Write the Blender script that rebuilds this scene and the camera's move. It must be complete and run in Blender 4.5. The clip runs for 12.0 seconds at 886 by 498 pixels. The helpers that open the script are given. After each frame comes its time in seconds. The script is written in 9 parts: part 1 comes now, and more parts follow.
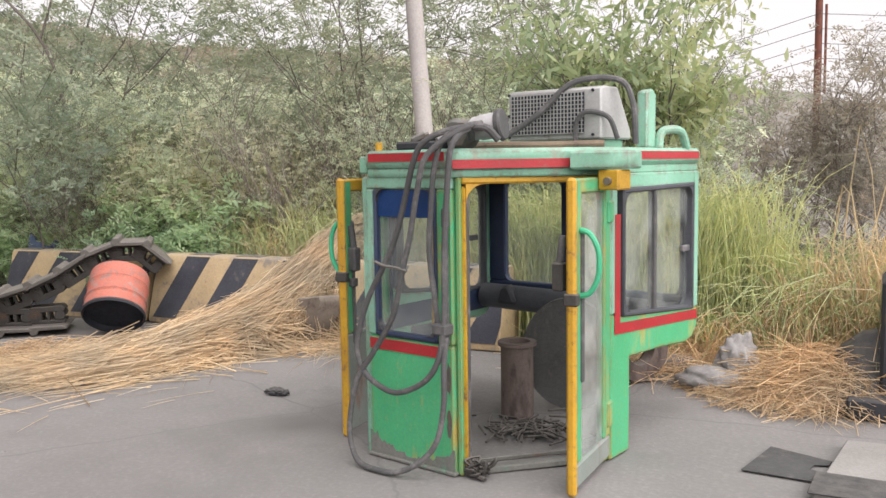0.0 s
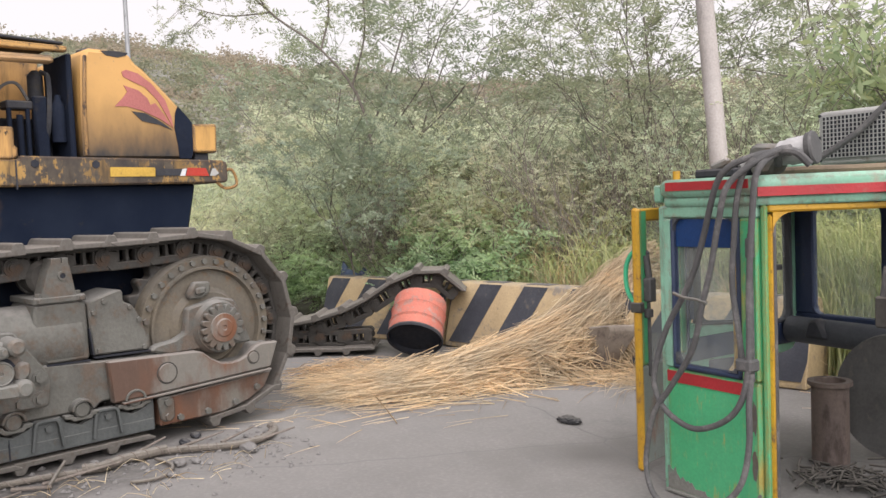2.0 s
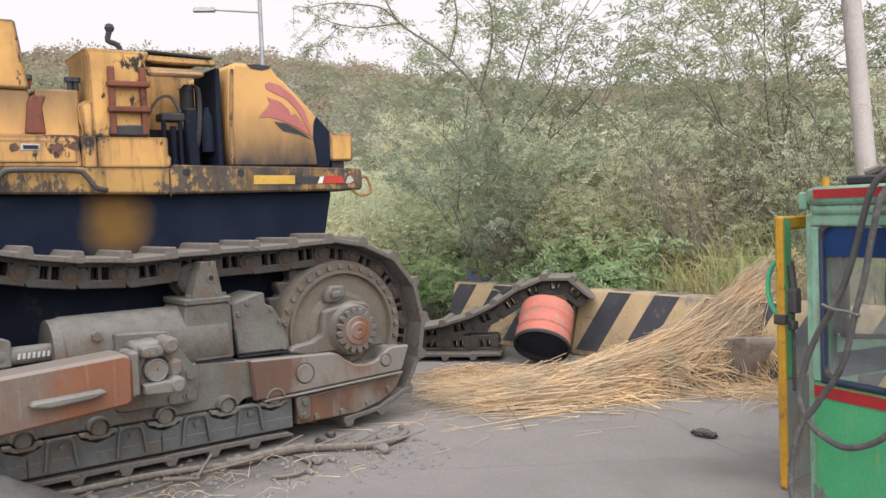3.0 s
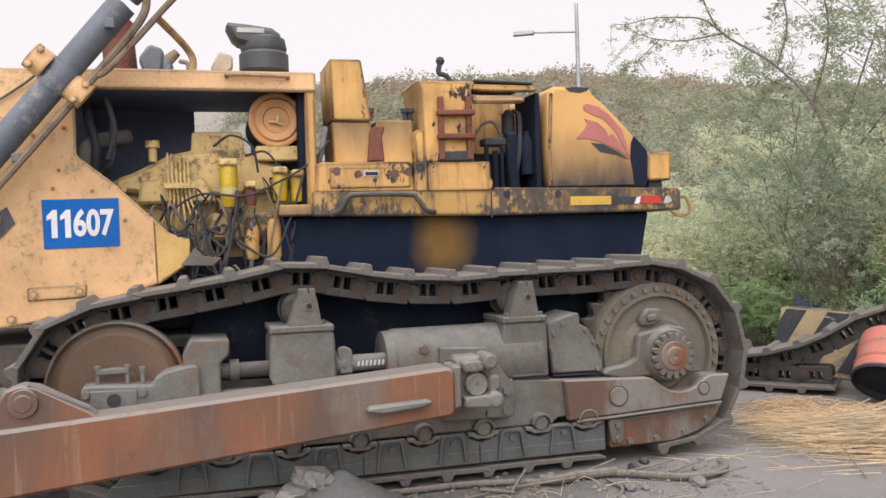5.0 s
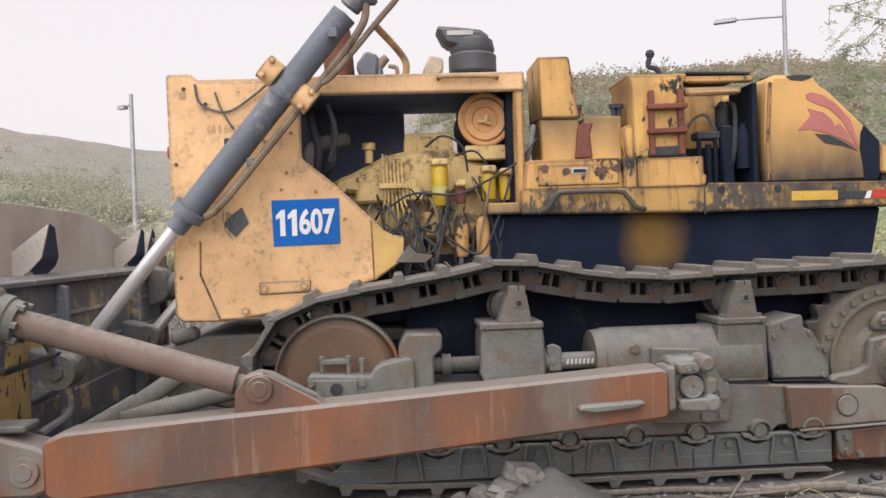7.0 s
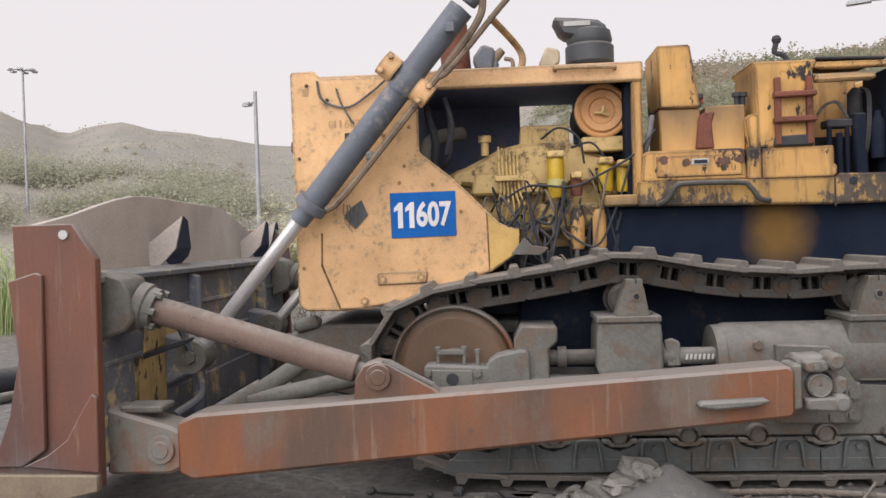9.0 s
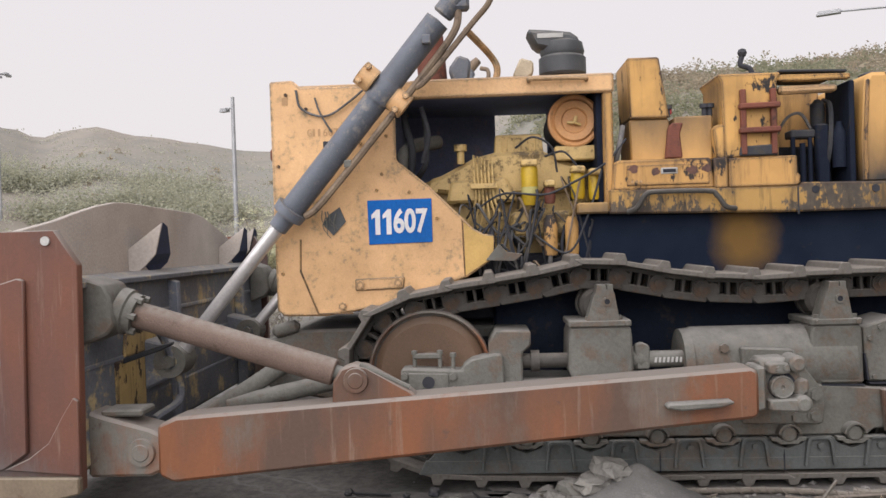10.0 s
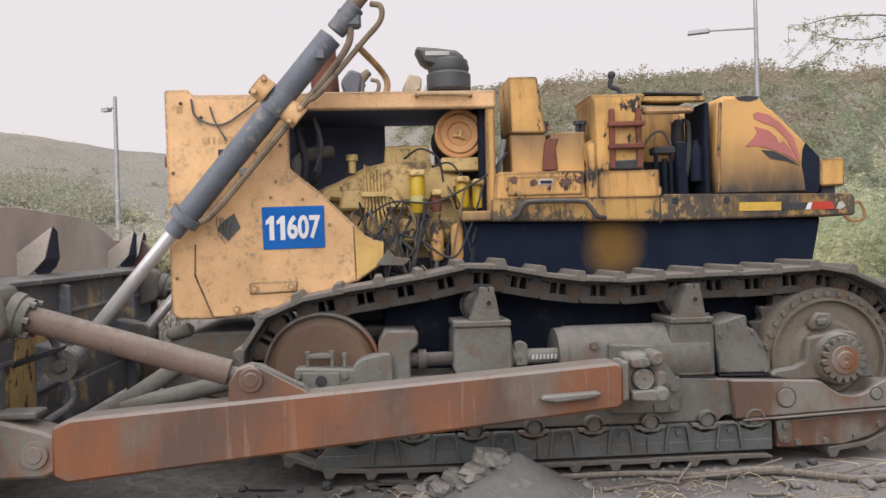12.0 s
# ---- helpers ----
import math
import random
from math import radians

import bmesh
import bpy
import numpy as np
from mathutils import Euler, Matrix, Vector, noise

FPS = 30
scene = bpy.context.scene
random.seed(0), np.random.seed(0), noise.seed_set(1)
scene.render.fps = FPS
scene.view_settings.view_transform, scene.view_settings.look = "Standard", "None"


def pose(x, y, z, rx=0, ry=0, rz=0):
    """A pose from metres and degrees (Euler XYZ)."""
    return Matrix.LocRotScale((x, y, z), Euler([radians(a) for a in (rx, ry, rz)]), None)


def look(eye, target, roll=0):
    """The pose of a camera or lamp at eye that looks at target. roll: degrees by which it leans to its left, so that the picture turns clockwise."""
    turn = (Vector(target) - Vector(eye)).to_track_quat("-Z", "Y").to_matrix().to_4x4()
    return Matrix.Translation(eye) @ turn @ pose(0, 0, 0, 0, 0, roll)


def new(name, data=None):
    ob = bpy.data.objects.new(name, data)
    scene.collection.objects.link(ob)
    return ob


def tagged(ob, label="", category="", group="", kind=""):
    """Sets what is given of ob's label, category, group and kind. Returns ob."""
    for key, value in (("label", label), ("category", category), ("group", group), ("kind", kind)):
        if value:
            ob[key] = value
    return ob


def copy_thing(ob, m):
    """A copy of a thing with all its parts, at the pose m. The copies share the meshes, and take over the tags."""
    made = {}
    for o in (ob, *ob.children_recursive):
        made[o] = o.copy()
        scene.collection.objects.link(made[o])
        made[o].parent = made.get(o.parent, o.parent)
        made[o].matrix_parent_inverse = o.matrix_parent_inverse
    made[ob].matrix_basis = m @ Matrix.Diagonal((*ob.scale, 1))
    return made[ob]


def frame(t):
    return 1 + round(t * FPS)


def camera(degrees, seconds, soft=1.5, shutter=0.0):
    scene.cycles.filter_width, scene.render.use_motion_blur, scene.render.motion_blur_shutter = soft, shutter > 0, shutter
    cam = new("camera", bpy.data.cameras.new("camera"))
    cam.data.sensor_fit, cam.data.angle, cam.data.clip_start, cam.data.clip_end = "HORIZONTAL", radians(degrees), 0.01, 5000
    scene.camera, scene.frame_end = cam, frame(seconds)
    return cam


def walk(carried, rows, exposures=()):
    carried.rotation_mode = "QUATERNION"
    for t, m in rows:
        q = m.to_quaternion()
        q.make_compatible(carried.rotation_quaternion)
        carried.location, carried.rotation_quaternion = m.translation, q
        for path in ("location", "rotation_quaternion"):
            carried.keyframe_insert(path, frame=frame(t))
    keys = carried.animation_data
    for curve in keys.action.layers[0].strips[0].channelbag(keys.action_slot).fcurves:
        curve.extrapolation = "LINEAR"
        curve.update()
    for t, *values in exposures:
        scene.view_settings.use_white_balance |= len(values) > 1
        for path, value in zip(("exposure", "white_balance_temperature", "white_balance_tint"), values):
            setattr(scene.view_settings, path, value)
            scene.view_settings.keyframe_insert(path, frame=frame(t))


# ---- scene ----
cam = camera(54.6, 12.0, soft=1.5)
PATH = [
    (0, (1.26, 0.236, 1.617), (0.358, 2.011, 1.423), -0.9),
    (0.5, (1.246, 0.219, 1.629), (0.2, 1.914, 1.454), -1.7),
    (1, (1.229, 0.211, 1.626), (0.04, 1.811, 1.473), -1.9),
    (1.5, (1.228, 0.192, 1.637), (-0.094, 1.688, 1.512), -2.5),
    (2, (1.219, 0.163, 1.64), (-0.206, 1.561, 1.527), -2.3),
    (2.5, (1.201, 0.132, 1.644), (-0.318, 1.43, 1.546), -2.1),
    (3, (1.188, 0.084, 1.646), (-0.419, 1.272, 1.559), -2.2),
    (3.5, (1.162, 0.05, 1.653), (-0.571, 1.047, 1.593), -2.3),
    (3.7, (1.176, 0.04, 1.648), (-0.594, 0.971, 1.597), -2.3),
    (5.3, (1.166, 0.072, 1.697), (-0.776, 0.549, 1.664), -1.8),
    (5.5, (1.172, 0.064, 1.698), (-0.779, 0.5, 1.659), -1.8),
    (6, (1.146, -0.013, 1.682), (-0.823, 0.338, 1.653), -1.9),
    (6.5, (1.151, -0.042, 1.689), (-0.835, 0.192, 1.662), -1.6),
    (7, (1.152, -0.07, 1.695), (-0.845, 0.048, 1.678), -1.9),
    (7.5, (1.152, -0.089, 1.695), (-0.848, -0.092, 1.675), -2.1),
    (7.7, (1.146, -0.103, 1.69), (-0.853, -0.144, 1.672), -1.9),
    (9.3, (1.223, -0.075, 1.696), (-0.771, -0.231, 1.662), -1.8),
    (9.5, (1.26, -0.069, 1.703), (-0.734, -0.228, 1.663), -1.8),
    (10, (1.327, -0.065, 1.697), (-0.671, -0.159, 1.683), -1.7),
    (10.5, (1.485, -0.127, 1.693), (-0.515, -0.152, 1.706), -2.2),
    (11, (1.574, -0.151, 1.705), (-0.425, -0.126, 1.753), -1.4),
    (11.5, (1.641, -0.105, 1.699), (-0.355, 0.014, 1.698), -1.8),
    (12, (1.68, -0.075, 1.71), (-0.313, 0.089, 1.698), -1.5),
]
walk(cam, [(t, look(eye, target, roll)) for t, eye, target, roll in PATH], [(t, e, 6380, 12.5) for t, e in ((0, 0.29), (1, 0.26), (2, 0.24), (3.5, 0.2), (6.5, 0.13), (9.5, -0.02), (10.5, -0.06), (11.5, -0.13), (12, -0.06))])

# ---- daylight: thin bright overcast ----
SUN_EL, SUN_AZ = 42, 115          # degrees; azimuth from north (+y) towards east (+x)
world = bpy.data.worlds.new("overcast_sky")
scene.world = world
world.use_nodes = True
wn, wl = world.node_tree.nodes, world.node_tree.links
sky = wn.new("ShaderNodeTexSky")
sky.sky_type, sky.sun_disc = "NISHITA", False
sky.sun_elevation, sky.sun_rotation = radians(SUN_EL), radians(SUN_AZ)
sky.dust_density, sky.air_density = 6.0, 1.0
dim = wn.new("ShaderNodeMixRGB")
dim.blend_type, dim.inputs[0].default_value = "MULTIPLY", 1.0
dim.inputs[2].default_value = (0.1, 0.1, 0.1, 1)
veil = wn.new("ShaderNodeMixRGB")
veil.inputs[0].default_value = 0.86
veil.inputs[2].default_value = (0.972, 0.915, 0.896, 1)   # cloud veil
wl.new(sky.outputs[0], dim.inputs[1])
wl.new(dim.outputs[0], veil.inputs[1])
wl.new(veil.outputs[0], wn["Background"].inputs[0])
wn["Background"].inputs[1].default_value = 1.0

sun = new("sun", bpy.data.lights.new("sun", "SUN"))
sun.data.energy, sun.data.angle, sun.data.color = 4.8, radians(100), (1.0, 0.972, 0.968)
az, el = radians(SUN_AZ), radians(SUN_EL)
sun_from = Vector((math.sin(az) * math.cos(el), math.cos(az) * math.cos(el), math.sin(el)))
sun.matrix_world = look(sun_from * 50, (0, 0, 0))


# ---- materials ----
def _nodes(name):
    m = bpy.data.materials.new(name)
    m.use_nodes = True
    return m, m.node_tree.nodes, m.node_tree.links, m.node_tree.nodes["Principled BSDF"]


def _noise(n, l, co, scale, detail=6.0, rough=0.6):
    t = n.new("ShaderNodeTexNoise")
    t.inputs["Scale"].default_value, t.inputs["Detail"].default_value, t.inputs["Roughness"].default_value = scale, detail, rough
    l.new(co, t.inputs["Vector"])
    return t.outputs[0]


def _ramp(n, l, src, lo, hi):
    r = n.new("ShaderNodeMapRange")
    r.inputs[1].default_value, r.inputs[2].default_value = lo, hi
    l.new(src, r.inputs[0])
    return r.outputs[0]


def _mix(n, l, fac, a, b, mode="MIX"):
    m = n.new("ShaderNodeMixRGB")
    m.blend_type = mode
    for k, v in ((0, fac), (1, a), (2, b)):
        if isinstance(v, (int, float)):
            m.inputs[k].default_value = v
        elif isinstance(v, tuple):
            m.inputs[k].default_value = (*v, 1)
        else:
            l.new(v, m.inputs[k])
    return m.outputs[0]


def _edge_wear(n, l, patch, amount):
    """Mask of the chipped edges: where the rounded normal leaves the face's own, broken up by a noise."""
    bv = n.new("ShaderNodeBevel")
    bv.samples = 4
    bv.inputs["Radius"].default_value = 0.03
    g = n.new("ShaderNodeNewGeometry")
    d = n.new("ShaderNodeVectorMath")
    d.operation = "DOT_PRODUCT"
    l.new(bv.outputs[0], d.inputs[0])
    l.new(g.outputs["True Normal"], d.inputs[1])
    k = n.new("ShaderNodeMath")
    k.operation = "MULTIPLY"
    l.new(_ramp(n, l, d.outputs["Value"], 0.995, 0.90), k.inputs[0])
    l.new(_ramp(n, l, patch, 0.62 - 0.22 * amount, 0.70 - 0.22 * amount), k.inputs[1])
    return k.outputs[0]


TONE = 0.74      # scales every worn() colour down to balance the strengthened sun


def worn(name, base, second, wear, amount=0.5, scale=3.0, fine=40.0, rough=0.6, metal=0.0, bump=0.3, dust=0.0,
         dust_colour=(0.30, 0.28, 0.25), streak=(1, 1, 1), spec=0.4, soft=0.05, chips=0.35, edges=0.0):
    """Paint or bare metal: two tones of the surface, patches of wear, grain, and dust lying on level faces."""
    base, second, wear, dust_colour = (tuple(TONE * v for v in c) for c in (base, second, wear, dust_colour))
    m, n, l, p = _nodes(name)
    tc = n.new("ShaderNodeTexCoord")
    mp = n.new("ShaderNodeMapping")
    mp.inputs["Scale"].default_value = streak
    l.new(tc.outputs["Object"], mp.inputs["Vector"])
    co = mp.outputs[0]
    big = _noise(n, l, co, scale)
    mid = _noise(n, l, co, scale * 4.3, 8, 0.7)
    small = _noise(n, l, tc.outputs["Object"], fine, 4)
    col = _mix(n, l, _ramp(n, l, big, 0.38, 0.62), base, second)
    edge = 0.72 - 0.35 * amount
    both = n.new("ShaderNodeMath")
    both.operation = "MULTIPLY_ADD"
    both.inputs[1].default_value, both.inputs[2].default_value = 0.5, 0.0
    l.new(mid, both.inputs[0])
    add = n.new("ShaderNodeMath")
    add.operation = "MULTIPLY_ADD"
    add.inputs[1].default_value = 0.5
    l.new(big, add.inputs[0])
    l.new(both.outputs[0], add.inputs[2])
    worn_at = _ramp(n, l, add.outputs[0], edge - soft * 0.6, edge + soft)
    col = _mix(n, l, worn_at, col, wear)
    # fine scratches and specks, and a broad grimy drift
    fleck = _noise(n, l, co, scale * 17, 10, 0.78)
    k = n.new("ShaderNodeMath")
    k.operation = "MULTIPLY"
    k.inputs[1].default_value = chips
    l.new(_ramp(n, l, fleck, 0.56, 0.70), k.inputs[0])
    col = _mix(n, l, k.outputs[0], col, wear)
    if edges:
        col = _mix(n, l, _edge_wear(n, l, mid, edges), col, tuple(0.55 * v for v in wear))
    grime = _noise(n, l, tc.outputs["Object"], 0.9, 4)
    tone = _mix(n, l, _ramp(n, l, grime, 0.25, 0.75), (0.70, 0.69, 0.68), (1.2, 1.2, 1.22))
    col = _mix(n, l, 1.0, col, tone, "MULTIPLY")
    if fine:
        grain = _mix(n, l, _ramp(n, l, small, 0.32, 0.68), (0.36, 0.36, 0.36), (0.64, 0.64, 0.64))
        col = _mix(n, l, 0.4 if rough >= 0.68 else 0.28, col, grain, "OVERLAY")
    if dust:
        g = n.new("ShaderNodeNewGeometry")
        s = n.new("ShaderNodeSeparateXYZ")
        l.new(g.outputs["Normal"], s.inputs[0])
        up = _ramp(n, l, s.outputs[2], 0.35, 0.95)
        patch = _ramp(n, l, mid, 0.25, 0.6)
        f = n.new("ShaderNodeMath")
        f.operation = "MULTIPLY"
        l.new(up, f.inputs[0])
        l.new(patch, f.inputs[1])
        f2 = n.new("ShaderNodeMath")
        f2.operation = "MULTIPLY"
        f2.inputs[1].default_value = dust
        l.new(f.outputs[0], f2.inputs[0])
        col = _mix(n, l, f2.outputs[0], col, dust_colour)
    l.new(col, p.inputs["Base Color"])
    rr = _mix(n, l, worn_at, (rough,) * 3, (min(1, rough + 0.25),) * 3)
    l.new(rr, p.inputs["Roughness"])
    p.inputs["Metallic"].default_value = metal
    p.inputs["Specular IOR Level"].default_value = spec
    b = n.new("ShaderNodeBump")
    b.inputs["Strength"].default_value, b.inputs["Distance"].default_value = bump, 0.01
    l.new(mid if fine == 0 else small, b.inputs["Height"])
    l.new(b.outputs[0], p.inputs["Normal"])
    return m


YELLOW = worn("faded_yellow_paint", (0.78, 0.485, 0.24), (0.67, 0.405, 0.185), (0.28, 0.21, 0.12), 0.44, 2.2, 60, 0.55, 0, 0.15, 0.5, chips=0.75, edges=1.2)
SCUFFED = worn("scuffed_yellow_paint", (0.76, 0.465, 0.225), (0.68, 0.415, 0.19), (0.31, 0.24, 0.15), 0.41, 6.5, 90, 0.55, 0, 0.2, 0.5, soft=0.07, chips=0.7, edges=1.0)


def flaking(name, paint, amount, drips, burn=0.5, bared=((0.062, 0.042, 0.032), (0.026, 0.024, 0.024))):
    """Paint flaked off by fire and rust: hard-edged bare patches, soot drifts, drips, and chipped edges."""
    m, n, l, p = _nodes(name)
    tc = n.new("ShaderNodeTexCoord")
    co = tc.outputs["Object"]
    mp = n.new("ShaderNodeMapping")
    mp.inputs["Scale"].default_value = (7, 7, 0.8)
    l.new(co, mp.inputs["Vector"])
    mp2 = n.new("ShaderNodeMapping")
    mp2.inputs["Scale"].default_value = (1.5, 1.5, 0.7)
    l.new(co, mp2.inputs["Vector"])
    zone = _noise(n, l, co, 2.3, 5, 0.6)
    flake = _noise(n, l, mp2.outputs[0], 12, 9, 0.75)
    drip = _noise(n, l, mp.outputs[0], 1.8, 6, 0.65)
    col = _mix(n, l, _ramp(n, l, _noise(n, l, co, 3.1), 0.35, 0.65), paint, tuple(0.8 * v for v in paint))
    drift = n.new("ShaderNodeMath")
    drift.operation = "MULTIPLY"
    drift.inputs[1].default_value = burn
    l.new(_ramp(n, l, _noise(n, l, co, 1.5, 5, 0.6), 0.42, 0.66), drift.inputs[0])
    col = _mix(n, l, drift.outputs[0], col, (0.05, 0.036, 0.024))
    both = n.new("ShaderNodeMath")
    both.operation, both.inputs[1].default_value = "MULTIPLY_ADD", 1.5
    l.new(zone, both.inputs[0])
    l.new(flake, both.inputs[2])
    edge = 1.50 - 0.36 * amount
    bare = _ramp(n, l, both.outputs[0], edge, edge + 0.035)
    under = _mix(n, l, _ramp(n, l, zone, 0.4, 0.62), *bared)
    col = _mix(n, l, bare, col, under)
    k = n.new("ShaderNodeMath")
    k.operation = "MULTIPLY"
    k.inputs[1].default_value = drips
    l.new(_ramp(n, l, drip, 0.52, 0.68), k.inputs[0])
    col = _mix(n, l, k.outputs[0], col, (0.032, 0.026, 0.02))
    col = _mix(n, l, _edge_wear(n, l, flake, 1.2), col, (0.06, 0.04, 0.03))
    l.new(col, p.inputs["Base Color"])
    l.new(_mix(n, l, bare, (0.55,) * 3, (0.85,) * 3), p.inputs["Roughness"])
    p.inputs["Specular IOR Level"].default_value = 0.3
    b = n.new("ShaderNodeBump")
    b.inputs["Strength"].default_value, b.inputs["Distance"].default_value = 0.35, 0.004
    b.invert = True
    l.new(bare, b.inputs["Height"])
    l.new(b.outputs[0], p.inputs["Normal"])
    return m


SOOTY = flaking("sooty_flaking_yellow", (0.46, 0.26, 0.085), 0.42, 0.5)
STATION = flaking("chipped_station_yellow", (0.50, 0.285, 0.088), 0.20, 0.35, 0.6)
DECKPAINT = flaking("scorched_deck_paint", (0.36, 0.215, 0.066), 0.78, 0.9, 0.8, ((0.125, 0.098, 0.068), (0.034, 0.031, 0.030)))
# Blue set much paler than the sheet, putting the bay's haze into it.
BAY = worn("haze_lifted_blue_sheet", (0.30, 0.35, 0.54), (0.24, 0.28, 0.43), (0.46, 0.37, 0.36), 0.42, 1.6, 40, 0.8)
ENGINE = worn("engine_yellow", (0.70, 0.49, 0.19), (0.58, 0.41, 0.16), (0.16, 0.11, 0.05), 0.5, 5, 70, 0.5, 0, 0.2, 0.4)
FILTERY = worn("bright_yellow_enamel", (0.62, 0.42, 0.02), (0.52, 0.34, 0.02), (0.2, 0.13, 0.04), 0.3, 6, 60, 0.4)
ORANGE = worn("pale_orange_enamel", (0.66, 0.34, 0.13), (0.60, 0.30, 0.12), (0.3, 0.2, 0.1), 0.25, 5, 60, 0.5)


def rust_streaked(name, dusty=0.5, dust=(0.110, 0.088, 0.070), deep=(0.080, 0.047, 0.033), bright=(0.168, 0.063, 0.026)):
    """Rusted plate: zones of orange rust and of tan dust along its length, drips down, dust on level faces and edges."""
    m, n, l, p = _nodes(name)
    tc = n.new("ShaderNodeTexCoord")
    co = tc.outputs["Object"]

    def stretched(sx, sy, sz, shift=0.0):
        mp = n.new("ShaderNodeMapping")
        mp.inputs["Scale"].default_value = (sx, sy, sz)
        mp.inputs["Location"].default_value = (shift, shift, shift)
        l.new(co, mp.inputs["Vector"])
        return mp.outputs[0]

    zone = _noise(n, l, stretched(1, 1, 0.35), 1.7, 4, 0.55)
    film = _noise(n, l, stretched(1, 1, 0.5, 4.3), 1.7, 6, 0.65)
    drip = _noise(n, l, stretched(9, 9, 0.7), 2.4, 6, 0.65)
    fine_ = _noise(n, l, co, 55, 6, 0.7)
    blot = _noise(n, l, co, 7, 8, 0.7)
    col = _mix(n, l, _ramp(n, l, zone, 0.38, 0.62), deep, bright)
    col = _mix(n, l, _ramp(n, l, film, 0.64 - 0.28 * dusty, 0.76 - 0.28 * dusty), col, dust)
    k0 = n.new("ShaderNodeMath")
    k0.operation = "MULTIPLY"
    k0.inputs[1].default_value = 0.55
    l.new(_ramp(n, l, drip, 0.58, 0.78), k0.inputs[0])
    col = _mix(n, l, k0.outputs[0], col, (0.22, 0.175, 0.135))
    col = _mix(n, l, _ramp(n, l, blot, 0.62, 0.74), col, (0.075, 0.045, 0.034))
    grain = _mix(n, l, _ramp(n, l, fine_, 0.3, 0.7), (0.40, 0.40, 0.40), (0.60, 0.60, 0.60))
    col = _mix(n, l, 0.5, col, grain, "OVERLAY")
    g = n.new("ShaderNodeNewGeometry")
    sp = n.new("ShaderNodeSeparateXYZ")
    l.new(g.outputs["Normal"], sp.inputs[0])
    k = n.new("ShaderNodeMath")
    k.operation = "MULTIPLY"
    l.new(_ramp(n, l, sp.outputs[2], 0.15, 0.8), k.inputs[0])
    l.new(_ramp(n, l, blot, 0.2, 0.45), k.inputs[1])
    col = _mix(n, l, k.outputs[0], col, (0.19, 0.168, 0.150))
    l.new(col, p.inputs["Base Color"])
    p.inputs["Roughness"].default_value, p.inputs["Specular IOR Level"].default_value = 0.62, 0.4
    b = n.new("ShaderNodeBump")
    b.inputs["Strength"].default_value, b.inputs["Distance"].default_value = 0.25, 0.006
    l.new(blot, b.inputs["Height"])
    l.new(b.outputs[0], p.inputs["Normal"])
    return m


RUST = rust_streaked("rust_streaked_steel", 0.46)
GUARDRUST = rust_streaked("rust_bitten_guard_steel", 0.42, (0.13, 0.118, 0.10))
RUSTRED = rust_streaked("dark_red_rust", 0.45, (0.088, 0.068, 0.063), (0.082, 0.040, 0.032), (0.130, 0.049, 0.028))
RUSTDUST = rust_streaked("dusty_rusted_steel", 0.75, (0.14, 0.13, 0.113))
DUSTY = worn("dust_caked_steel", (0.174, 0.171, 0.150), (0.120, 0.118, 0.104), (0.150, 0.118, 0.092), 0.54, 2.0, 45, 0.85, 0, 0.45, 0.9, (0.275, 0.265, 0.247))
# The roller guards take a darker, bluer tone than DUSTY.
GUARDST = worn("dark_guard_steel", (0.120, 0.129, 0.125), (0.086, 0.094, 0.092), (0.11, 0.096, 0.08), 0.45, 2.0, 45, 0.85, 0, 0.35, 0.9, (0.21, 0.205, 0.19))
TRACKST = worn("worn_track_steel", (0.092, 0.086, 0.076), (0.058, 0.055, 0.050), (0.105, 0.072, 0.05), 0.4, 3.0, 40, 0.7, 0.2, 0.4, 0.9, (0.25, 0.225, 0.20))
SHOEST = worn("dusty_shoe_steel", (0.160, 0.147, 0.129), (0.120, 0.110, 0.096), (0.10, 0.075, 0.058), 0.4, 4.0, 40, 0.7, 0.1, 0.3, 0.9, (0.30, 0.27, 0.24), edges=0.0)
BLACK = worn("greasy_black_steel", (0.044, 0.046, 0.054), (0.060, 0.061, 0.067), (0.10, 0.088, 0.07), 0.35, 2.5, 30, 0.75, 0, 0.3, 0.3, spec=0.2)
BLADEBACK = worn("muddy_blade_steel", (0.125, 0.138, 0.165), (0.18, 0.188, 0.21), (0.55, 0.44, 0.24), 0.46, 1.6, 40, 0.8, 0, 0.5, 0.7)
SPILL = worn("dull_brown_plate", (0.54, 0.485, 0.435), (0.60, 0.545, 0.49), (0.68, 0.62, 0.555), 0.35, 1.4, 50, 0.8, 0, 0.3, 0.5)
GREYCYL = worn("blue_grey_cylinder_paint", (0.16, 0.18, 0.215), (0.115, 0.13, 0.157), (0.30, 0.28, 0.26), 0.42, 3, 70, 0.55, 0.1, 0.25, 0.7, chips=0.8, edges=0.8)
CHROME = worn("chromed_rod", (0.75, 0.74, 0.73), (0.68, 0.67, 0.66), (0.45, 0.4, 0.36), 0.25, 4, 60, 0.3, 0.5, 0.05)
HOSE = worn("perished_black_rubber", (0.095, 0.093, 0.093), (0.12, 0.117, 0.115), (0.20, 0.19, 0.185), 0.5, 6, 60, 0.8)
HOSEBROWN = worn("dusty_brown_hose", (0.26, 0.195, 0.13), (0.19, 0.14, 0.10), (0.10, 0.08, 0.06), 0.4, 6, 60, 0.75)
GREEN = worn("bright_green_paint", (0.080, 0.47, 0.205), (0.115, 0.50, 0.245), (0.56, 0.42, 0.09), 0.40, 2.6, 70, 0.45, 0, 0.1, 0.2, streak=(1, 1, 0.22), chips=0.6, edges=0.9)
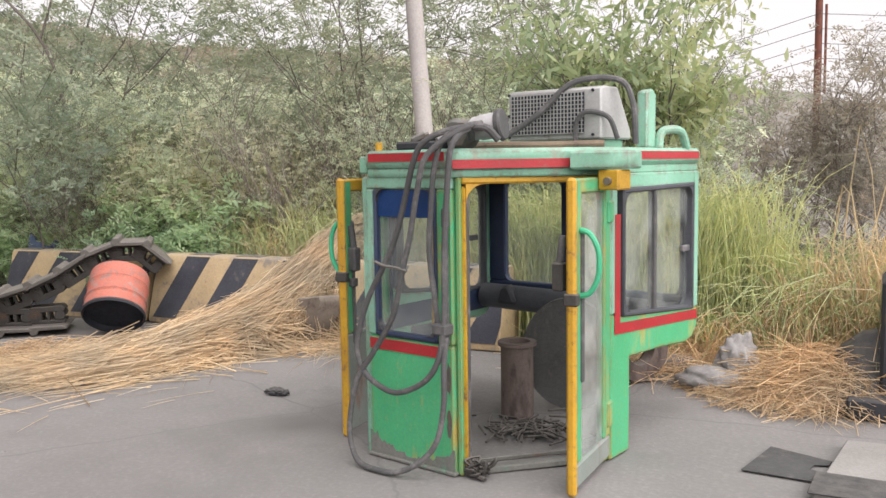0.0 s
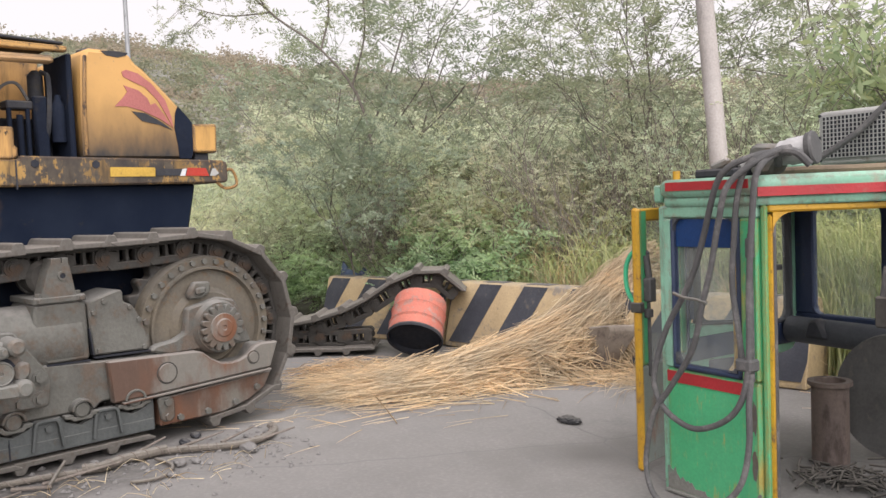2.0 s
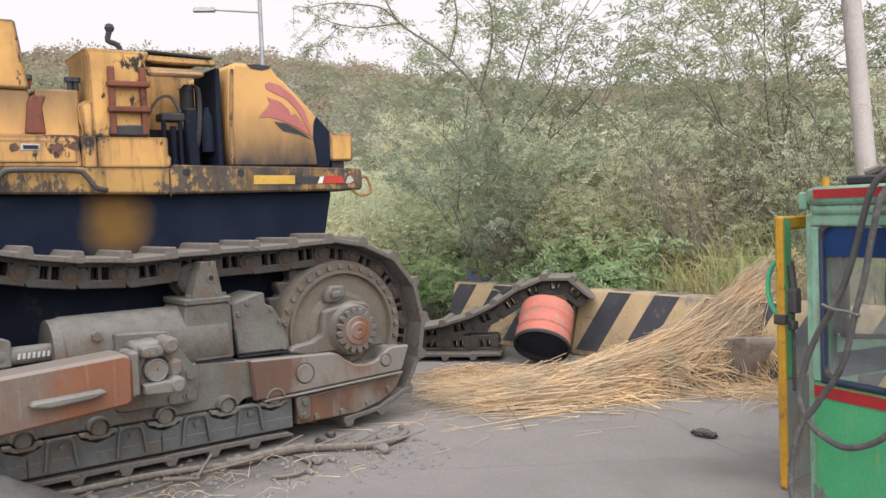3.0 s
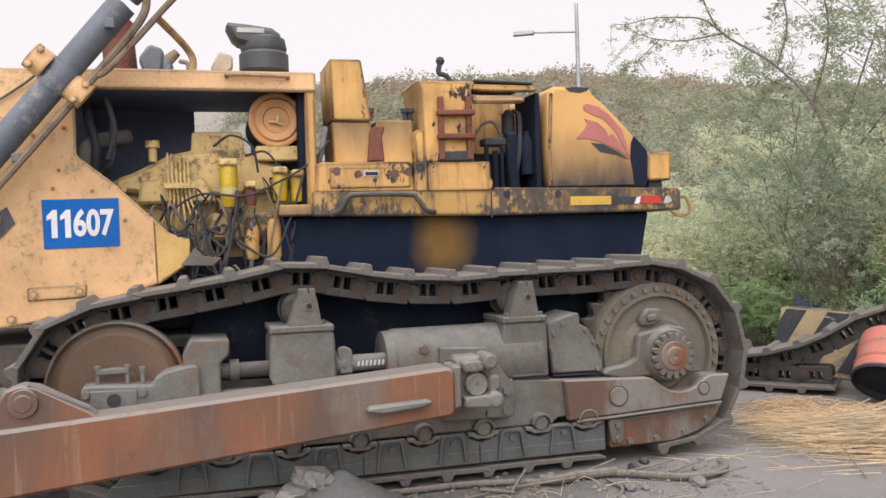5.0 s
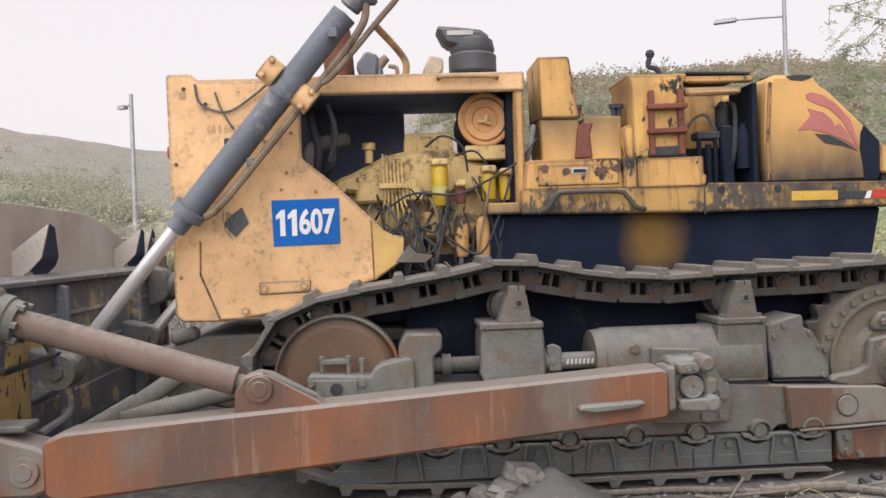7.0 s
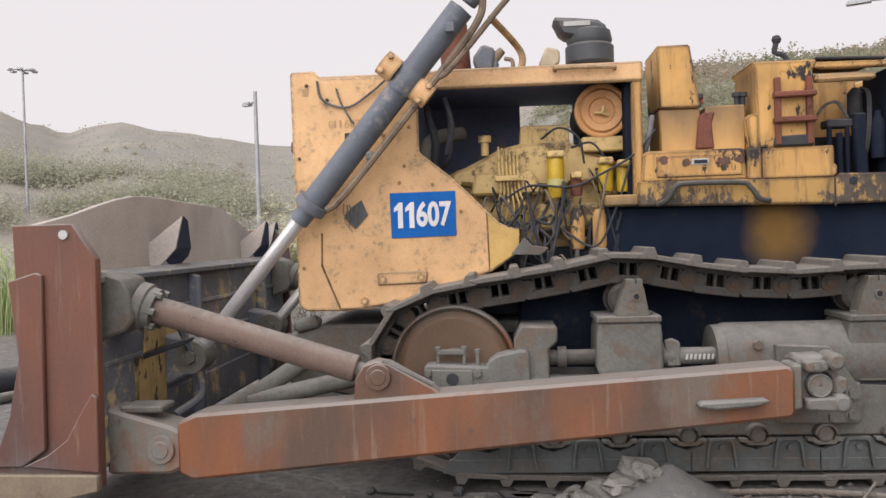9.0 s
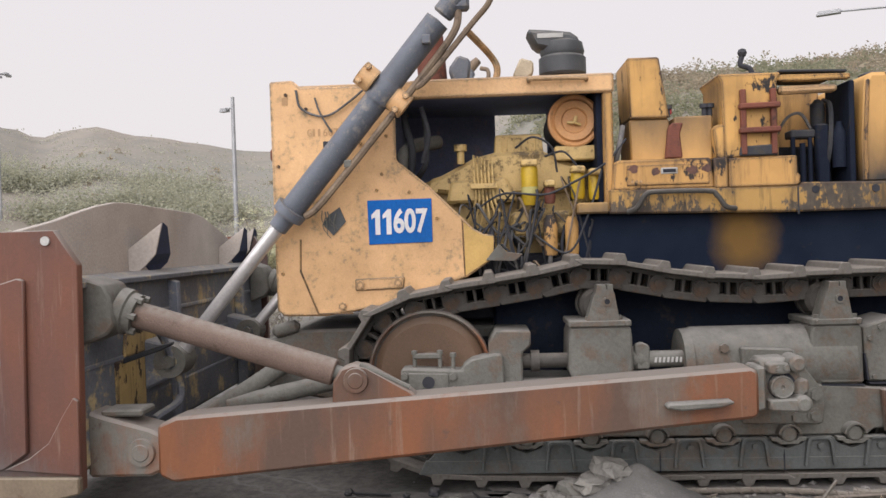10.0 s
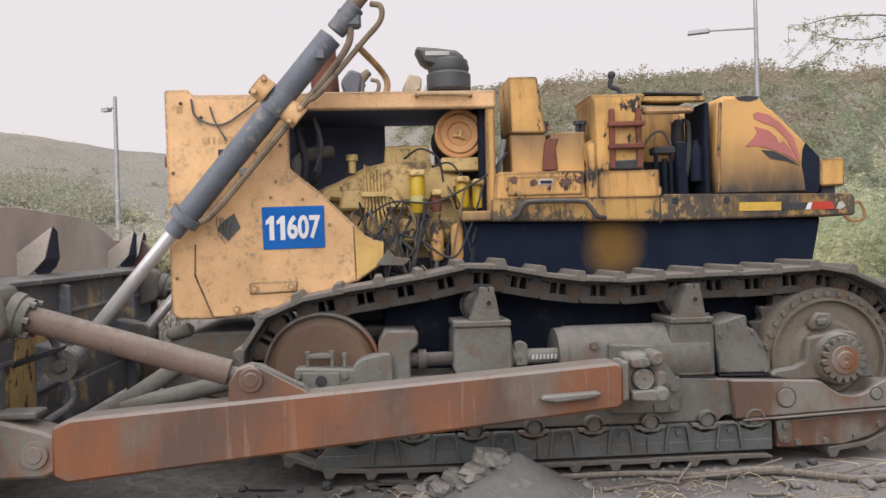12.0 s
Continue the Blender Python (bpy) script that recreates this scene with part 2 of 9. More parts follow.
PALEGREEN = worn("faded_green_paint", (0.24, 0.52, 0.36), (0.30, 0.55, 0.41), (0.40, 0.40, 0.30), 0.36, 3.0, 70, 0.5, 0, 0.1, 0.5, streak=(1, 1, 0.5), edges=0.7)
DOORGREEN = worn("grimy_door_paint", (0.27, 0.32, 0.28), (0.33, 0.36, 0.325), (0.34, 0.24, 0.20), 0.45, 2.5, 60, 0.5, 0, 0.1, streak=(1, 1, 0.4))
CABYELLOW = worn("cab_yellow_paint", (0.66, 0.38, 0.03), (0.58, 0.32, 0.03), (0.30, 0.17, 0.06), 0.36, 6, 60, 0.45, edges=0.35)
REDTAPE = worn("red_stripe_paint", (0.48, 0.028, 0.035), (0.42, 0.035, 0.04), (0.36, 0.13, 0.10), 0.3, 5, 60, 0.5)
REDLOGO = worn("dull_red_paint", (0.50, 0.165, 0.15), (0.46, 0.15, 0.135), (0.55, 0.30, 0.16), 0.25, 7, 60, 0.55)
REDLADDER = worn("oxide_red_paint", (0.20, 0.06, 0.035), (0.15, 0.05, 0.03), (0.07, 0.04, 0.03), 0.45, 6, 60, 0.7)
NAVY = worn("dark_navy_trim", (0.026, 0.042, 0.095), (0.034, 0.050, 0.098), (0.08, 0.08, 0.08), 0.3, 5, 60, 0.5)
SEAL = worn("dark_grey_seal", (0.085, 0.09, 0.10), (0.065, 0.07, 0.08), (0.14, 0.14, 0.135), 0.35, 6, 60, 0.6)
GRIPGREEN = worn("green_grip_paint", (0.06, 0.50, 0.25), (0.08, 0.52, 0.28), (0.2, 0.4, 0.2), 0.2, 6, 60, 0.4)
BLUEBLIND = worn("blue_sun_strip", (0.012, 0.05, 0.17), (0.015, 0.06, 0.2), (0.03, 0.06, 0.15), 0.3, 5, 60, 0.4)
SIGNBLUE = worn("blue_number_board", (0.004, 0.125, 0.46), (0.006, 0.135, 0.49), (0.03, 0.15, 0.43), 0.2, 5, 60, 0.7, spec=0.2)
WHITE = worn("white_lettering", (0.80, 0.80, 0.80), (0.76, 0.76, 0.76), (0.6, 0.6, 0.6), 0.25, 8, 60, 0.5)
PALEGREY = worn("pale_grey_sheet", (0.50, 0.50, 0.48), (0.44, 0.44, 0.42), (0.28, 0.24, 0.19), 0.32, 6, 60, 0.5, 0, 0.1, 0.4)
BEIGE = worn("beige_enamel", (0.50, 0.42, 0.29), (0.44, 0.37, 0.26), (0.25, 0.2, 0.15), 0.3, 8, 60, 0.5)
# Near-black; also fills recesses and hollows in place of their shade.
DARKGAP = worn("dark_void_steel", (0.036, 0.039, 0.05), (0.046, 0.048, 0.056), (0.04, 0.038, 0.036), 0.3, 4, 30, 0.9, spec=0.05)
CONCRETE = worn("cast_concrete", (0.36, 0.345, 0.32), (0.31, 0.295, 0.275), (0.24, 0.22, 0.20), 0.4, 1.5, 60, 0.9, 0, 0.3, 0.2)
BARRYEL = worn("barrier_yellow", (0.58, 0.44, 0.25), (0.50, 0.38, 0.22), (0.30, 0.26, 0.21), 0.46, 3, 50, 0.8, 0, 0.3, 0.5)
BARRBLK = worn("barrier_black", (0.052, 0.056, 0.070), (0.068, 0.072, 0.086), (0.16, 0.15, 0.13), 0.35, 4, 50, 0.75, 0, 0.3, 0.7)
DRUMRED = worn("rubbed_red_drum_paint", (0.62, 0.20, 0.14), (0.54, 0.16, 0.115), (0.42, 0.28, 0.235), 0.56, 3, 60, 0.7, 0, 0.3, chips=0.8, edges=0.6)
BARK = worn("grey_brown_bark", (0.25, 0.215, 0.185), (0.20, 0.17, 0.145), (0.32, 0.28, 0.24), 0.4, 6, 50, 0.95, 0, 0.6, 0, streak=(1, 1, 0.3))
BARKDARK = worn("dark_acacia_bark", (0.20, 0.175, 0.15), (0.165, 0.142, 0.122), (0.23, 0.20, 0.175), 0.4, 6, 50, 0.95, 0, 0.6, 0, streak=(1, 1, 0.3))
STONE = worn("grey_rubble", (0.27, 0.26, 0.25), (0.21, 0.20, 0.19), (0.34, 0.33, 0.31), 0.4, 5, 40, 0.95, 0, 0.6)
TARP = worn("black_tarpaulin", (0.03, 0.031, 0.034), (0.045, 0.045, 0.048), (0.10, 0.095, 0.09), 0.35, 3, 30, 0.6, 0, 0.3, 0.4)
CLOTH = worn("dirty_white_sacking", (0.40, 0.385, 0.365), (0.33, 0.315, 0.30), (0.25, 0.235, 0.22), 0.4, 6, 40, 0.9, 0, 0.5)
PRECL = worn("dark_grey_plastic", (0.055, 0.06, 0.066), (0.07, 0.075, 0.08), (0.13, 0.12, 0.11), 0.3, 5, 60, 0.5, 0, 0.1, 0.5)
LAMPGREY = worn("galvanised_post", (0.42, 0.43, 0.44), (0.37, 0.38, 0.39), (0.3, 0.28, 0.26), 0.3, 3, 50, 0.5, 0.4)
FARPOLE = worn("weathered_grey_pole", (0.50, 0.46, 0.43), (0.44, 0.405, 0.38), (0.28, 0.26, 0.25), 0.35, 2, 50, 0.8, streak=(1, 1, 0.3))


# Near-black navy, well below BLACK, for the hull, bay parts and tank corner.
HULLBLACK = worn("near_black_hull_steel", (0.013, 0.018, 0.033), (0.018, 0.024, 0.040), (0.05, 0.045, 0.042), 0.35, 2.5, 30, 0.8, 0, 0.3, 0.3, spec=0.08)


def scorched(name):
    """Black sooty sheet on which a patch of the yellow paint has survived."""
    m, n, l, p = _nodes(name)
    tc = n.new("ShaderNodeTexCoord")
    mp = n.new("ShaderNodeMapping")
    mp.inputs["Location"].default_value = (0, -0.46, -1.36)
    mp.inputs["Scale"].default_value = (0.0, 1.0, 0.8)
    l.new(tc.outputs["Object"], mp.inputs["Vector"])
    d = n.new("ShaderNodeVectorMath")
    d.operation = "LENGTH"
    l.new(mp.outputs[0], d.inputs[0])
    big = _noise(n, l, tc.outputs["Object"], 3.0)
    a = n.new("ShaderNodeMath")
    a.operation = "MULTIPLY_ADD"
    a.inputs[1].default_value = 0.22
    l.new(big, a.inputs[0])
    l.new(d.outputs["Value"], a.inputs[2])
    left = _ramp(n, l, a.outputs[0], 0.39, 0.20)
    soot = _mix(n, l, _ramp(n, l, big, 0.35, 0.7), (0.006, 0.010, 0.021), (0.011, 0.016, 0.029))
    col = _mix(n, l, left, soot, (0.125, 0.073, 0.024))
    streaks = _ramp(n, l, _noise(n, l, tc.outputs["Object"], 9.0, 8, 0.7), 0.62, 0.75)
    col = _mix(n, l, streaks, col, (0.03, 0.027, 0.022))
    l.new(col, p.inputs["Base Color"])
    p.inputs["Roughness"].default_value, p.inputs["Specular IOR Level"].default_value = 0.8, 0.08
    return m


def burnt(name, low, high, paint=(0.48, 0.272, 0.086)):
    """Yellow paint burnt away by an old fire, with ragged licks of soot between the heights low and high (from above where high is the lower)."""
    m, n, l, p = _nodes(name)
    tc = n.new("ShaderNodeTexCoord")
    co = tc.outputs["Object"]
    s = n.new("ShaderNodeSeparateXYZ")
    l.new(co, s.inputs[0])
    mp = n.new("ShaderNodeMapping")
    mp.inputs["Scale"].default_value = (1, 1, 0.4)
    l.new(co, mp.inputs["Vector"])
    lick = _noise(n, l, mp.outputs[0], 5.5, 7, 0.6)
    fleck = _noise(n, l, co, 40, 8, 0.75)
    a = n.new("ShaderNodeMath")
    a.operation = "MULTIPLY_ADD"
    a.inputs[1].default_value = -0.9 * (high - low)
    l.new(lick, a.inputs[0])
    l.new(s.outputs[2], a.inputs[2])
    burn = _ramp(n, l, a.outputs[0], high - 0.45 * (high - low), low - 0.5 * (high - low))
    big = _noise(n, l, co, 2.0)
    col = _mix(n, l, _ramp(n, l, big, 0.35, 0.65), paint, tuple(v * 0.82 for v in paint))
    col = _mix(n, l, _ramp(n, l, fleck, 0.60, 0.72), col, (0.22, 0.15, 0.085))
    col = _mix(n, l, burn, col, (0.018, 0.016, 0.015))
    l.new(col, p.inputs["Base Color"])
    p.inputs["Roughness"].default_value = 0.6
    return m


TANKPAINT = burnt("burnt_tank_paint", 2.06, 2.52)
BOXPAINT = burnt("burnt_box_paint", 2.72, 2.27)
DECKBURN = burnt("burnt_deck_paint", 1.84, 2.02, (0.40, 0.24, 0.08))


def leafy(name, a, b, c, rough=0.65, through_=0.5):
    """Leaves: three tones over the separate leaves, and some light passing through."""
    m, n, l, p = _nodes(name)
    g = n.new("ShaderNodeNewGeometry")
    r = n.new("ShaderNodeValToRGB")
    e = r.color_ramp.elements
    e[0].color, e[1].color = (*a, 1), (*c, 1)
    mid = e.new(0.5)
    mid.color = (*b, 1)
    oi = n.new("ShaderNodeObjectInfo")
    l.new(g.outputs["Random Per Island"], r.inputs[0])
    tint = _mix(n, l, _ramp(n, l, oi.outputs["Random"], 0, 1), (0.88, 0.93, 0.92), (1.13, 1.06, 0.97))
    col = _mix(n, l, 1.0, r.outputs[0], tint, "MULTIPLY")
    tc = n.new("ShaderNodeTexCoord")
    patch = _mix(n, l, _ramp(n, l, _noise(n, l, tc.outputs["Object"], 1.7, 3), 0.35, 0.65), (0.86, 0.88, 0.9), (1.14, 1.1, 1.02))
    col = _mix(n, l, 1.0, col, patch, "MULTIPLY")
    l.new(col, p.inputs["Base Color"])
    p.inputs["Roughness"].default_value = rough
    p.inputs["Specular IOR Level"].default_value = 0.12
    tr = n.new("ShaderNodeBsdfTranslucent")
    l.new(_mix(n, l, 1.0, col, (1.4, 1.4, 1.3), "MULTIPLY"), tr.inputs["Color"])
    ms = n.new("ShaderNodeMixShader")
    ms.inputs[0].default_value = through_
    l.new(p.outputs[0], ms.inputs[1])
    l.new(tr.outputs[0], ms.inputs[2])
    l.new(ms.outputs[0], n["Material Output"].inputs[0])
    return m


# ACACIA and ACACIADRY are raised far above leaf tone: haze as colour.
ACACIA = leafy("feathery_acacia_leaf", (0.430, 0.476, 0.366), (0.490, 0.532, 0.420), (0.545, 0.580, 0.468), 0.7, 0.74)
# Darker copy for tree crowns: their backlit look against the sky as colour.
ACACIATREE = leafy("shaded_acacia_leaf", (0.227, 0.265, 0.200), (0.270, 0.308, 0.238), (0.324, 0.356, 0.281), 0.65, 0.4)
ACACIADRY = leafy("dusty_hazed_acacia_leaf", (0.400, 0.415, 0.342), (0.450, 0.460, 0.382), (0.495, 0.500, 0.424), 0.7, 0.74)
BRIGHTLEAF = leafy("fresh_green_leaf", (0.285, 0.395, 0.265), (0.340, 0.455, 0.305), (0.430, 0.535, 0.365), 0.65, 0.58)
BROADLEAF = leafy("broad_green_leaf", (0.25, 0.305, 0.175), (0.335, 0.385, 0.235), (0.45, 0.475, 0.31))
GRASS = leafy("tall_grass_blade", (0.425, 0.50, 0.295), (0.525, 0.585, 0.37), (0.625, 0.64, 0.445))
DRYGRASS = leafy("dry_grass_blade", (0.578, 0.473, 0.336), (0.683, 0.567, 0.420), (0.756, 0.651, 0.514))
STRAW = leafy("cut_straw", (0.39, 0.30, 0.21), (0.63, 0.525, 0.40), (0.79, 0.70, 0.575))
# FARSCRUB and PALESCRUB: distance haze is put into these leaf colours.
FARSCRUB = leafy("hazy_far_scrub", (0.245, 0.225, 0.195), (0.285, 0.262, 0.228), (0.335, 0.305, 0.268))
PALESCRUB = leafy("haze_pale_scrub", (0.315, 0.308, 0.258), (0.355, 0.346, 0.292), (0.398, 0.384, 0.33))
SCRUB = leafy("hillside_scrub", (0.172, 0.192, 0.145), (0.215, 0.226, 0.175), (0.275, 0.272, 0.22))
DRYSCRUB = leafy("brown_crest_scrub", (0.25, 0.215, 0.175), (0.30, 0.26, 0.215), (0.36, 0.315, 0.265))


def glass(name, tint, haze):
    m, n, l, p = _nodes(name)
    t = n.new("ShaderNodeBsdfTransparent")
    t.inputs[0].default_value = (*tint, 1)
    gl = n.new("ShaderNodeBsdfGlossy")
    gl.inputs["Roughness"].default_value = 0.08
    d = n.new("ShaderNodeBsdfDiffuse")
    d.inputs[0].default_value = (0.48, 0.51, 0.48, 1)
    facing = n.new("ShaderNodeLayerWeight")
    sharp = n.new("ShaderNodeMath")
    sharp.operation, sharp.inputs[1].default_value = "POWER", 4.0
    l.new(facing.outputs["Facing"], sharp.inputs[0])
    lw = n.new("ShaderNodeMath")
    lw.operation = "MULTIPLY_ADD"
    lw.inputs[1].default_value, lw.inputs[2].default_value = 0.35, 0.03
    l.new(sharp.outputs[0], lw.inputs[0])
    tc = n.new("ShaderNodeTexCoord")
    grime = _ramp(n, l, _noise(n, l, tc.outputs["Object"], 3.0), 0.3, 0.75)
    k = n.new("ShaderNodeMath")
    k.operation = "MULTIPLY"
    k.inputs[1].default_value = haze
    l.new(grime, k.inputs[0])
    a, b = n.new("ShaderNodeMixShader"), n.new("ShaderNodeMixShader")
    l.new(k.outputs[0], a.inputs[0])
    l.new(t.outputs[0], a.inputs[1])
    l.new(d.outputs[0], a.inputs[2])
    l.new(lw.outputs[0], b.inputs[0])
    l.new(a.outputs[0], b.inputs[1])
    l.new(gl.outputs[0], b.inputs[2])
    l.new(b.outputs[0], n["Material Output"].inputs[0])
    return m


GRIMYGLASS = glass("grimy_door_glass", (0.95, 0.96, 0.95), 0.62)
GLASS = glass("dusty_window_glass", (0.98, 0.99, 0.985), 0.28)


def yard_ground():
    """Dusty concrete in the yard, going over into bare soil and dry grass farther out."""
    m, n, l, p = _nodes("dusty_yard_ground")
    tc = n.new("ShaderNodeTexCoord")
    co = tc.outputs["Object"]
    big, mid = _noise(n, l, co, 0.45, 5), _noise(n, l, co, 2.4, 8, 0.65)
    small = _noise(n, l, co, 38, 5)
    col = _mix(n, l, _ramp(n, l, big, 0.35, 0.65), (0.176, 0.168, 0.160), (0.224, 0.214, 0.204))
    col = _mix(n, l, _ramp(n, l, mid, 0.56, 0.72), col, (0.18, 0.174, 0.168))
    col = _mix(n, l, _ramp(n, l, small, 0.2, 0.85), col, _mix(n, l, _ramp(n, l, small, 0.3, 0.7), (0.4, 0.4, 0.4), (0.6, 0.6, 0.6)), "OVERLAY")
    stain = _ramp(n, l, _noise(n, l, co, 0.8, 3, 0.5), 0.55, 0.70)
    col = _mix(n, l, stain, col, (0.150, 0.143, 0.135))
    sep = n.new("ShaderNodeSeparateXYZ")
    l.new(co, sep.inputs[0])
    edge_x = n.new("ShaderNodeMath")
    edge_x.operation, edge_x.inputs[1].default_value = "MULTIPLY_ADD", 1.6
    l.new(_noise(n, l, co, 1.3, 6, 0.6), edge_x.inputs[0])
    l.new(sep.outputs[0], edge_x.inputs[2])
    soil = _mix(n, l, _ramp(n, l, _noise(n, l, co, 9, 8, 0.75), 0.4, 0.62), (0.092, 0.087, 0.083), (0.160, 0.151, 0.141))
    near = n.new("ShaderNodeMath")
    near.operation = "MULTIPLY"
    l.new(_ramp(n, l, edge_x.outputs[0], -2.75, -3.25), near.inputs[0])
    l.new(_ramp(n, l, sep.outputs[1], 3.4, 2.4), near.inputs[1])
    col = _mix(n, l, near.outputs[0], col, soil)
    crack = n.new("ShaderNodeTexVoronoi")
    crack.feature = "DISTANCE_TO_EDGE"
    crack.inputs["Scale"].default_value = 0.3
    wv = n.new("ShaderNodeVectorMath")
    wv.operation = "MULTIPLY_ADD"
    wv.inputs[1].default_value = (0.35, 0.35, 0.35)
    nz = n.new("ShaderNodeTexNoise")
    nz.inputs["Scale"].default_value, nz.inputs["Detail"].default_value = 1.6, 6
    l.new(co, nz.inputs["Vector"])
    l.new(nz.outputs["Color"], wv.inputs[0])
    l.new(co, wv.inputs[2])
    l.new(wv.outputs[0], crack.inputs["Vector"])
    line = _ramp(n, l, crack.outputs["Distance"], 0.0035, 0.001)
    col = _mix(n, l, line, col, (0.16, 0.155, 0.15))
    far = _mix(n, l, _ramp(n, l, _noise(n, l, co, 0.06, 6), 0.4, 0.6), (0.232, 0.210, 0.180), (0.180, 0.178, 0.155))
    far = _mix(n, l, _ramp(n, l, _noise(n, l, co, 0.3, 8, 0.7), 0.5, 0.62), far, (0.175, 0.168, 0.15))
    far = _mix(n, l, _ramp(n, l, mid, 0.5, 0.7), far, (0.24, 0.219, 0.202))
    d = n.new("ShaderNodeVectorMath")
    d.operation = "LENGTH"
    l.new(co, d.inputs[0])
    wob = n.new("ShaderNodeMath")
    wob.operation = "MULTIPLY_ADD"
    wob.inputs[1].default_value = 14.0
    l.new(big, wob.inputs[0])
    l.new(d.outputs["Value"], wob.inputs[2])
    col = _mix(n, l, _ramp(n, l, wob.outputs[0], 24, 30), col, far)
    l.new(col, p.inputs["Base Color"])
    p.inputs["Roughness"].default_value = 0.93
    p.inputs["Specular IOR Level"].default_value = 0.2
    b = n.new("ShaderNodeBump")
    b.inputs["Strength"].default_value, b.inputs["Distance"].default_value = 0.35, 0.012
    l.new(small, b.inputs["Height"])
    b2 = n.new("ShaderNodeBump")
    b2.inputs["Strength"].default_value, b2.inputs["Distance"].default_value = 0.4, 0.03
    l.new(mid, b2.inputs["Height"])
    l.new(b.outputs[0], b2.inputs["Normal"])
    l.new(b2.outputs[0], p.inputs["Normal"])
    return m


YARD = yard_ground()


# ---- builders ----
def thing(name, place=(0, 0, 0), label="", category="", group="", kind=""):
    ob = new(name)
    ob.empty_display_size = 0.3
    ob.location = place
    return tagged(ob, label, category, group, kind)


def _root(ob):
    while ob.parent:
        ob = ob.parent
    return ob


def part(name, bm, material, parent=None, label="", smooth=True, shade=35):
    """Link a bmesh, given in world places, as one mesh under parent."""
    if isinstance(bm, list):
        for one in bm:
            ob = part(name.rstrip("s"), one, material, parent, label)
        return ob
    if parent is not None:
        bmesh.ops.translate(bm, verts=bm.verts, vec=-Vector(_root(parent).location))
    me = bpy.data.meshes.new(name)
    if smooth:
        for f in bm.faces:
            f.smooth = True
        for e in bm.edges:
            if len(e.link_faces) == 2 and e.calc_face_angle(0) > radians(shade):
                e.smooth = False
    bm.to_mesh(me)
    bm.free()
    me.materials.append(material)
    ob = new(name, me)
    if parent is not None:
        ob.parent = parent
    if label:
        ob["label"] = label
    return ob


def bevelled(bm, width, segs=1):
    es = [e for e in bm.edges if len(e.link_faces) == 2 and e.calc_face_angle(0) > radians(30)]
    if width > 0 and es:
        bmesh.ops.bevel(bm, geom=es, offset=width, segments=segs, affect="EDGES", clamp_overlap=True)
    return bm


def block(x0, x1, y0, y1, z0, z1, bev=0.01, bm=None):
    b = bmesh.new()
    bmesh.ops.create_cube(b, size=1)
    for v in b.verts:
        v.co = Vector(((x0 + x1) / 2 + v.co.x * abs(x1 - x0), (y0 + y1) / 2 + v.co.y * abs(y1 - y0), (z0 + z1) / 2 + v.co.z * abs(z1 - z0)))
    bevelled(b, bev)
    return join(bm, b)


def join(bm, b):
    """Add b's geometry to bm."""
    if bm is None:
        return b
    me = bpy.data.meshes.new("tmp")
    b.to_mesh(me)
    bm.from_mesh(me)
    bpy.data.meshes.remove(me)
    b.free()
    return bm


def slab(pts, x0, x1, bev=0.01, bm=None, axis="x"):
    """An outline of (y, z) pairs, drawn out from x0 to x1 (axis z: (x, y) pairs from z0 to z1; axis y: (x, z) pairs)."""
    b = bmesh.new()

    def at(p, v):
        return (v, p[0], p[1]) if axis == "x" else (p[0], p[1], v) if axis == "z" else (p[0], v, p[1])

    lo, hi = [b.verts.new(at(p, x0)) for p in pts], [b.verts.new(at(p, x1)) for p in pts]
    b.faces.new(lo), b.faces.new(hi)
    for i in range(len(pts)):
        j = (i + 1) % len(pts)
        b.faces.new((lo[i], lo[j], hi[j], hi[i]))
    bmesh.ops.recalc_face_normals(b, faces=b.faces)
    bevelled(b, bev)
    return join(bm, b)


def rod(p0, p1, r, r2=None, segs=20, bev=0.0, bm=None):
    p0, p1 = Vector(p0), Vector(p1)
    b = bmesh.new()
    d = p1 - p0
    bmesh.ops.create_cone(b, cap_ends=True, segments=segs, radius1=r, radius2=r if r2 is None else r2, depth=d.length)
    bmesh.ops.transform(b, verts=b.verts, matrix=Matrix.Translation((p0 + p1) / 2) @ d.to_track_quat("Z", "Y").to_matrix().to_4x4())
    bevelled(b, bev)
    return join(bm, b)


def lathe(profile, origin, axis=(1, 0, 0), segs=40, bm=None):
    """Turn (distance along axis, radius) pairs about an axis through origin."""
    b = bmesh.new()
    q = Vector(axis).to_track_quat("Z", "Y").to_matrix().to_4x4()
    m = Matrix.Translation(origin) @ q
    rings = []
    for h, r in profile:
        if r < 1e-6:
            rings.append([b.verts.new(m @ Vector((0, 0, h)))])
        else:
            rings.append([b.verts.new(m @ Vector((r * math.cos(6.28318 * k / segs), r * math.sin(6.28318 * k / segs), h))) for k in range(segs)])
    for a, c in zip(rings, rings[1:]):
        for k in range(segs):
            k2 = (k + 1) % segs
            if len(a) == 1 and len(c) > 1:
                b.faces.new((a[0], c[k], c[k2]))
            elif len(c) == 1 and len(a) > 1:
                b.faces.new((a[k], a[k2], c[0]))
            elif len(a) > 1:
                b.faces.new((a[k], a[k2], c[k2], c[k]))
    bmesh.ops.recalc_face_normals(b, faces=b.faces)
    return join(bm, b)


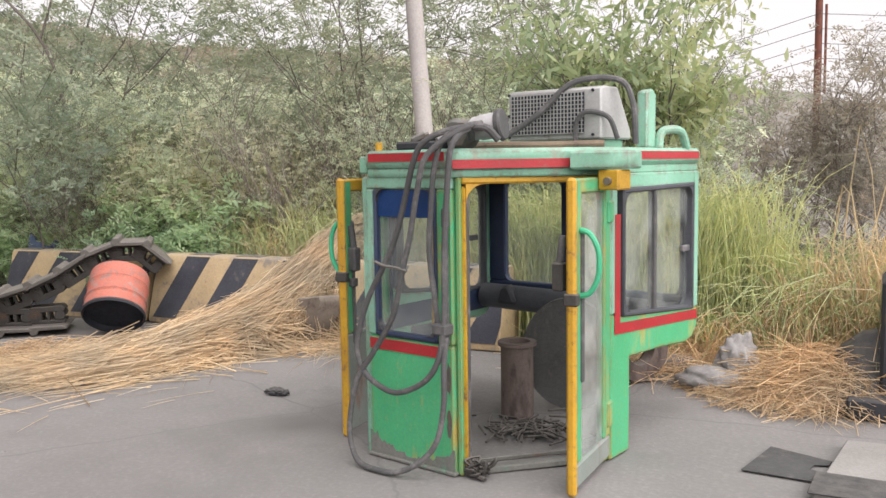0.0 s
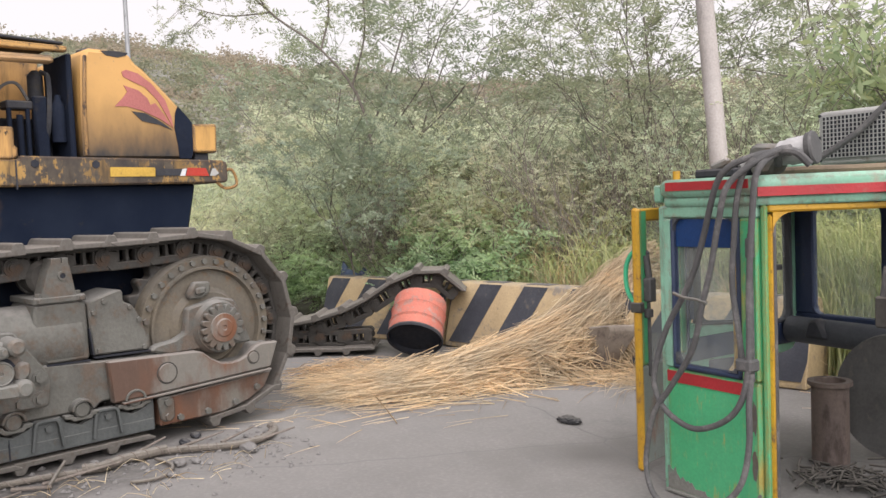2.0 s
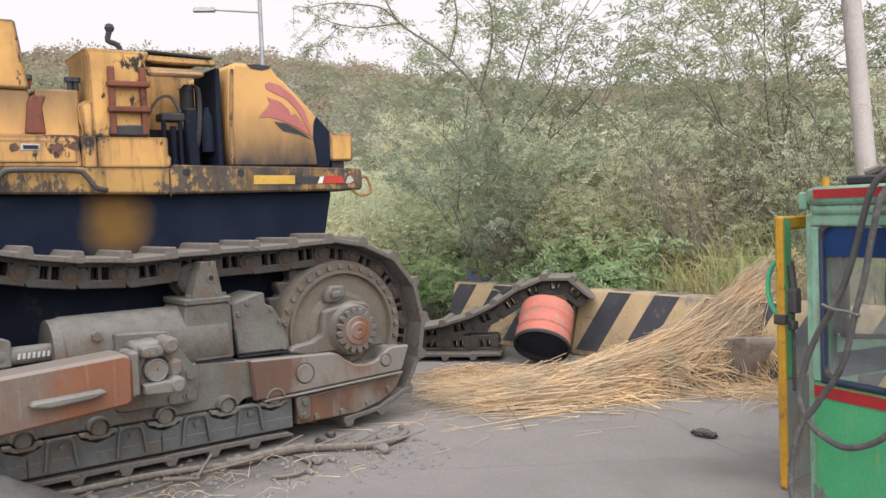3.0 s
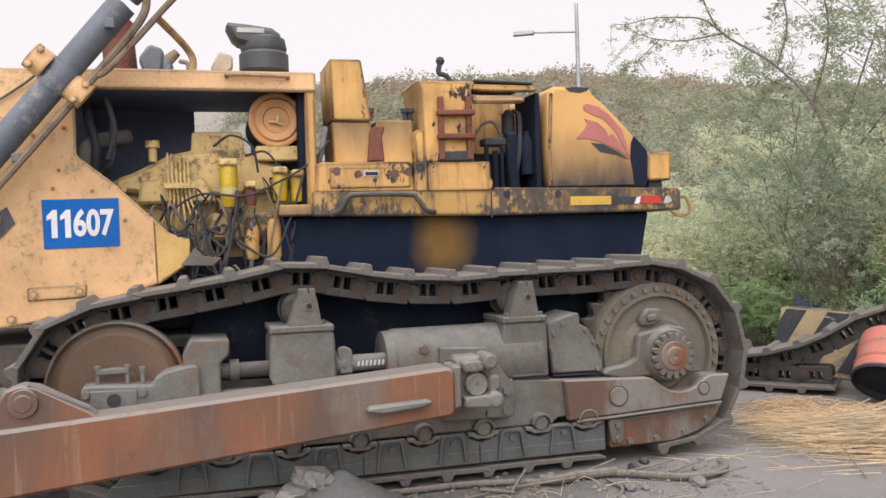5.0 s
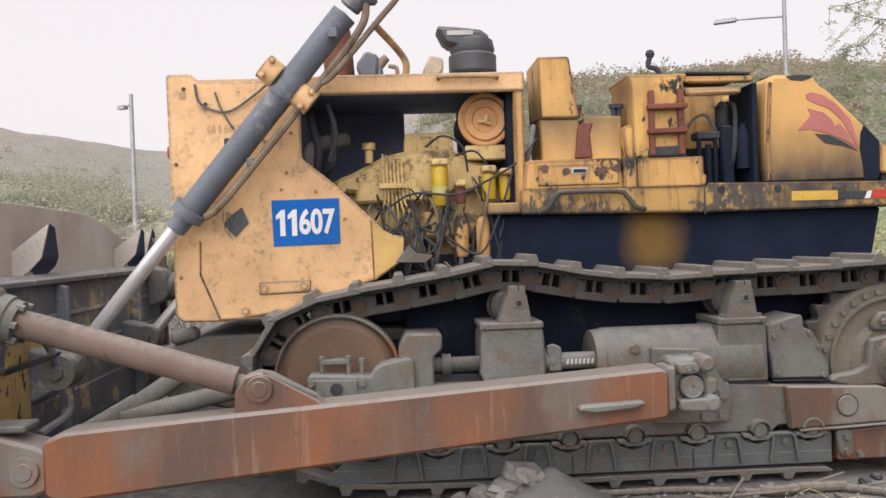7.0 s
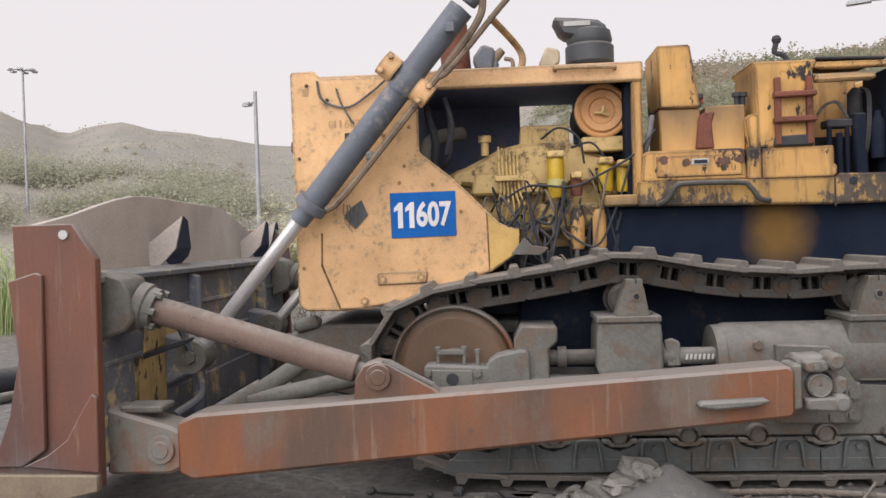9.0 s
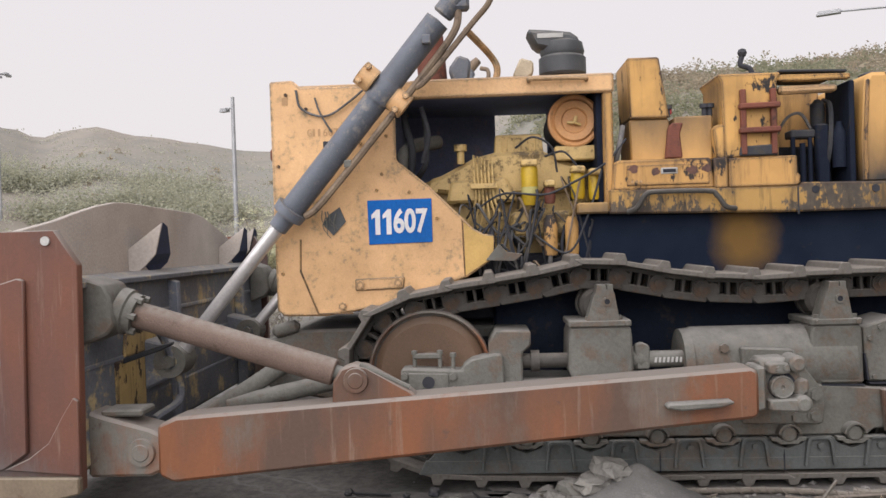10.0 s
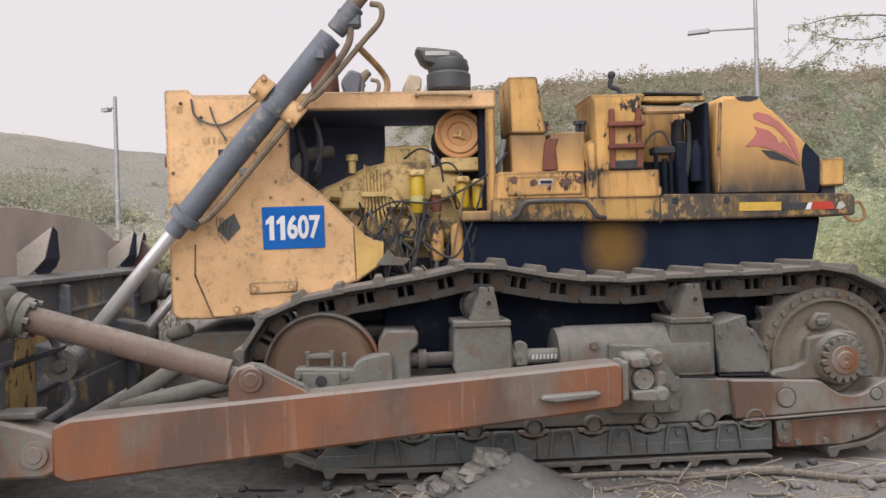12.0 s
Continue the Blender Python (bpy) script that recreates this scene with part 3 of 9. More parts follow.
def spline(pts, n):
    """n places on a smooth curve through pts."""
    P = [Vector(p) for p in pts]
    P = [P[0] * 2 - P[1], *P, P[-1] * 2 - P[-2]]
    out = []
    for i in range(n):
        u = i / (n - 1) * (len(P) - 3)
        k = min(int(u), len(P) - 4)
        u -= k
        a, b, c, d = P[k : k + 4]
        out.append(0.5 * ((2 * b) + (c - a) * u + (2 * a - 5 * b + 4 * c - d) * u * u + (3 * b - a - 3 * c + d) * u ** 3))
    return out


def tube(pts, r, n=24, segs=8, taper=None, bm=None, closed=True):
    """A round pipe or hose along a smooth curve through pts."""
    b = bmesh.new()
    line = spline(pts, n) if n else [Vector(p) for p in pts]
    side, rings = None, []
    for i, p in enumerate(line):
        d = (line[min(i + 1, len(line) - 1)] - line[max(i - 1, 0)]).normalized()
        if side is None:
            side = d.orthogonal().normalized()
        side = (side - d * side.dot(d)).normalized()
        up = d.cross(side)
        rr = r if taper is None else r + (taper - r) * i / (len(line) - 1)
        rings.append([b.verts.new(p + rr * (math.cos(6.28318 * k / segs) * side + math.sin(6.28318 * k / segs) * up)) for k in range(segs)])
    for a, c in zip(rings, rings[1:]):
        for k in range(segs):
            b.faces.new((a[k], a[(k + 1) % segs], c[(k + 1) % segs], c[k]))
    if closed:
        b.faces.new(rings[0][::-1]), b.faces.new(rings[-1])
    return join(bm, b)


def bolts(places, r=0.02, h=0.02, axis=(1, 0, 0)):
    """Hexagon bolt heads, one bmesh each."""
    return [rod(p, Vector(p) + Vector(axis) * h, r, segs=6) for p in places]


def moved(ob, m):
    ob.data.transform(m)
    return ob


# ---- the ground and the far hills ----
def crest(a):
    """Slope of the skyline (height over distance) towards the bearing a, in degrees from north to west."""
    k = ((-60, 0.05), (-20, 0.09), (0, 0.082), (6, 0.10), (12, 0.125), (20, 0.142), (35, 0.148), (42, 0.152), (52, 0.175), (60, 0.20), (64, 0.206), (76, 0.205), (84, 0.206), (88, 0.194), (92, 0.166), (96, 0.130), (99, 0.122), (104.5, 0.126), (109, 0.134), (112, 0.144), (114.7, 0.152), (116.3, 0.147), (118.1, 0.137), (119.6, 0.147), (122, 0.163), (130, 0.17), (140, 0.1), (300, 0.05))
    for (a0, v0), (a1, v1) in zip(k, k[1:]):
        if a0 <= a <= a1:
            u = (a - a0) / (a1 - a0)
            u = u * u * (3 - 2 * u)
            return v0 + (v1 - v0) * u
    return 0.05


def land(x, y):
    """Height of the land."""
    d = math.hypot(x, y)
    a = math.degrees(math.atan2(-x, y))
    if a < -60:
        a += 360
    start, top = 24.0, 70.0
    if 82 < a < 160:
        start, top = 24.0 + 26 * min(1, (a - 82) / 12), 70.0 + 35 * min(1, (a - 82) / 12)
    if d <= start:
        return 0.0
    u = min(1.0, (d - start) / (top - start))
    h = crest(a) * top * (u ** 0.85) * (1.02 - 0.02 * u)
    if d > top:
        h *= max(0.0, 1 - (d - top) / 400)
    rough = noise.noise(Vector((x * 0.07, y * 0.07, 3.1))) * 2.0 + noise.noise(Vector((x * 0.16, y * 0.16, 5.1))) * 1.0 + noise.noise(Vector((x * 0.4, y * 0.4, 7.7))) * 0.35
    return max(0.0, h + rough * u * (1 - 0.55 * u))


def build_ground():
    verts, faces = [], []
    rings = [0, 1.5, 3, 4.5, 6, 8, 10, 13, 16, 20, 24, 27, 30, 33, 36, 39, 42, 46, 50, 54, 58, 62, 66, 70, 75, 80, 86, 92, 98, 105, 115, 130, 160, 220, 320, 600, 1500, 4000]
    seg = 480
    for d in rings[1:]:
        for k in range(seg):
            a = 2 * math.pi * k / seg
            x, y = d * math.sin(a), d * math.cos(a)
            z = land(x, y)
            if d < 20:
                z = 0.012 * noise.noise(Vector((x * 0.5, y * 0.5, 0)))  * min(1, d / 3) - 0.006
            verts.append((x, y, z))
    verts.append((0, 0, 0))
    c = len(verts) - 1
    for k in range(seg):
        faces.append((c, (k + 1) % seg, k))
    for r in range(len(rings) - 2):
        for k in range(seg):
            k2 = (k + 1) % seg
            faces.append((r * seg + k, r * seg + k2, (r + 1) * seg + k2, (r + 1) * seg + k))
    me = bpy.data.meshes.new("ground")
    me.from_pydata(verts, [], faces)
    for f in me.polygons:
        f.use_smooth = True
    me.materials.append(YARD)
    return tagged(new("ground", me), "dusty grey concrete yard running out into dry hills", "ground", kind="structure")


ground = build_ground()

# ---- the bulldozer: centre line, near side of the tracks, hood side ----
XC, XH, XT = -6.05, -5.0, -4.8
dozer = thing("bulldozer", (XC, 1.4, 0), "old yellow tracked bulldozer with its cab removed, scorched and dusty", "bulldozer")

# The track is parted at the rear: from the loose end up over the sprocket, forwards on top, round the idler and back, as (y, z) of the shoes' backs.
LOOP = [(3.31, 0.08), (3.52, 0.105), (3.76, 0.135), (3.93, 0.30), (4.055, 0.62), (4.045, 0.95), (3.90, 1.22), (3.66, 1.385), (3.33, 1.465), (2.98, 1.45), (2.4, 1.44), (1.81, 1.42), (1.54, 1.427), (1.23, 1.467), (0.92, 1.535), (0.62, 1.55), (0.3, 1.49), (-0.22, 1.41), (-0.6, 1.345),
        (-0.88, 1.22), (-1.03, 0.98), (-1.05, 0.72), (-0.96, 0.46), (-0.78, 0.24), (-0.5, 0.11), (0.0, 0.075), (1.0, 0.06), (2.2, 0.06), (3.13, 0.06)]
PITCH = 0.296


def along_loop(pts, step, closed=True):
    """Even steps along a smooth line of (y, z): place and heading of each."""
    p = [Vector((0, *q)) for q in pts]
    fine = spline(p + [p[0]] if closed else p, 60 * len(p))
    run, out = 0.0, []
    total = sum((b - a).length for a, b in zip(fine, fine[1:]))
    count = round(total / step)
    step = total / count
    want = 0.0
    for a, b in zip(fine, fine[1:]):
        d = (b - a).length
        while want <= run + d and len(out) < count:
            out.append(a.lerp(b, (want - run) / d if d else 0))
            want += step
        run += d
    if closed:
        return [(q, out[(i + 1) % count] - q) for i, q in enumerate(out)]
    return [(q, out[i + 1] - q) for i, q in enumerate(out[:-1])]


def shoe_mesh():
    """A grouser plate: back at z = 0, the bar up, running forwards along y from 0 to one pitch."""
    b = slab([(-0.01, -0.03), (0.29, -0.026), (0.335, -0.004), (0.335, 0.008), (0.075, 0.008), (0.055, 0.046), (0.045, 0.052), (0.0, 0.05), (-0.018, 0.0)], -0.305, 0.305, 0.005)
    me = bpy.data.meshes.new("track_shoe")
    b.to_mesh(me)
    b.free()
    me.materials.append(SHOEST)
    return me


def link_mesh():
    """A pair of chain links under one shoe, with the window between bosses, and the pin."""
    b = None
    for x in (-0.09, 0.09):
        s = 0.03 if x > 0 else -0.03
        b = block(x - 0.03, x + 0.03, 0.0, 0.30, -0.062, -0.03, 0.004, b)
        b = slab([(-0.02, -0.20), (0.27, -0.20), (0.30, -0.17), (0.30, -0.145), (-0.02, -0.145)], x - 0.035, x + 0.035, 0.006, b)
        b = block(x - 0.03, x + 0.03, 0.07, 0.088, -0.15, -0.06, 0.004, b)
        b = block(x - 0.03, x + 0.03, 0.135, 0.158, -0.15, -0.06, 0.004, b)
        b = block(x - 0.03, x + 0.03, 0.203, 0.222, -0.15, -0.06, 0.004, b)
        b = rod((x - 0.045, 0.02, -0.11), (x + 0.045, 0.02, -0.11), 0.062, segs=14, bm=b)
        b = rod((x + s - 0.01, 0.255, -0.11), (x + s + 0.01, 0.255, -0.11), 0.046, segs=12, bm=b)
        b = rod((x + s, 0.02, -0.11), (x + s * 2.1, 0.02, -0.11), 0.03, segs=10, bm=b)
    b = rod((-0.14, 0.02, -0.11), (0.14, 0.02, -0.11), 0.045, segs=10, bm=b)
    me = bpy.data.meshes.new("track_link")
    b.to_mesh(me)
    b.free()
    me.materials.append(TRACKST)
    return me


SHOE, LINK = shoe_mesh(), link_mesh()


def lay_track(parent, steps, x, flip=False):
    base = Vector(_root(parent).location)
    rnd = random.Random(4)
    for q, d in steps:
        d = d.normalized()
        up = Vector((0, -d.z, d.y)) * (-1 if flip else 1)
        xa = d.cross(up)
        m = Matrix(((xa.x, d.x, up.x, 0), (xa.y, d.y, up.y, 0), (xa.z, d.z, up.z, 0), (0, 0, 0, 1)))
        m = Matrix.Translation(Vector((x + rnd.uniform(-0.006, 0.006), q.y, q.z)) - base) @ m @ pose(0, 0, 0, rnd.uniform(-1.5, 1.5), 0, 0)
        for nm, me in (("track_shoe", SHOE), ("track_link", LINK)):
            ob = new(nm, me)
            ob.parent = parent
            ob.matrix_local = m


steps = along_loop(LOOP, PITCH, False)


def undercarriage(side):
    """One track with its frame; side +1 is the near one."""

    def X(v):
        return v if side > 0 else 2 * XC - v

    o = side
    xt = X(XT)
    track = part("track", block(xt - 0.05, xt + 0.05, 0.2, 0.3, 0.2, 0.3), TRACKST, dozer, "worn steel crawler track with dust on its shoes")
    lay_track(track, steps, xt, flip=True)

    def P(name, bm, material=DUSTY, label="", parent=dozer):
        return part(name, bm, material, parent, label)

    # frame
    fr = P("track_frame", slab([(-0.25, 0.36), (2.45, 0.34), (2.5, 0.38), (3.78, 0.41), (3.84, 0.60), (3.70, 0.60), (3.62, 0.50), (3.30, 0.50), (3.2, 0.62), (2.43, 0.66), (1.9, 0.70), (0.2, 0.74), (-0.25, 0.74)], X(-5.05), X(-4.5), 0.012), DUSTY, "dust-caked steel track frame")
    P("rear_frame_cheek", slab([(2.555, 0.36), (3.03, 0.378), (3.80, 0.408), (3.877, 0.602), (3.72, 0.607), (3.66, 0.585), (3.60, 0.535), (3.53, 0.508), (3.46, 0.50), (3.38, 0.512), (3.30, 0.555), (3.235, 0.61), (3.18, 0.627), (2.53, 0.654)], X(-4.5), X(-4.44), 0.012), RUSTDUST, "", fr)
    P("rear_guard", slab([(2.90, 0.322), (3.835, 0.374), (3.765, 0.255), (3.628, 0.181), (3.403, 0.128), (2.90, 0.125)], X(-4.62), X(-4.49), 0.01), GUARDRUST, "rust-streaked guard plate", fr)
    P("bead", slab([(2.62, 0.340), (3.80, 0.386), (3.80, 0.402), (2.62, 0.356)], X(-4.50), X(-4.432), 0.004), RUSTDUST, "", fr)
    P("guard_tab", slab([(2.877, 0.323), (2.905, 0.337), (2.965, 0.335), (3.0, 0.305), (3.0, 0.18), (2.975, 0.158), (2.925, 0.156), (2.897, 0.179)], X(-4.49), X(-4.458), 0.008), DUSTY, "", fr)
    for y, z, r in ((2.948, 0.506, 0.072), (3.648, 0.508, 0.046)):
        P("plate_disc", lathe([(0, r + 0.004), (0.002, r + 0.004), (0.002, r - 0.004), (0.012, r - 0.008), (0.012, 0)], (X(-4.441), y, z), (o, 0, 0), 32), RUSTDUST, "", fr)
        P("disc_groove", lathe([(0, r + 0.006), (0.003, r + 0.006), (0.003, r - 0.003)], (X(-4.441), y, z), (o, 0, 0), 32), TRACKST, "", fr)
    P("guard_bolts", bolts([(X(-4.49), y, z) for y, z in ((3.05, 0.165), (3.27, 0.165), (3.50, 0.19), (3.69, 0.27))], 0.025, 0.025 * o), DUSTY, "", fr)
    P("guard_bolts", bolts([(X(-4.458), 2.945, 0.295), (X(-4.458), 2.945, 0.19)], 0.026, 0.02 * o), DUSTY, "", fr)
    # roller guard with arched openings
    g = P("roller_guard", slab([(-0.55, 0.12), (2.86, 0.115), (2.86, 0.20), (-0.5, 0.215)], X(-4.53), X(-4.49), 0.006), GUARDST, "long dusty roller guard plate", fr)
    scal = [(-0.5, 0.19)]
    for y in (-0.24, 0.19, 0.62, 1.06, 1.50, 1.925, 2.352, 2.71):
        scal += [(y - 0.13, 0.335), (y - 0.095, 0.29), (y, 0.255), (y + 0.095, 0.29), (y + 0.13, 0.335)]
    P("guard_plate", slab(scal + [(2.86, 0.335), (2.86, 0.19)], X(-4.548), X(-4.494), 0.004), GUARDST, "", g)
    for y in (-0.02, 0.41, 0.84, 1.27, 1.70, 2.13, 2.52):
        outer = [(y - 0.105, 0.145), (y - 0.085, 0.30), (y - 0.075, 0.325), (y - 0.05, 0.338), (y + 0.05, 0.338), (y + 0.075, 0.325), (y + 0.085, 0.30), (y + 0.105, 0.145)]
        inner = [(y + 0.085, 0.145), (y + 0.066, 0.295), (y + 0.055, 0.315), (y + 0.04, 0.32), (y - 0.04, 0.32), (y - 0.055, 0.315), (y - 0.066, 0.295), (y - 0.085, 0.145)]
        P("guard_rib", slab(outer + inner, X(-4.50), X(-4.462), 0.003), GUARDST, "", g)
        P("rib_bolt", bolts([(X(-4.494), y + 0.01, 0.275)], 0.024, 0.022 * o), GUARDST, "", g)
    for y in (1.08, 1.90):
        P("plate_crack", slab([(y - 0.004, 0.115), (y + 0.004, 0.115), (y + 0.005, 0.20), (y + 0.001, 0.255), (y - 0.005, 0.20)], X(-4.4955), X(-4.487), 0), DARKGAP, "", g)
    for y in (-0.24, 0.19, 0.62, 1.06, 1.50, 1.925, 2.352, 2.71):
        r = P("track_roller", lathe([(0.0, 0.0), (0.0, 0.11), (0.06, 0.12), (0.06, 0.14), (0.5, 0.14), (0.5, 0.0)], (X(-4.61), y, 0.285), (-o, 0, 0), 24), TRACKST, "greasy track roller", fr)
        P("roller_cap", lathe([(0.07, 0.0), (0.07, 0.042), (0.06, 0.052), (0.0, 0.056)], (X(-4.52), y, 0.362), (o, 0, 0), 24), DUSTY, "", r)
        saddle = [(y - 0.115, 0.338), (y - 0.115, 0.316), (y - 0.078, 0.310), (y - 0.058, 0.292), (y + 0.058, 0.292), (y + 0.078, 0.310), (y + 0.115, 0.316), (y + 0.115, 0.338), (y + 0.062, 0.338), (y + 0.05, 0.318), (y - 0.05, 0.318), (y - 0.062, 0.338)]
        P("cap_saddle", slab(saddle, X(-4.52), X(-4.462), 0.004), DUSTY, "", r)
        lobe = [(y + 0.076 * math.cos(q * 0.314), 0.362 + 0.072 * math.sin(q * 0.314)) for q in range(11)] + [(y + 0.060 * math.cos(q * 0.314), 0.362 + 0.056 * math.sin(q * 0.314)) for q in range(10, -1, -1)]
        P("cap_collar", slab(lobe, X(-4.51), X(-4.431), 0.003), DUSTY, "", r)
    # recoil spring housing and rods
    h = P("recoil_housing", lathe([(0.0, 0.0), (0.0, 0.19), (0.03, 0.235), (0.06, 0.245), (1.1, 0.245), (1.1, 0.0)], (X(-4.72), 1.30, 0.82), (0, 1, 0), 36), DUSTY, "dusty cylindrical recoil spring housing")
    P("housing_flange", lathe([(0, 0), (0, 0.25), (0.06, 0.255), (0.06, 0)], (X(-4.72), 1.27, 0.80), (0, 1, 0), 30), DUSTY, "", h)
    P("plug", bolts([(X(-4.49), 1.52, 0.94)], 0.032, 0.03 * o), DUSTY, "", h)
    P("recoil_rod", lathe([(0, 0.052), (0.34, 0.052), (0.34, 0.075), (0.40, 0.075), (0.40, 0.052), (1.4, 0.052)], (X(-4.66), -0.1, 0.86), (0, 1, 0), 24), TRACKST, "", h)
    P("rod_collar", lathe([(0, 0), (0, 0.075), (0.05, 0.09), (0.10, 0.075), (0.10, 0)], (X(-4.62), 0.93, 0.87), (0, 1, 0), 24), DUSTY, "", h)
    P("rod_collar", lathe([(0, 0), (0, 0.056), (0.32, 0.056), (0.32, 0)], (X(-4.60), 1.02, 0.862), (0, 1, 0), 24), DUSTY, "", h)
    for k in range(7 if side > 0 else 0):
        P("paint_mark", slab([(1.07 + 0.028 * k, 0.845), (1.085 + 0.028 * k, 0.845), (1.09 + 0.028 * k, 0.88), (1.075 + 0.028 * k, 0.88)], X(-4.5445), X(-4.5425), 0), PALEGREY, "", h)
    P("collar_bracket", slab([(0.95, 0.80), (0.94, 0.97), (0.99, 0.985), (1.04, 0.96), (1.04, 0.80)], X(-4.60), X(-4.54), 0.01), DUSTY, "", h)
    # carrier roller brackets
    for y0, y1, zb, zt, ya, yb, dz in ((0.50, 0.92, 0.66, 1.10, 0.60, 0.87, 0.025), (2.105, 2.438, 0.68, 1.075, 2.115, 2.425, 0.006)):
        ym = (ya + yb) / 2
        blk = P("bracket_block", slab([(y0 + 0.055, zb), (y1 + 0.005, zb), (y1, 1.03), (y1 - 0.01, zt), (y0 + 0.02, zt), (y0, 1.05), (y0 - 0.01, zb + 0.15)], X(-4.95), X(-4.503), 0.015), DUSTY, "square dusty bracket block")
        P("bracket_lip", slab([(y0 - 0.005, zt), (y1 - 0.005, zt), (y1 - 0.005, zt + 0.045), (y0 - 0.005, zt + 0.045)], X(-4.93), X(-4.485), 0.008), DUSTY, "", blk)
        c = P("carrier_bracket", slab([(ym - 0.118, zt + 0.04), (ym + 0.105, zt + 0.04), (ym + 0.095, zt + 0.09), (ym + 0.072, 1.30 + dz), (ym + 0.064, 1.318 + dz), (ym + 0.064, 1.36 + dz), (ym + 0.026, 1.36 + dz), (ym + 0.024, 1.325 + dz), (ym + 0.018, 1.325 + dz), (ym + 0.016, 1.36 + dz), (ym - 0.04, 1.36 + dz), (ym - 0.05, 1.31 + dz), (ym - 0.066, 1.285 + dz)], X(-4.64), X(-4.49), 0.01), DUSTY, "", blk)
        P("clamp_ring", lathe([(0, 0.03), (0.012, 0.03), (0.012, 0.018)], (X(-4.492), ym + 0.02, 1.245 + dz), (o, 0, 0), 20), DUSTY, "", c)
        P("clamp_hole", rod((X(-4.50), ym + 0.02, 1.245 + dz), (X(-4.486), ym + 0.02, 1.245 + dz), 0.02, segs=16), DARKGAP, "", c)
        P("foot_bolts", bolts([(X(-4.486), y0 + 0.035, zt + 0.022), (X(-4.486), y1 - 0.035, zt + 0.022)], 0.016, 0.015 * o), DUSTY, "", c)
        P("foot_bolts", bolts([(X(-4.53), ya + 0.035, zt + 0.045), (X(-4.53), yb - 0.035, zt + 0.045)], 0.026, 0.024, (0, 0, 1)), DUSTY, "", c)
        P("carrier_roller", lathe([(0, 0), (0, 0.09), (0.03, 0.115), (0.16, 0.115), (0.16, 0.13), (0.2, 0.13), (0.2, 0)], (X(-4.64), ym - 0.03, 1.24), (-o, 0, 0), 28), TRACKST, "worn carrier roller", blk)
    P("sprocket_gusset", slab([(2.449, 1.055), (2.595, 1.102), (2.675, 1.122), (2.70, 1.108), (2.70, 1.033), (2.758, 1.009), (2.807, 0.93), (2.873, 0.754), (2.871, 0.683), (2.475, 0.692), (2.468, 0.75)], X(-4.9), X(-4.52), 0.012), DUSTY, "cast gusset beside the sprocket")
    P("gusset_bolts", bolts([(X(-4.52), y, z) for y, z in ((2.49, 0.98), (2.56, 1.05), (2.515, 0.722), (2.829, 0.705), (2.80, 0.90), (2.74, 0.99))], 0.018, 0.016 * o), DUSTY)
    for p in ([(2.163, 0.672), (2.443, 0.665), (2.443, 0.675), (2.163, 0.682)], [(2.475, 0.676), (2.865, 0.668), (2.865, 0.677), (2.475, 0.686)], [(2.443, 0.88), (2.452, 0.88), (2.472, 0.70), (2.463, 0.70)]):
        P("frame_seam", slab(p, X(-4.56), X(-4.4985), 0), DARKGAP, "", fr)
    # sprocket
    sy, sz = 3.375, 0.765
    teeth, outl = 26, []
    for k in range(teeth * 4):
        a = 2 * math.pi * k / (teeth * 4)
        rr = (0.60, 0.60, 0.545, 0.545)[k % 4]
        outl.append((sy + rr * math.cos(a), sz + rr * math.sin(a)))
    sp = P("sprocket", slab(outl, X(-4.86), X(-4.74), 0.008), TRACKST, "worn toothed drive sprocket with a rim of bolts")
    P("sprocket_disc", lathe([(0, 0.535), (0.10, 0.535), (0.12, 0.525), (0.12, 0.458), (0.145, 0.452), (0.145, 0.435), (0.10, 0.425), (0.11, 0.3), (0.16, 0.26), (0.16, 0.0)], (X(-4.74), sy, sz), (o, 0, 0), 56), worn("rust_dusted_disc", (0.185, 0.153, 0.108), (0.145, 0.130, 0.105), (0.19, 0.12, 0.065), 0.36, 2.5, 45, 0.8, 0, 0.3, 0.5) if side > 0 else DUSTY, "", sp)
    P("rim_bolts", bolts([(X(-4.625), sy + 0.492 * math.cos(a * 0.1963), sz + 0.492 * math.sin(a * 0.1963)) for a in range(32)], 0.022, 0.028 * o), DUSTY, "", sp)
    P("disc_boss", slab([(3.19, 1.03), (3.25, 1.115), (3.37, 1.11), (3.37, 1.03), (3.30, 0.99), (3.20, 0.99)], X(-4.60), X(-4.53), 0.012), DUSTY, "", sp)
    P("boss_knob", slab([(3.235, 1.07), (3.315, 1.08), (3.315, 1.03), (3.24, 1.02)], X(-4.53), X(-4.49), 0.012), DUSTY, "", sp)
    hb = P("hub_bracket", slab([(2.86, 0.66), (2.90, 0.70), (3.05, 0.72), (3.14, 0.76), (3.16, 0.93), (3.24, 0.95), (3.42, 0.99), (3.55, 0.96), (3.6, 0.86), (3.65, 0.70), (3.68, 0.62), (3.0, 0.62)], X(-4.58), X(-4.50), 0.015), DUSTY, "heavy cast hub bracket")
    hc = (3.39, 0.772)
    hub = P("hub", lathe([(0, 0.205), (0.05, 0.20), (0.065, 0.188), (0.09, 0.182), (0.09, 0.0)], (X(-4.54), *hc), (o, 0, 0), 44), DUSTY, "scalloped hub end cap", hb)
    lobes = []
    for k in range(64):
        a = 2 * math.pi * k / 64
        rr = (0.168, 0.172, 0.168, 0.128)[k % 4]
        lobes.append((hc[0] + rr * math.cos(a), hc[1] + rr * math.sin(a)))
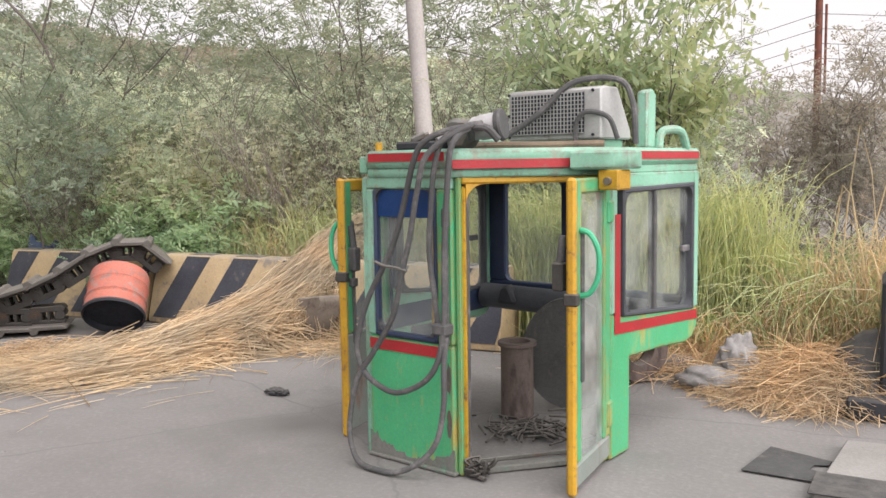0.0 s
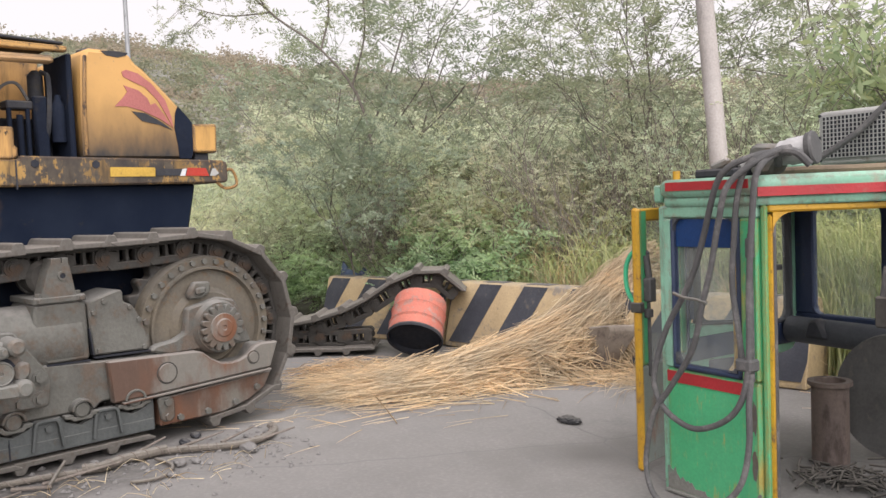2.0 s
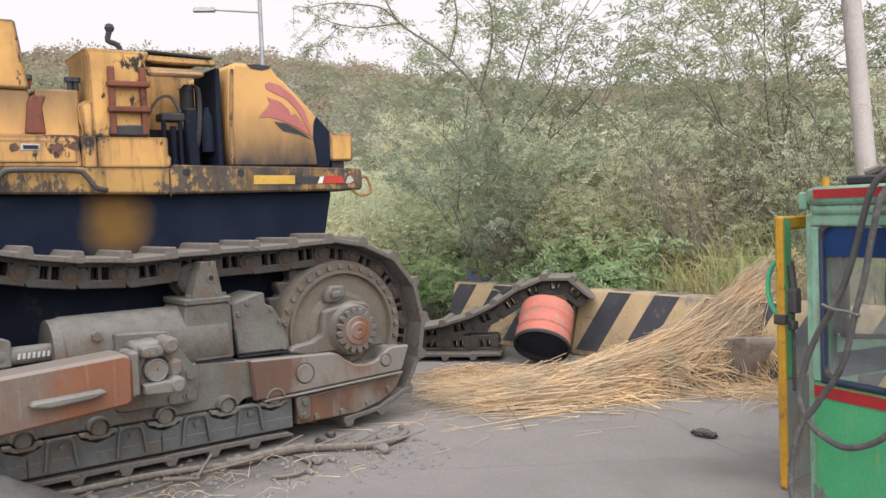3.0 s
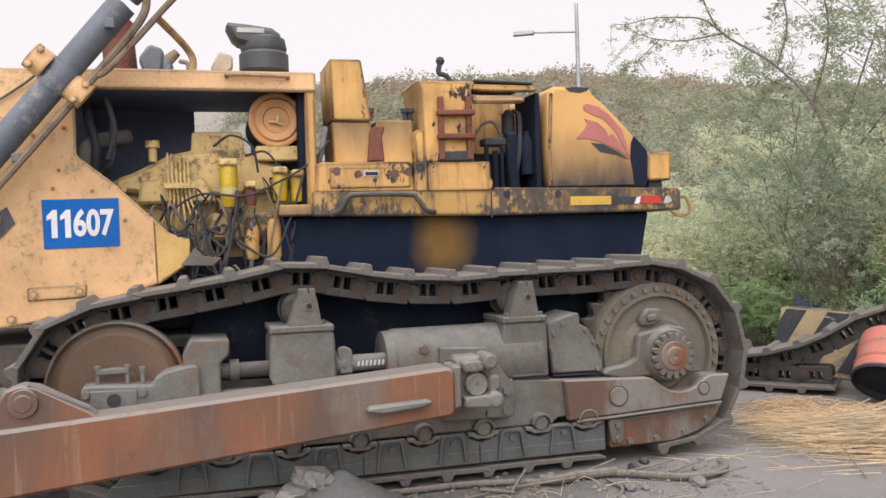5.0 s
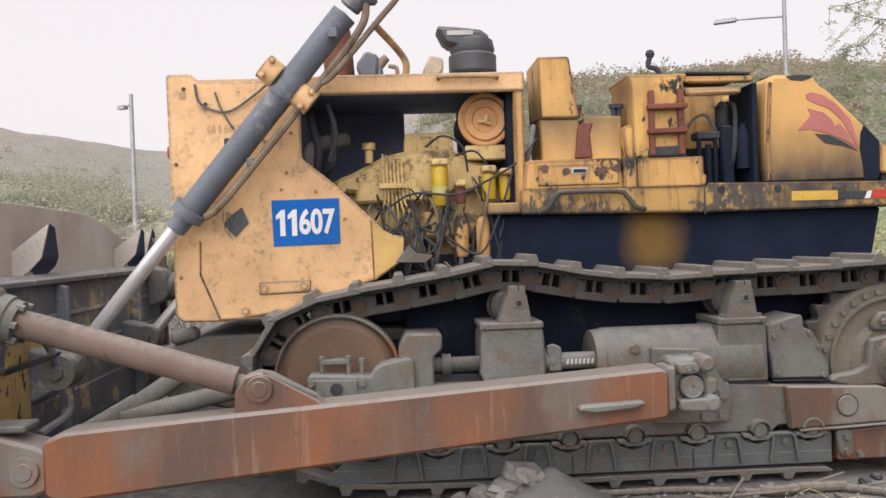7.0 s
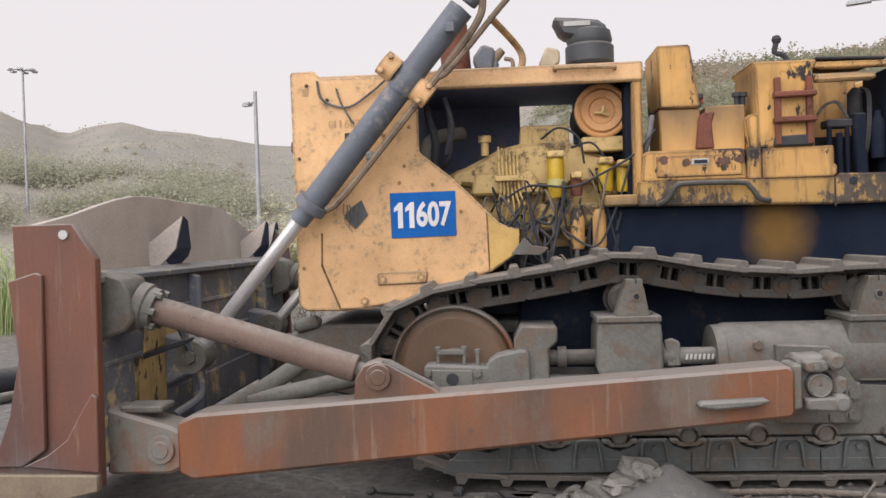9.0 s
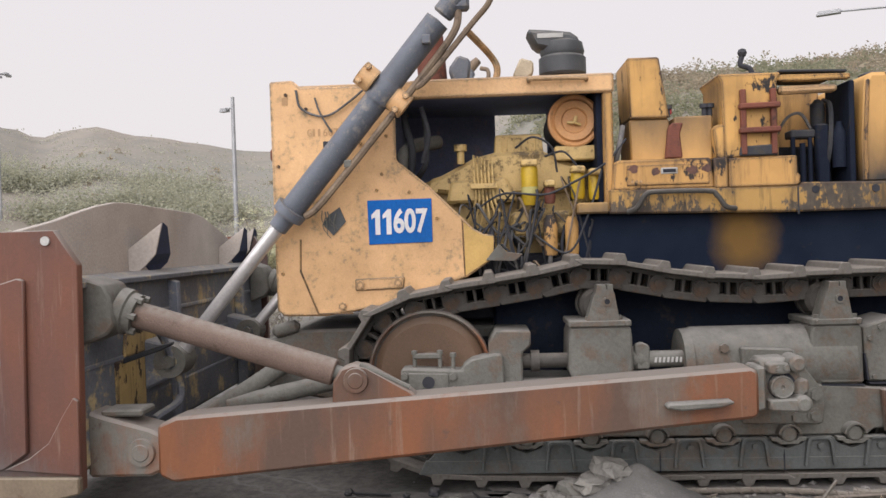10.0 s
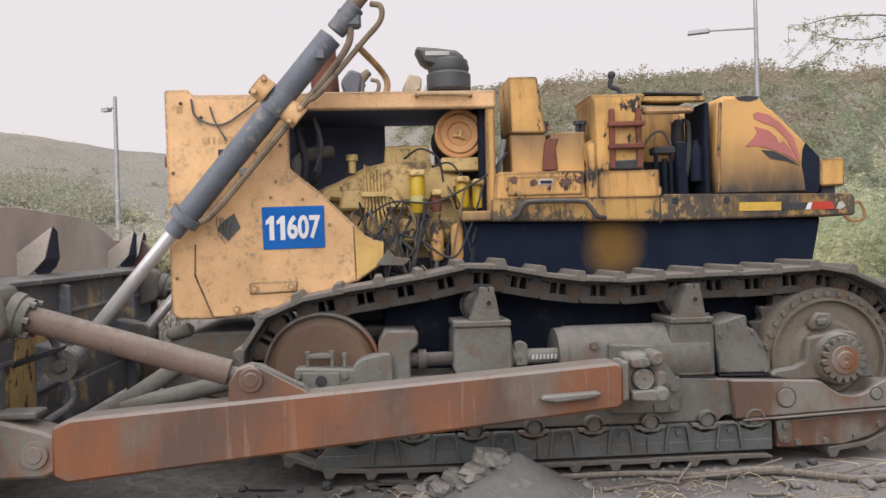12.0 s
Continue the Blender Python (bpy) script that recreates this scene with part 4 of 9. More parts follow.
    P("hub_cap", slab(lobes, X(-4.452), X(-4.405), 0.004), DUSTY, "", hub)
    P("hub_boss", lathe([(0, 0.108), (0.010, 0.104), (0.012, 0.07), (0.020, 0.06), (0.020, 0.02), (0.012, 0.015), (0.012, 0.0)], (X(-4.405), *hc), (o, 0, 0), 32), RUSTDUST, "", hub)
    # front idler and its yoke
    P("front_idler", lathe([(0, 0), (0, 0.12), (0.02, 0.14), (0.0, 0.34), (0.03, 0.385), (0.06, 0.40), (0.06, 0.425), (0.14, 0.43), (0.22, 0.425), (0.22, 0.40), (0.28, 0.34), (0.28, 0)], (X(-4.64), -0.46, 0.80), (-o, 0, 0), 60), worn("brown_polished_idler", (0.17, 0.105, 0.065), (0.14, 0.09, 0.06), (0.10, 0.075, 0.06), 0.4, 1.5, 60, 0.6, 0.2, 0.2, 0.4) if side > 0 else RUST, "large brown front idler wheel")
    P("idler_rim", lathe([(-0.03, 0.40), (0.0, 0.414), (0.0, 0.426), (-0.02, 0.434), (-0.07, 0.434), (-0.07, 0.39)], (X(-4.635), -0.46, 0.80), (o, 0, 0), 64), RUSTDUST, "worn rim of the idler")
    yk = P("idler_yoke", slab([(-0.655, 0.60), (-0.65, 0.845), (-0.60, 0.85), (-0.235, 0.83), (-0.225, 0.865), (-0.16, 0.905), (-0.013, 0.935), (0.04, 0.93), (0.06, 0.70), (-0.02, 0.66)], X(-4.68), X(-4.48), 0.012), DUSTY, "dusty idler yoke casting")
    P("yoke_lug", block(X(-4.60), X(-4.54), -0.57, -0.375, 0.905, 0.94, 0.006), DUSTY, "", yk)
    for y, z in ((-0.56, 0.965), (-0.385, 0.965), (-0.295, 0.945)):
        P("yoke_stud", lathe([(0, 0.014), (z - 0.86, 0.014), (z - 0.86, 0.022), (z - 0.835, 0.022), (z - 0.83, 0.0)], (X(-4.56), y, 0.83), (0, 0, 1), 12), DUSTY, "", yk)
    P("yoke_plate", slab([(-0.60, 0.66), (-0.60, 0.82), (-0.33, 0.81), (-0.33, 0.66)], X(-4.485), X(-4.465), 0.005), DUSTY, "", yk)
    P("yoke_shoulder", slab([(-0.05, 1.00), (0.0, 1.09), (0.24, 1.08), (0.24, 0.98), (0.18, 0.93), (0.18, 0.66), (-0.05, 0.68)], X(-5.0), X(-4.54), 0.012), DUSTY, "", yk)
    P("yoke_bolts", bolts([(X(-4.48), y, z) for y, z in ((-0.625, 0.80), (-0.295, 0.79), (-0.625, 0.70), (-0.295, 0.70))], 0.026, 0.025 * o), DUSTY, "", yk)
    P("yoke_eye", rod((X(-4.47), -0.462, 0.755), (X(-4.46), -0.462, 0.755), 0.042, segs=20), BLACK, "", yk)


undercarriage(1)
undercarriage(-1)


# ---- push arms, tilt brace, blade ----
def push_gear(side):
    def X(v):
        return v if side > 0 else 2 * XC - v

    o = side
    prof = [(-2.14, 0.29), (-2.05, 0.245), (1.55, 0.575), (1.58, 0.60), (1.58, 0.86), (1.54, 0.885), (-2.02, 0.655), (-2.14, 0.605)]
    arm = part("push_arm", slab(prof, X(-4.22), X(-3.95), 0.03), RUST, dozer, "long rust-brown box section push arm, dusty on top")
    part("rear_collar", slab([(1.57, 0.61), (1.63, 0.625), (1.63, 0.885), (1.57, 0.885)], X(-4.2), X(-3.975), 0.012), DUSTY, arm)
    part("step", slab([(1.0, 0.665), (1.10, 0.648), (1.33, 0.665), (1.41, 0.685), (1.40, 0.705), (1.02, 0.69)], X(-3.96), X(-3.86), 0.01), DUSTY, arm)
    part("joint_body", slab([(1.63, 0.61), (1.62, 0.92), (1.80, 0.93), (1.86, 0.86), (1.86, 0.66), (1.80, 0.60)], X(-4.25), X(-4.04), 0.02), DUSTY, arm)
    part("yoke_bar", slab([(1.645, 0.845), (1.644, 0.901), (1.70, 0.912), (1.762, 0.908), (1.775, 0.85), (1.715, 0.838)], X(-4.15), X(-3.955), 0.01), DUSTY, arm)
    part("yoke_ear", rod((X(-4.15), 1.818, 0.90), (X(-3.945), 1.818, 0.90), 0.052, segs=24, bev=0.018), DUSTY, arm)
    part("yoke_bar", slab([(1.646, 0.621), (1.648, 0.683), (1.778, 0.690), (1.815, 0.69), (1.815, 0.612), (1.77, 0.612)], X(-4.15), X(-3.95), 0.01), DUSTY, arm)
    part("yoke_ear", rod((X(-4.15), 1.845, 0.655), (X(-3.94), 1.845, 0.655), 0.055, segs=24, bev=0.02), DUSTY, arm)
    part("yoke_lug", slab([(1.815, 0.795), (1.885, 0.81), (1.91, 0.765), (1.905, 0.72), (1.875, 0.69), (1.815, 0.69)], X(-4.2), X(-4.01), 0.02), DUSTY, arm)
    part("socket_gap", lathe([(0, 0.086), (0.004, 0.086), (0.004, 0)], (X(-4.042), 1.744, 0.757), (o, 0, 0), 32), DARKGAP, arm)
    part("pin_cap", lathe([(0, 0.071), (0.06, 0.071), (0.068, 0.064), (0.062, 0.058), (0.062, 0.012), (0.054, 0.01), (0.054, 0)], (X(-4.045), 1.732, 0.757), (o, 0, 0), 32), DUSTY, arm)
    part("joint_bolts", bolts([(X(-3.955), 1.70, 0.873), (X(-3.955), 1.745, 0.880)], 0.018, 0.012 * o), DUSTY, arm)
    tr = part("trunnion_plate", slab([(1.62, 0.44), (2.12, 0.431), (2.137, 0.445), (2.155, 0.592), (2.13, 0.668), (2.027, 0.81), (1.95, 0.93), (1.62, 0.95)], X(-4.5), X(-4.42), 0.012), DUSTY, dozer, "cast trunnion plate bolted to the track frame")
    part("trunnion_neck", slab([(1.66, 0.64), (1.88, 0.64), (1.92, 0.70), (1.92, 0.83), (1.86, 0.90), (1.66, 0.90)], X(-4.43), X(-4.2), 0.03), DUSTY, tr)
    part("plate_bolts", bolts([(X(-4.42), y, z) for y, z in ((2.087, 0.625), (2.082, 0.49), (1.963, 0.48))], 0.036, 0.022 * o), DUSTY, tr)
    part("bolt_washer", lathe([(0, 0.05), (0.006, 0.05), (0.006, 0.03)], (X(-4.42), 2.087, 0.625), (o, 0, 0), 24), DUSTY, tr)
    part("bolt_washer", lathe([(0, 0.05), (0.006, 0.05), (0.006, 0.03)], (X(-4.42), 2.082, 0.49), (o, 0, 0), 24), DUSTY, tr)
    # brace lug and brace
    part("brace_lug", slab([(-1.04, 0.70), (-1.03, 0.85), (-0.98, 0.93), (-0.90, 0.955), (-0.82, 0.94), (-0.55, 0.785), (-0.5, 0.74)], X(-4.16), X(-4.0), 0.015), RUST, arm, "rusty clevis lug")
    part("lug_pin", lathe([(0.03, 0), (0.03, 0.045), (0.025, 0.05), (0.025, 0.075), (0, 0.08)], (X(-4.0), -0.885, 0.855), (o, 0, 0), 28), RUST, arm)
    part("lug_rib", tube([(X(-4.02), -0.86, 0.95), (X(-4.02), -0.55, 0.80)], 0.016, 4, 8), DUSTY, arm)
    br = part("tilt_brace", rod((X(-4.08), -1.03, 0.895), (X(-4.1), -2.34, 1.305), 0.086, segs=32, bev=0.008), worn("brown_threaded_tube", (0.20, 0.14, 0.11), (0.17, 0.12, 0.095), (0.12, 0.085, 0.065), 0.4, 5, 90, 0.8, 0, 0.5, 0.85) if side > 0 else RUST, dozer, "dusty brown tilt brace tube")
    part("brace_end", rod((X(-4.08), -0.86, 0.845), (X(-4.08), -1.06, 0.905), 0.05, segs=20), DUSTY, br)
    fl = Vector((0, -1.31, 0.41)).normalized()
    p0 = Vector((X(-4.1), -2.30, 1.292))
    part("brace_cap", lathe([(0, 0.0), (0, 0.13), (0.05, 0.135), (0.06, 0.15), (0.12, 0.15), (0.12, 0.0)], p0, fl, 30), DUSTY, br)
    q = fl.to_track_quat("Z", "Y").to_matrix()
    part("cap_bolts", bolts([p0 - fl * 0.03 + q @ Vector((0.115 * math.cos(a * 1.047), 0.115 * math.sin(a * 1.047), 0)) for a in range(6)], 0.024, 0.05, fl), DUSTY, br)


push_gear(1)
push_gear(-1)

X0, X1 = -3.75, -8.35
blade = part("blade", slab([(-2.62, 1.50), (-2.60, 1.50), (-2.58, 0.36), (-2.66, 0.30), (-3.08, 0.20), (-3.12, 0.24), (-3.0, 0.40), (-2.93, 0.65), (-2.90, 0.95), (-2.90, 1.25), (-2.93, 1.52), (-2.75, 1.55)], X0 - 0.06, X1 + 0.06, 0.008), BLADEBACK, dozer, "wide bulldozer blade seen from its muddy back")
# end plates with their worn leading edge
for xa, o in ((X0, 1), (X1, -1)):
    ep = part("end_plate", slab([(-2.53, 0.26), (-2.52, 1.63), (-2.66, 1.845), (-3.03, 1.845), (-3.02, 1.5), (-2.98, 1.1), (-3.05, 0.7), (-3.19, 0.36), (-3.24, 0.19), (-2.9, 0.20)], xa - 0.07 * o, xa, 0.006), RUSTRED, blade, "rust-red blade end plate")
    part("edge_bit", slab([(-2.85, 0.5), (-2.84, 1.545), (-2.88, 1.56), (-3.05, 1.51), (-3.00, 1.05), (-3.07, 0.7), (-3.19, 0.40), (-3.0, 0.40)], xa, xa + 0.035 * o, 0.008), RUSTRED, blade)
    part("gusset", slab([(-2.53, 0.81), (-2.56, 0.83), (-2.63, 0.72), (-2.72, 0.56), (-2.84, 0.47), (-3.0, 0.40), (-2.53, 0.36)], xa, xa + 0.03 * o, 0.006), RUSTRED, blade)
    part("cutting_corner", slab([(-2.53, 0.35), (-3.19, 0.36), (-3.26, 0.17), (-2.9, 0.17), (-2.53, 0.25)], xa - 0.02, xa + 0.045 * o, 0.01), worn("worn_pale_edge", (0.23, 0.18, 0.12), (0.18, 0.14, 0.10), (0.17, 0.11, 0.07), 0.4, 4, 50, 0.7, 0, 0.3, 0.4), blade, "pale worn cutting corner")
    part("lifting_eye", rod((xa, -2.71, 1.78), (xa + 0.012 * o, -2.71, 1.78), 0.028, segs=18), PALEGREY, blade)
part("cutting_edge", slab([(-2.95, 0.30), (-3.12, 0.14), (-3.16, 0.15), (-3.0, 0.34)], X0 - 0.03, X1 + 0.03, 0.004), DUSTY, blade)
# the raised spill plate along the top
part("spill_plate", slab([(X0 - 0.02, 1.52), (X0 - 0.02, 1.84), (-4.30, 1.925), (-4.62, 1.992), (-4.91, 2.046), (-5.22, 2.088), (-5.49, 2.098), (-5.78, 2.092), (-7.08, 2.065), (-7.33, 2.035), (-7.55, 1.985), (-7.80, 1.925), (X1 + 0.02, 1.78), (X1 + 0.02, 1.52)], -2.92, -2.96, 0.006, axis="y"), SPILL, blade, "brown spill plate along the top of the blade")
bk = None
for z in (0.62, 0.95, 1.22):
    bk = slab([(-2.605, z), (-2.605, z + 0.04), (-2.583, z + 0.03), (-2.583, z)], X0 - 0.1, X1 + 0.1, 0.004, bm=bk)
part("back_ribs", bk, BLADEBACK, blade)
part("top_shelf", slab([(-2.93, 1.50), (-2.55, 1.48), (-2.55, 1.52), (-2.93, 1.545)], X0 - 0.06, X1 + 0.06, 0.006), BLADEBACK, blade)
for x in (-5.47, -7.3):
    part("back_stiffener", slab([(-2.6, 0.3), (-2.5, 0.34), (-2.52, 1.45), (-2.6, 1.48)], x - 0.04, x + 0.04, 0.008), BLADEBACK, blade)
# Navy carries the shade on the fins' rear faces.
FINSHADE = worn("fin_shade_blue", (0.030, 0.050, 0.125), (0.026, 0.043, 0.105), (0.08, 0.08, 0.09), 0.3, 6, 60, 0.7)


def blade_fin(x):
    """A plate welded behind the spill plate, with a flange bent away along its rear edge, its shade put in as dark
    blue.
    """
    fin = part("fin", slab([(-2.925, 1.50), (-2.925, 1.72), (-2.638, 1.93), (-2.70, 1.675), (-2.785, 1.585), (-2.885, 1.50)], x - 0.01, x + 0.01, 0.003), SPILL, blade, "upright fin welded behind the spill plate")
    b = bmesh.new()
    near = [b.verts.new((x - 0.011, y, z)) for y, z in ((-2.636, 1.93), (-2.70, 1.675), (-2.785, 1.585))]
    far_ = [b.verts.new((x - d, y, z)) for d, y, z in ((0.12, -2.642, 1.898), (0.34, -2.705, 1.676), (0.38, -2.747, 1.604), (0.20, -2.79, 1.503))]
    b.faces.new((near[0], near[1], far_[1], far_[0]))
    b.faces.new((near[1], near[2], far_[3], far_[2], far_[1]))
    ex = bmesh.ops.extrude_face_region(b, geom=list(b.faces))
    for e in ex["geom"]:
        if isinstance(e, bmesh.types.BMVert):
            e.co.y -= 0.014
    bmesh.ops.recalc_face_normals(b, faces=b.faces)
    part("fin_flange", b, FINSHADE, fin, "bent flange, its shade coloured dark blue", smooth=False)


for x in (-5.47, -7.84, -8.24):
    blade_fin(x)
for x in (-4.1, 2 * XC + 4.1):
    bb = part("brace_bracket", slab([(-2.60, 1.12), (-2.44, 1.18), (-2.38, 1.25), (-2.41, 1.42), (-2.45, 1.50), (-2.60, 1.55)], x - 0.17, x + 0.17, 0.015), DUSTY, blade, "cast bracket for the tilt brace")
    part("arm_lug", slab([(-2.60, 0.28), (-2.60, 0.70), (-2.48, 0.66), (-2.2, 0.58), (-2.07, 0.52), (-2.04, 0.42), (-2.08, 0.33), (-2.2, 0.28)], x - 0.15, x + 0.13, 0.02), RUSTDUST, blade, "heavy dusty arm lug")
    s = 1 if x > XC else -1
    part("arm_pin", lathe([(0.03, 0), (0.03, 0.05), (0.022, 0.055), (0.022, 0.085), (0, 0.09)], (x + 0.13 * s, -2.25, 0.435), (s, 0, 0), 28), RUSTDUST, blade)
    part("lug_cap", block(x - 0.12, x + 0.10, -2.52, -2.25, 0.655, 0.70, 0.012), DUSTY, blade)
for x in (-5.0, 2 * XC + 5.0):
    pv = part("lift_lug", slab([(-2.62, 0.66), (-2.62, 1.06), (-2.45, 1.02), (-2.33, 0.95), (-2.30, 0.87), (-2.34, 0.79), (-2.45, 0.74)], x - 0.13, x + 0.13, 0.015), BLADEBACK, blade, "lift lug behind the blade")
    part("lug_ring", lathe([(0, 0.055), (0, 0.11), (0.05, 0.12), (0.28, 0.12), (0.28, 0.055)], (x - 0.14, -2.39, 0.885), (1, 0, 0), 28), DUSTY, blade)
    part("lug_nut", rod((x + 0.12, -2.39, 0.885), (x + 0.17, -2.39, 0.885), 0.05, segs=6), DUSTY, blade)
tu = tube([(-4.6, -2.44, 1.25), (-4.8, -2.4, 1.05), (-5.0, -2.36, 0.62), (-4.7, -2.45, 0.5)], 0.03, 16, 8)
part("loose_strap", tu, BLADEBACK, blade)
part("pin_lever", slab([(-2.56, 0.93), (-2.30, 1.015), (-2.22, 1.05), (-2.21, 1.075), (-2.32, 1.05), (-2.56, 0.965)], -4.50, -4.45, 0.006), BLACK, blade, "dark flat lever behind the blade")
BLADEYELLOW = flaking("chipped_blade_yellow", (0.40, 0.285, 0.12), 0.55, 0.5, 0.4)
part("worn_box", slab([(-4.38, 0.60), (-4.38, 0.955), (-4.86, 0.955), (-4.87, 0.575)], -2.60, -2.565, 0.012, axis="y"), BLADEYELLOW, blade, "chipped yellow box plate behind the blade")
part("worn_box", slab([(-4.52, 0.965), (-4.55, 1.13), (-5.08, 1.12), (-5.12, 0.965)], -2.60, -2.572, 0.010, axis="y"), BLADEYELLOW, blade)
# struts from the blade's foot back under the nose
part("cross_strut", rod((-5.0, -2.35, 0.34), (-5.05, -1.55, 0.84), 0.065, segs=24, bev=0.01), DUSTY, dozer, "dusty tubular strut under the nose")
part("cross_strut", rod((-5.0, -2.0, 0.53), (-4.95, -1.0, 0.74), 0.065, segs=24, bev=0.01), DUSTY, dozer)
part("nose_beam", slab([(-1.75, 0.62), (-1.78, 0.98), (-1.5, 1.06), (0.4, 1.06), (0.4, 0.5), (-1.2, 0.5)], -6.95, -5.2, 0.02), DUSTY, dozer, "dusty belly guard under the engine")
part("tow_pad", rod((-5.2, -1.70, 1.048), (-5.2, -1.49, 1.10), 0.05, segs=24, bev=0.03), DUSTY, dozer)
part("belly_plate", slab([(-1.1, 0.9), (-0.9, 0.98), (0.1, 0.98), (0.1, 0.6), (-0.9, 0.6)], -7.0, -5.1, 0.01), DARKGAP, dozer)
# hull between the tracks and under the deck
part("hull", slab([(0.0, 0.45), (0.0, 1.35), (0.62, 1.62), (3.45, 1.62), (3.5, 1.3), (3.9, 1.0), (3.9, 0.5)], -6.95, -5.15, 0.02), HULLBLACK, dozer, "near-black steel hull between the tracks")


# ---- lift cylinders ----
def lift(side):
    def V(x, y, z):
        return Vector((x if side > 0 else 2 * XC - x, y, z))

    piv, mid = V(-5.0, -2.385, 0.885), V(-4.715, -0.735, 2.785)
    d = (mid - piv).normalized()

    def at(z):
        return piv + d * ((z - piv.z) / d.z)

    ax = tuple(d)
    barrel = part("lift_cylinder", lathe([(0, 0), (0, 0.08), (0.03, 0.089), (1.75, 0.089), (1.76, 0.0)], at(1.93), ax, 40), GREYCYL, dozer, "blue-grey hydraulic lift cylinder with a chromed rod")
    part("gland", lathe([(-0.12, 0.05), (-0.12, 0.07), (0.0, 0.075), (0.0, 0.118), (0.07, 0.122), (0.07, 0.088)], at(1.93), ax, 36), GREYCYL, barrel)
    part("piston_rod", lathe([(0, 0.052), ((at(1.93) - piv).length, 0.052)], piv, ax, 28), CHROME, barrel, "chromed piston rod")
    part("rod_eye", lathe([(-0.12, 0), (-0.12, 0.085), (0.12, 0.085), (0.12, 0)], piv, (1, 0, 0), 24), DUSTY, barrel)
    part("trunnion_band", lathe([(-0.09, 0.089), (-0.09, 0.105), (0.09, 0.105), (0.09, 0.089)], mid, ax, 40), GREYCYL, barrel)
    n = Vector((0, 1, 0)) - d * d.y
    n.normalize()
    for s in (-1, 1):
        c = mid + n * (0.142 * s) + Vector((0.02, 0, 0))
        k = part("trunnion_cap", lathe([(-0.06, 0.0), (-0.06, 0.09), (0.06, 0.09), (0.06, 0.0)], c, tuple(n), 26), YELLOW, barrel, "yellow bolted trunnion cap")
        part("cap_bolts", bolts([c + Vector((0.075, 0, 0)) * 1 + d * 0.06 * t + n * 0.02 * s for t in (-1, 1)], 0.024, 0.03), YELLOW, k)
    top = at(3.34)
    part("cylinder_head", rod(at(3.28), at(3.46), 0.075, segs=24, bev=0.01), GREYCYL, barrel)
    part("head_port", rod(at(3.46) + Vector((0, -0.02, 0)), at(3.56), 0.06, 0.04, 18), worn("brass_fitting", (0.22, 0.16, 0.10), (0.18, 0.13, 0.09), (0.1, 0.08, 0.06), 0.4, 8, 60, 0.6) if side > 0 else HOSEBROWN, barrel)
    part("head_block", block(top.x - 0.05, top.x + 0.06, top.y - 0.03, top.y + 0.14, 3.30, 3.44, 0.02), GREYCYL, barrel)
    part("barrel_tab", block(top.x + 0.06, top.x + 0.12, top.y - 0.19, top.y - 0.13, 3.06, 3.12, 0.005), GREYCYL, barrel)
    off = n * 0.16 + Vector((0.05, 0, 0)) * (1 if side > 0 else -1)
    part("pipe", tube([at(3.36) + off * 0.4, at(3.25) + off * 0.9, at(3.0) + off, at(2.4) + off * 0.98, at(2.08) + off * 0.9, at(1.99) + off * 0.7], 0.026, 30, 8), HOSEBROWN, barrel, "brown hydraulic pipe along the cylinder")
    part("pipe_clip", block(*sum([[v - 0.03, v + 0.03] for v in at(2.36) + off * 0.8], []), 0.01), DUSTY, barrel)
    part("hose", tube([at(3.47) + Vector((0.02, 0.1, 0)), at(3.46) + Vector((0.05, 0.18, -0.02)), at(3.36) + Vector((0.05, 0.26, -0.02)), at(3.2) + Vector((0.03, 0.27, 0)), at(2.98) + off * 1.25, at(2.9) + off * 1.1], 0.022, 30, 8), HOSEBROWN, barrel, "black rubber hydraulic hose")
    part("hose", tube([at(3.1) + Vector((-0.1, 0.32, 0.1)), V(-5.2, 0.02, 3.12), V(-5.25, 0.08, 3.02), V(-5.25, 0.06, 2.9)], 0.026, 20, 8), YELLOW, barrel)


lift(1)
lift(-1)
# torn cover hanging by the gland
part("torn_cover", slab([(-1.25, 1.86), (-1.20, 1.93), (-1.12, 1.985), (-1.075, 1.875), (-1.12, 1.83), (-1.17, 1.775), (-1.21, 1.82)], -4.992, -4.986, 0), PRECL, dozer, "torn dark cover plate")
trn0 = random.Random(31)
for k in range(6):
    y, z = -1.19 + trn0.uniform(-0.06, 0.05), 1.97 - trn0.uniform(0, 0.08)
    part("torn_strand", tube([(-4.984, y, z), (-4.968, y + trn0.uniform(-0.03, 0.04), z - 0.07), (-4.972, y + trn0.uniform(-0.05, 0.07), z - trn0.uniform(0.11, 0.18))], trn0.uniform(0.004, 0.007), 6, 4, 0.003), DUSTY, dozer)


# ---- hood, engine, deck ----
def lettering(text, height, depth=0.004, fat=0.0):
    """Built-in lettering as a bmesh in the y-z plane, facing +x, lower left corner at the origin."""
    cu = bpy.data.curves.new("lettering", "FONT")
    cu.body, cu.size, cu.extrude, cu.offset = text, height / 0.7, depth, fat
    ob = bpy.data.objects.new("lettering", cu)
    scene.collection.objects.link(ob)
    bpy.context.view_layer.update()
    me = bpy.data.meshes.new_from_object(ob.evaluated_get(bpy.context.evaluated_depsgraph_get()))
    bpy.data.objects.remove(ob)
    b = bmesh.new()
    b.from_mesh(me)
    bpy.data.meshes.remove(me)
    for v in b.verts:
        v.co = Vector((v.co.z, v.co.x, v.co.y))
    return b


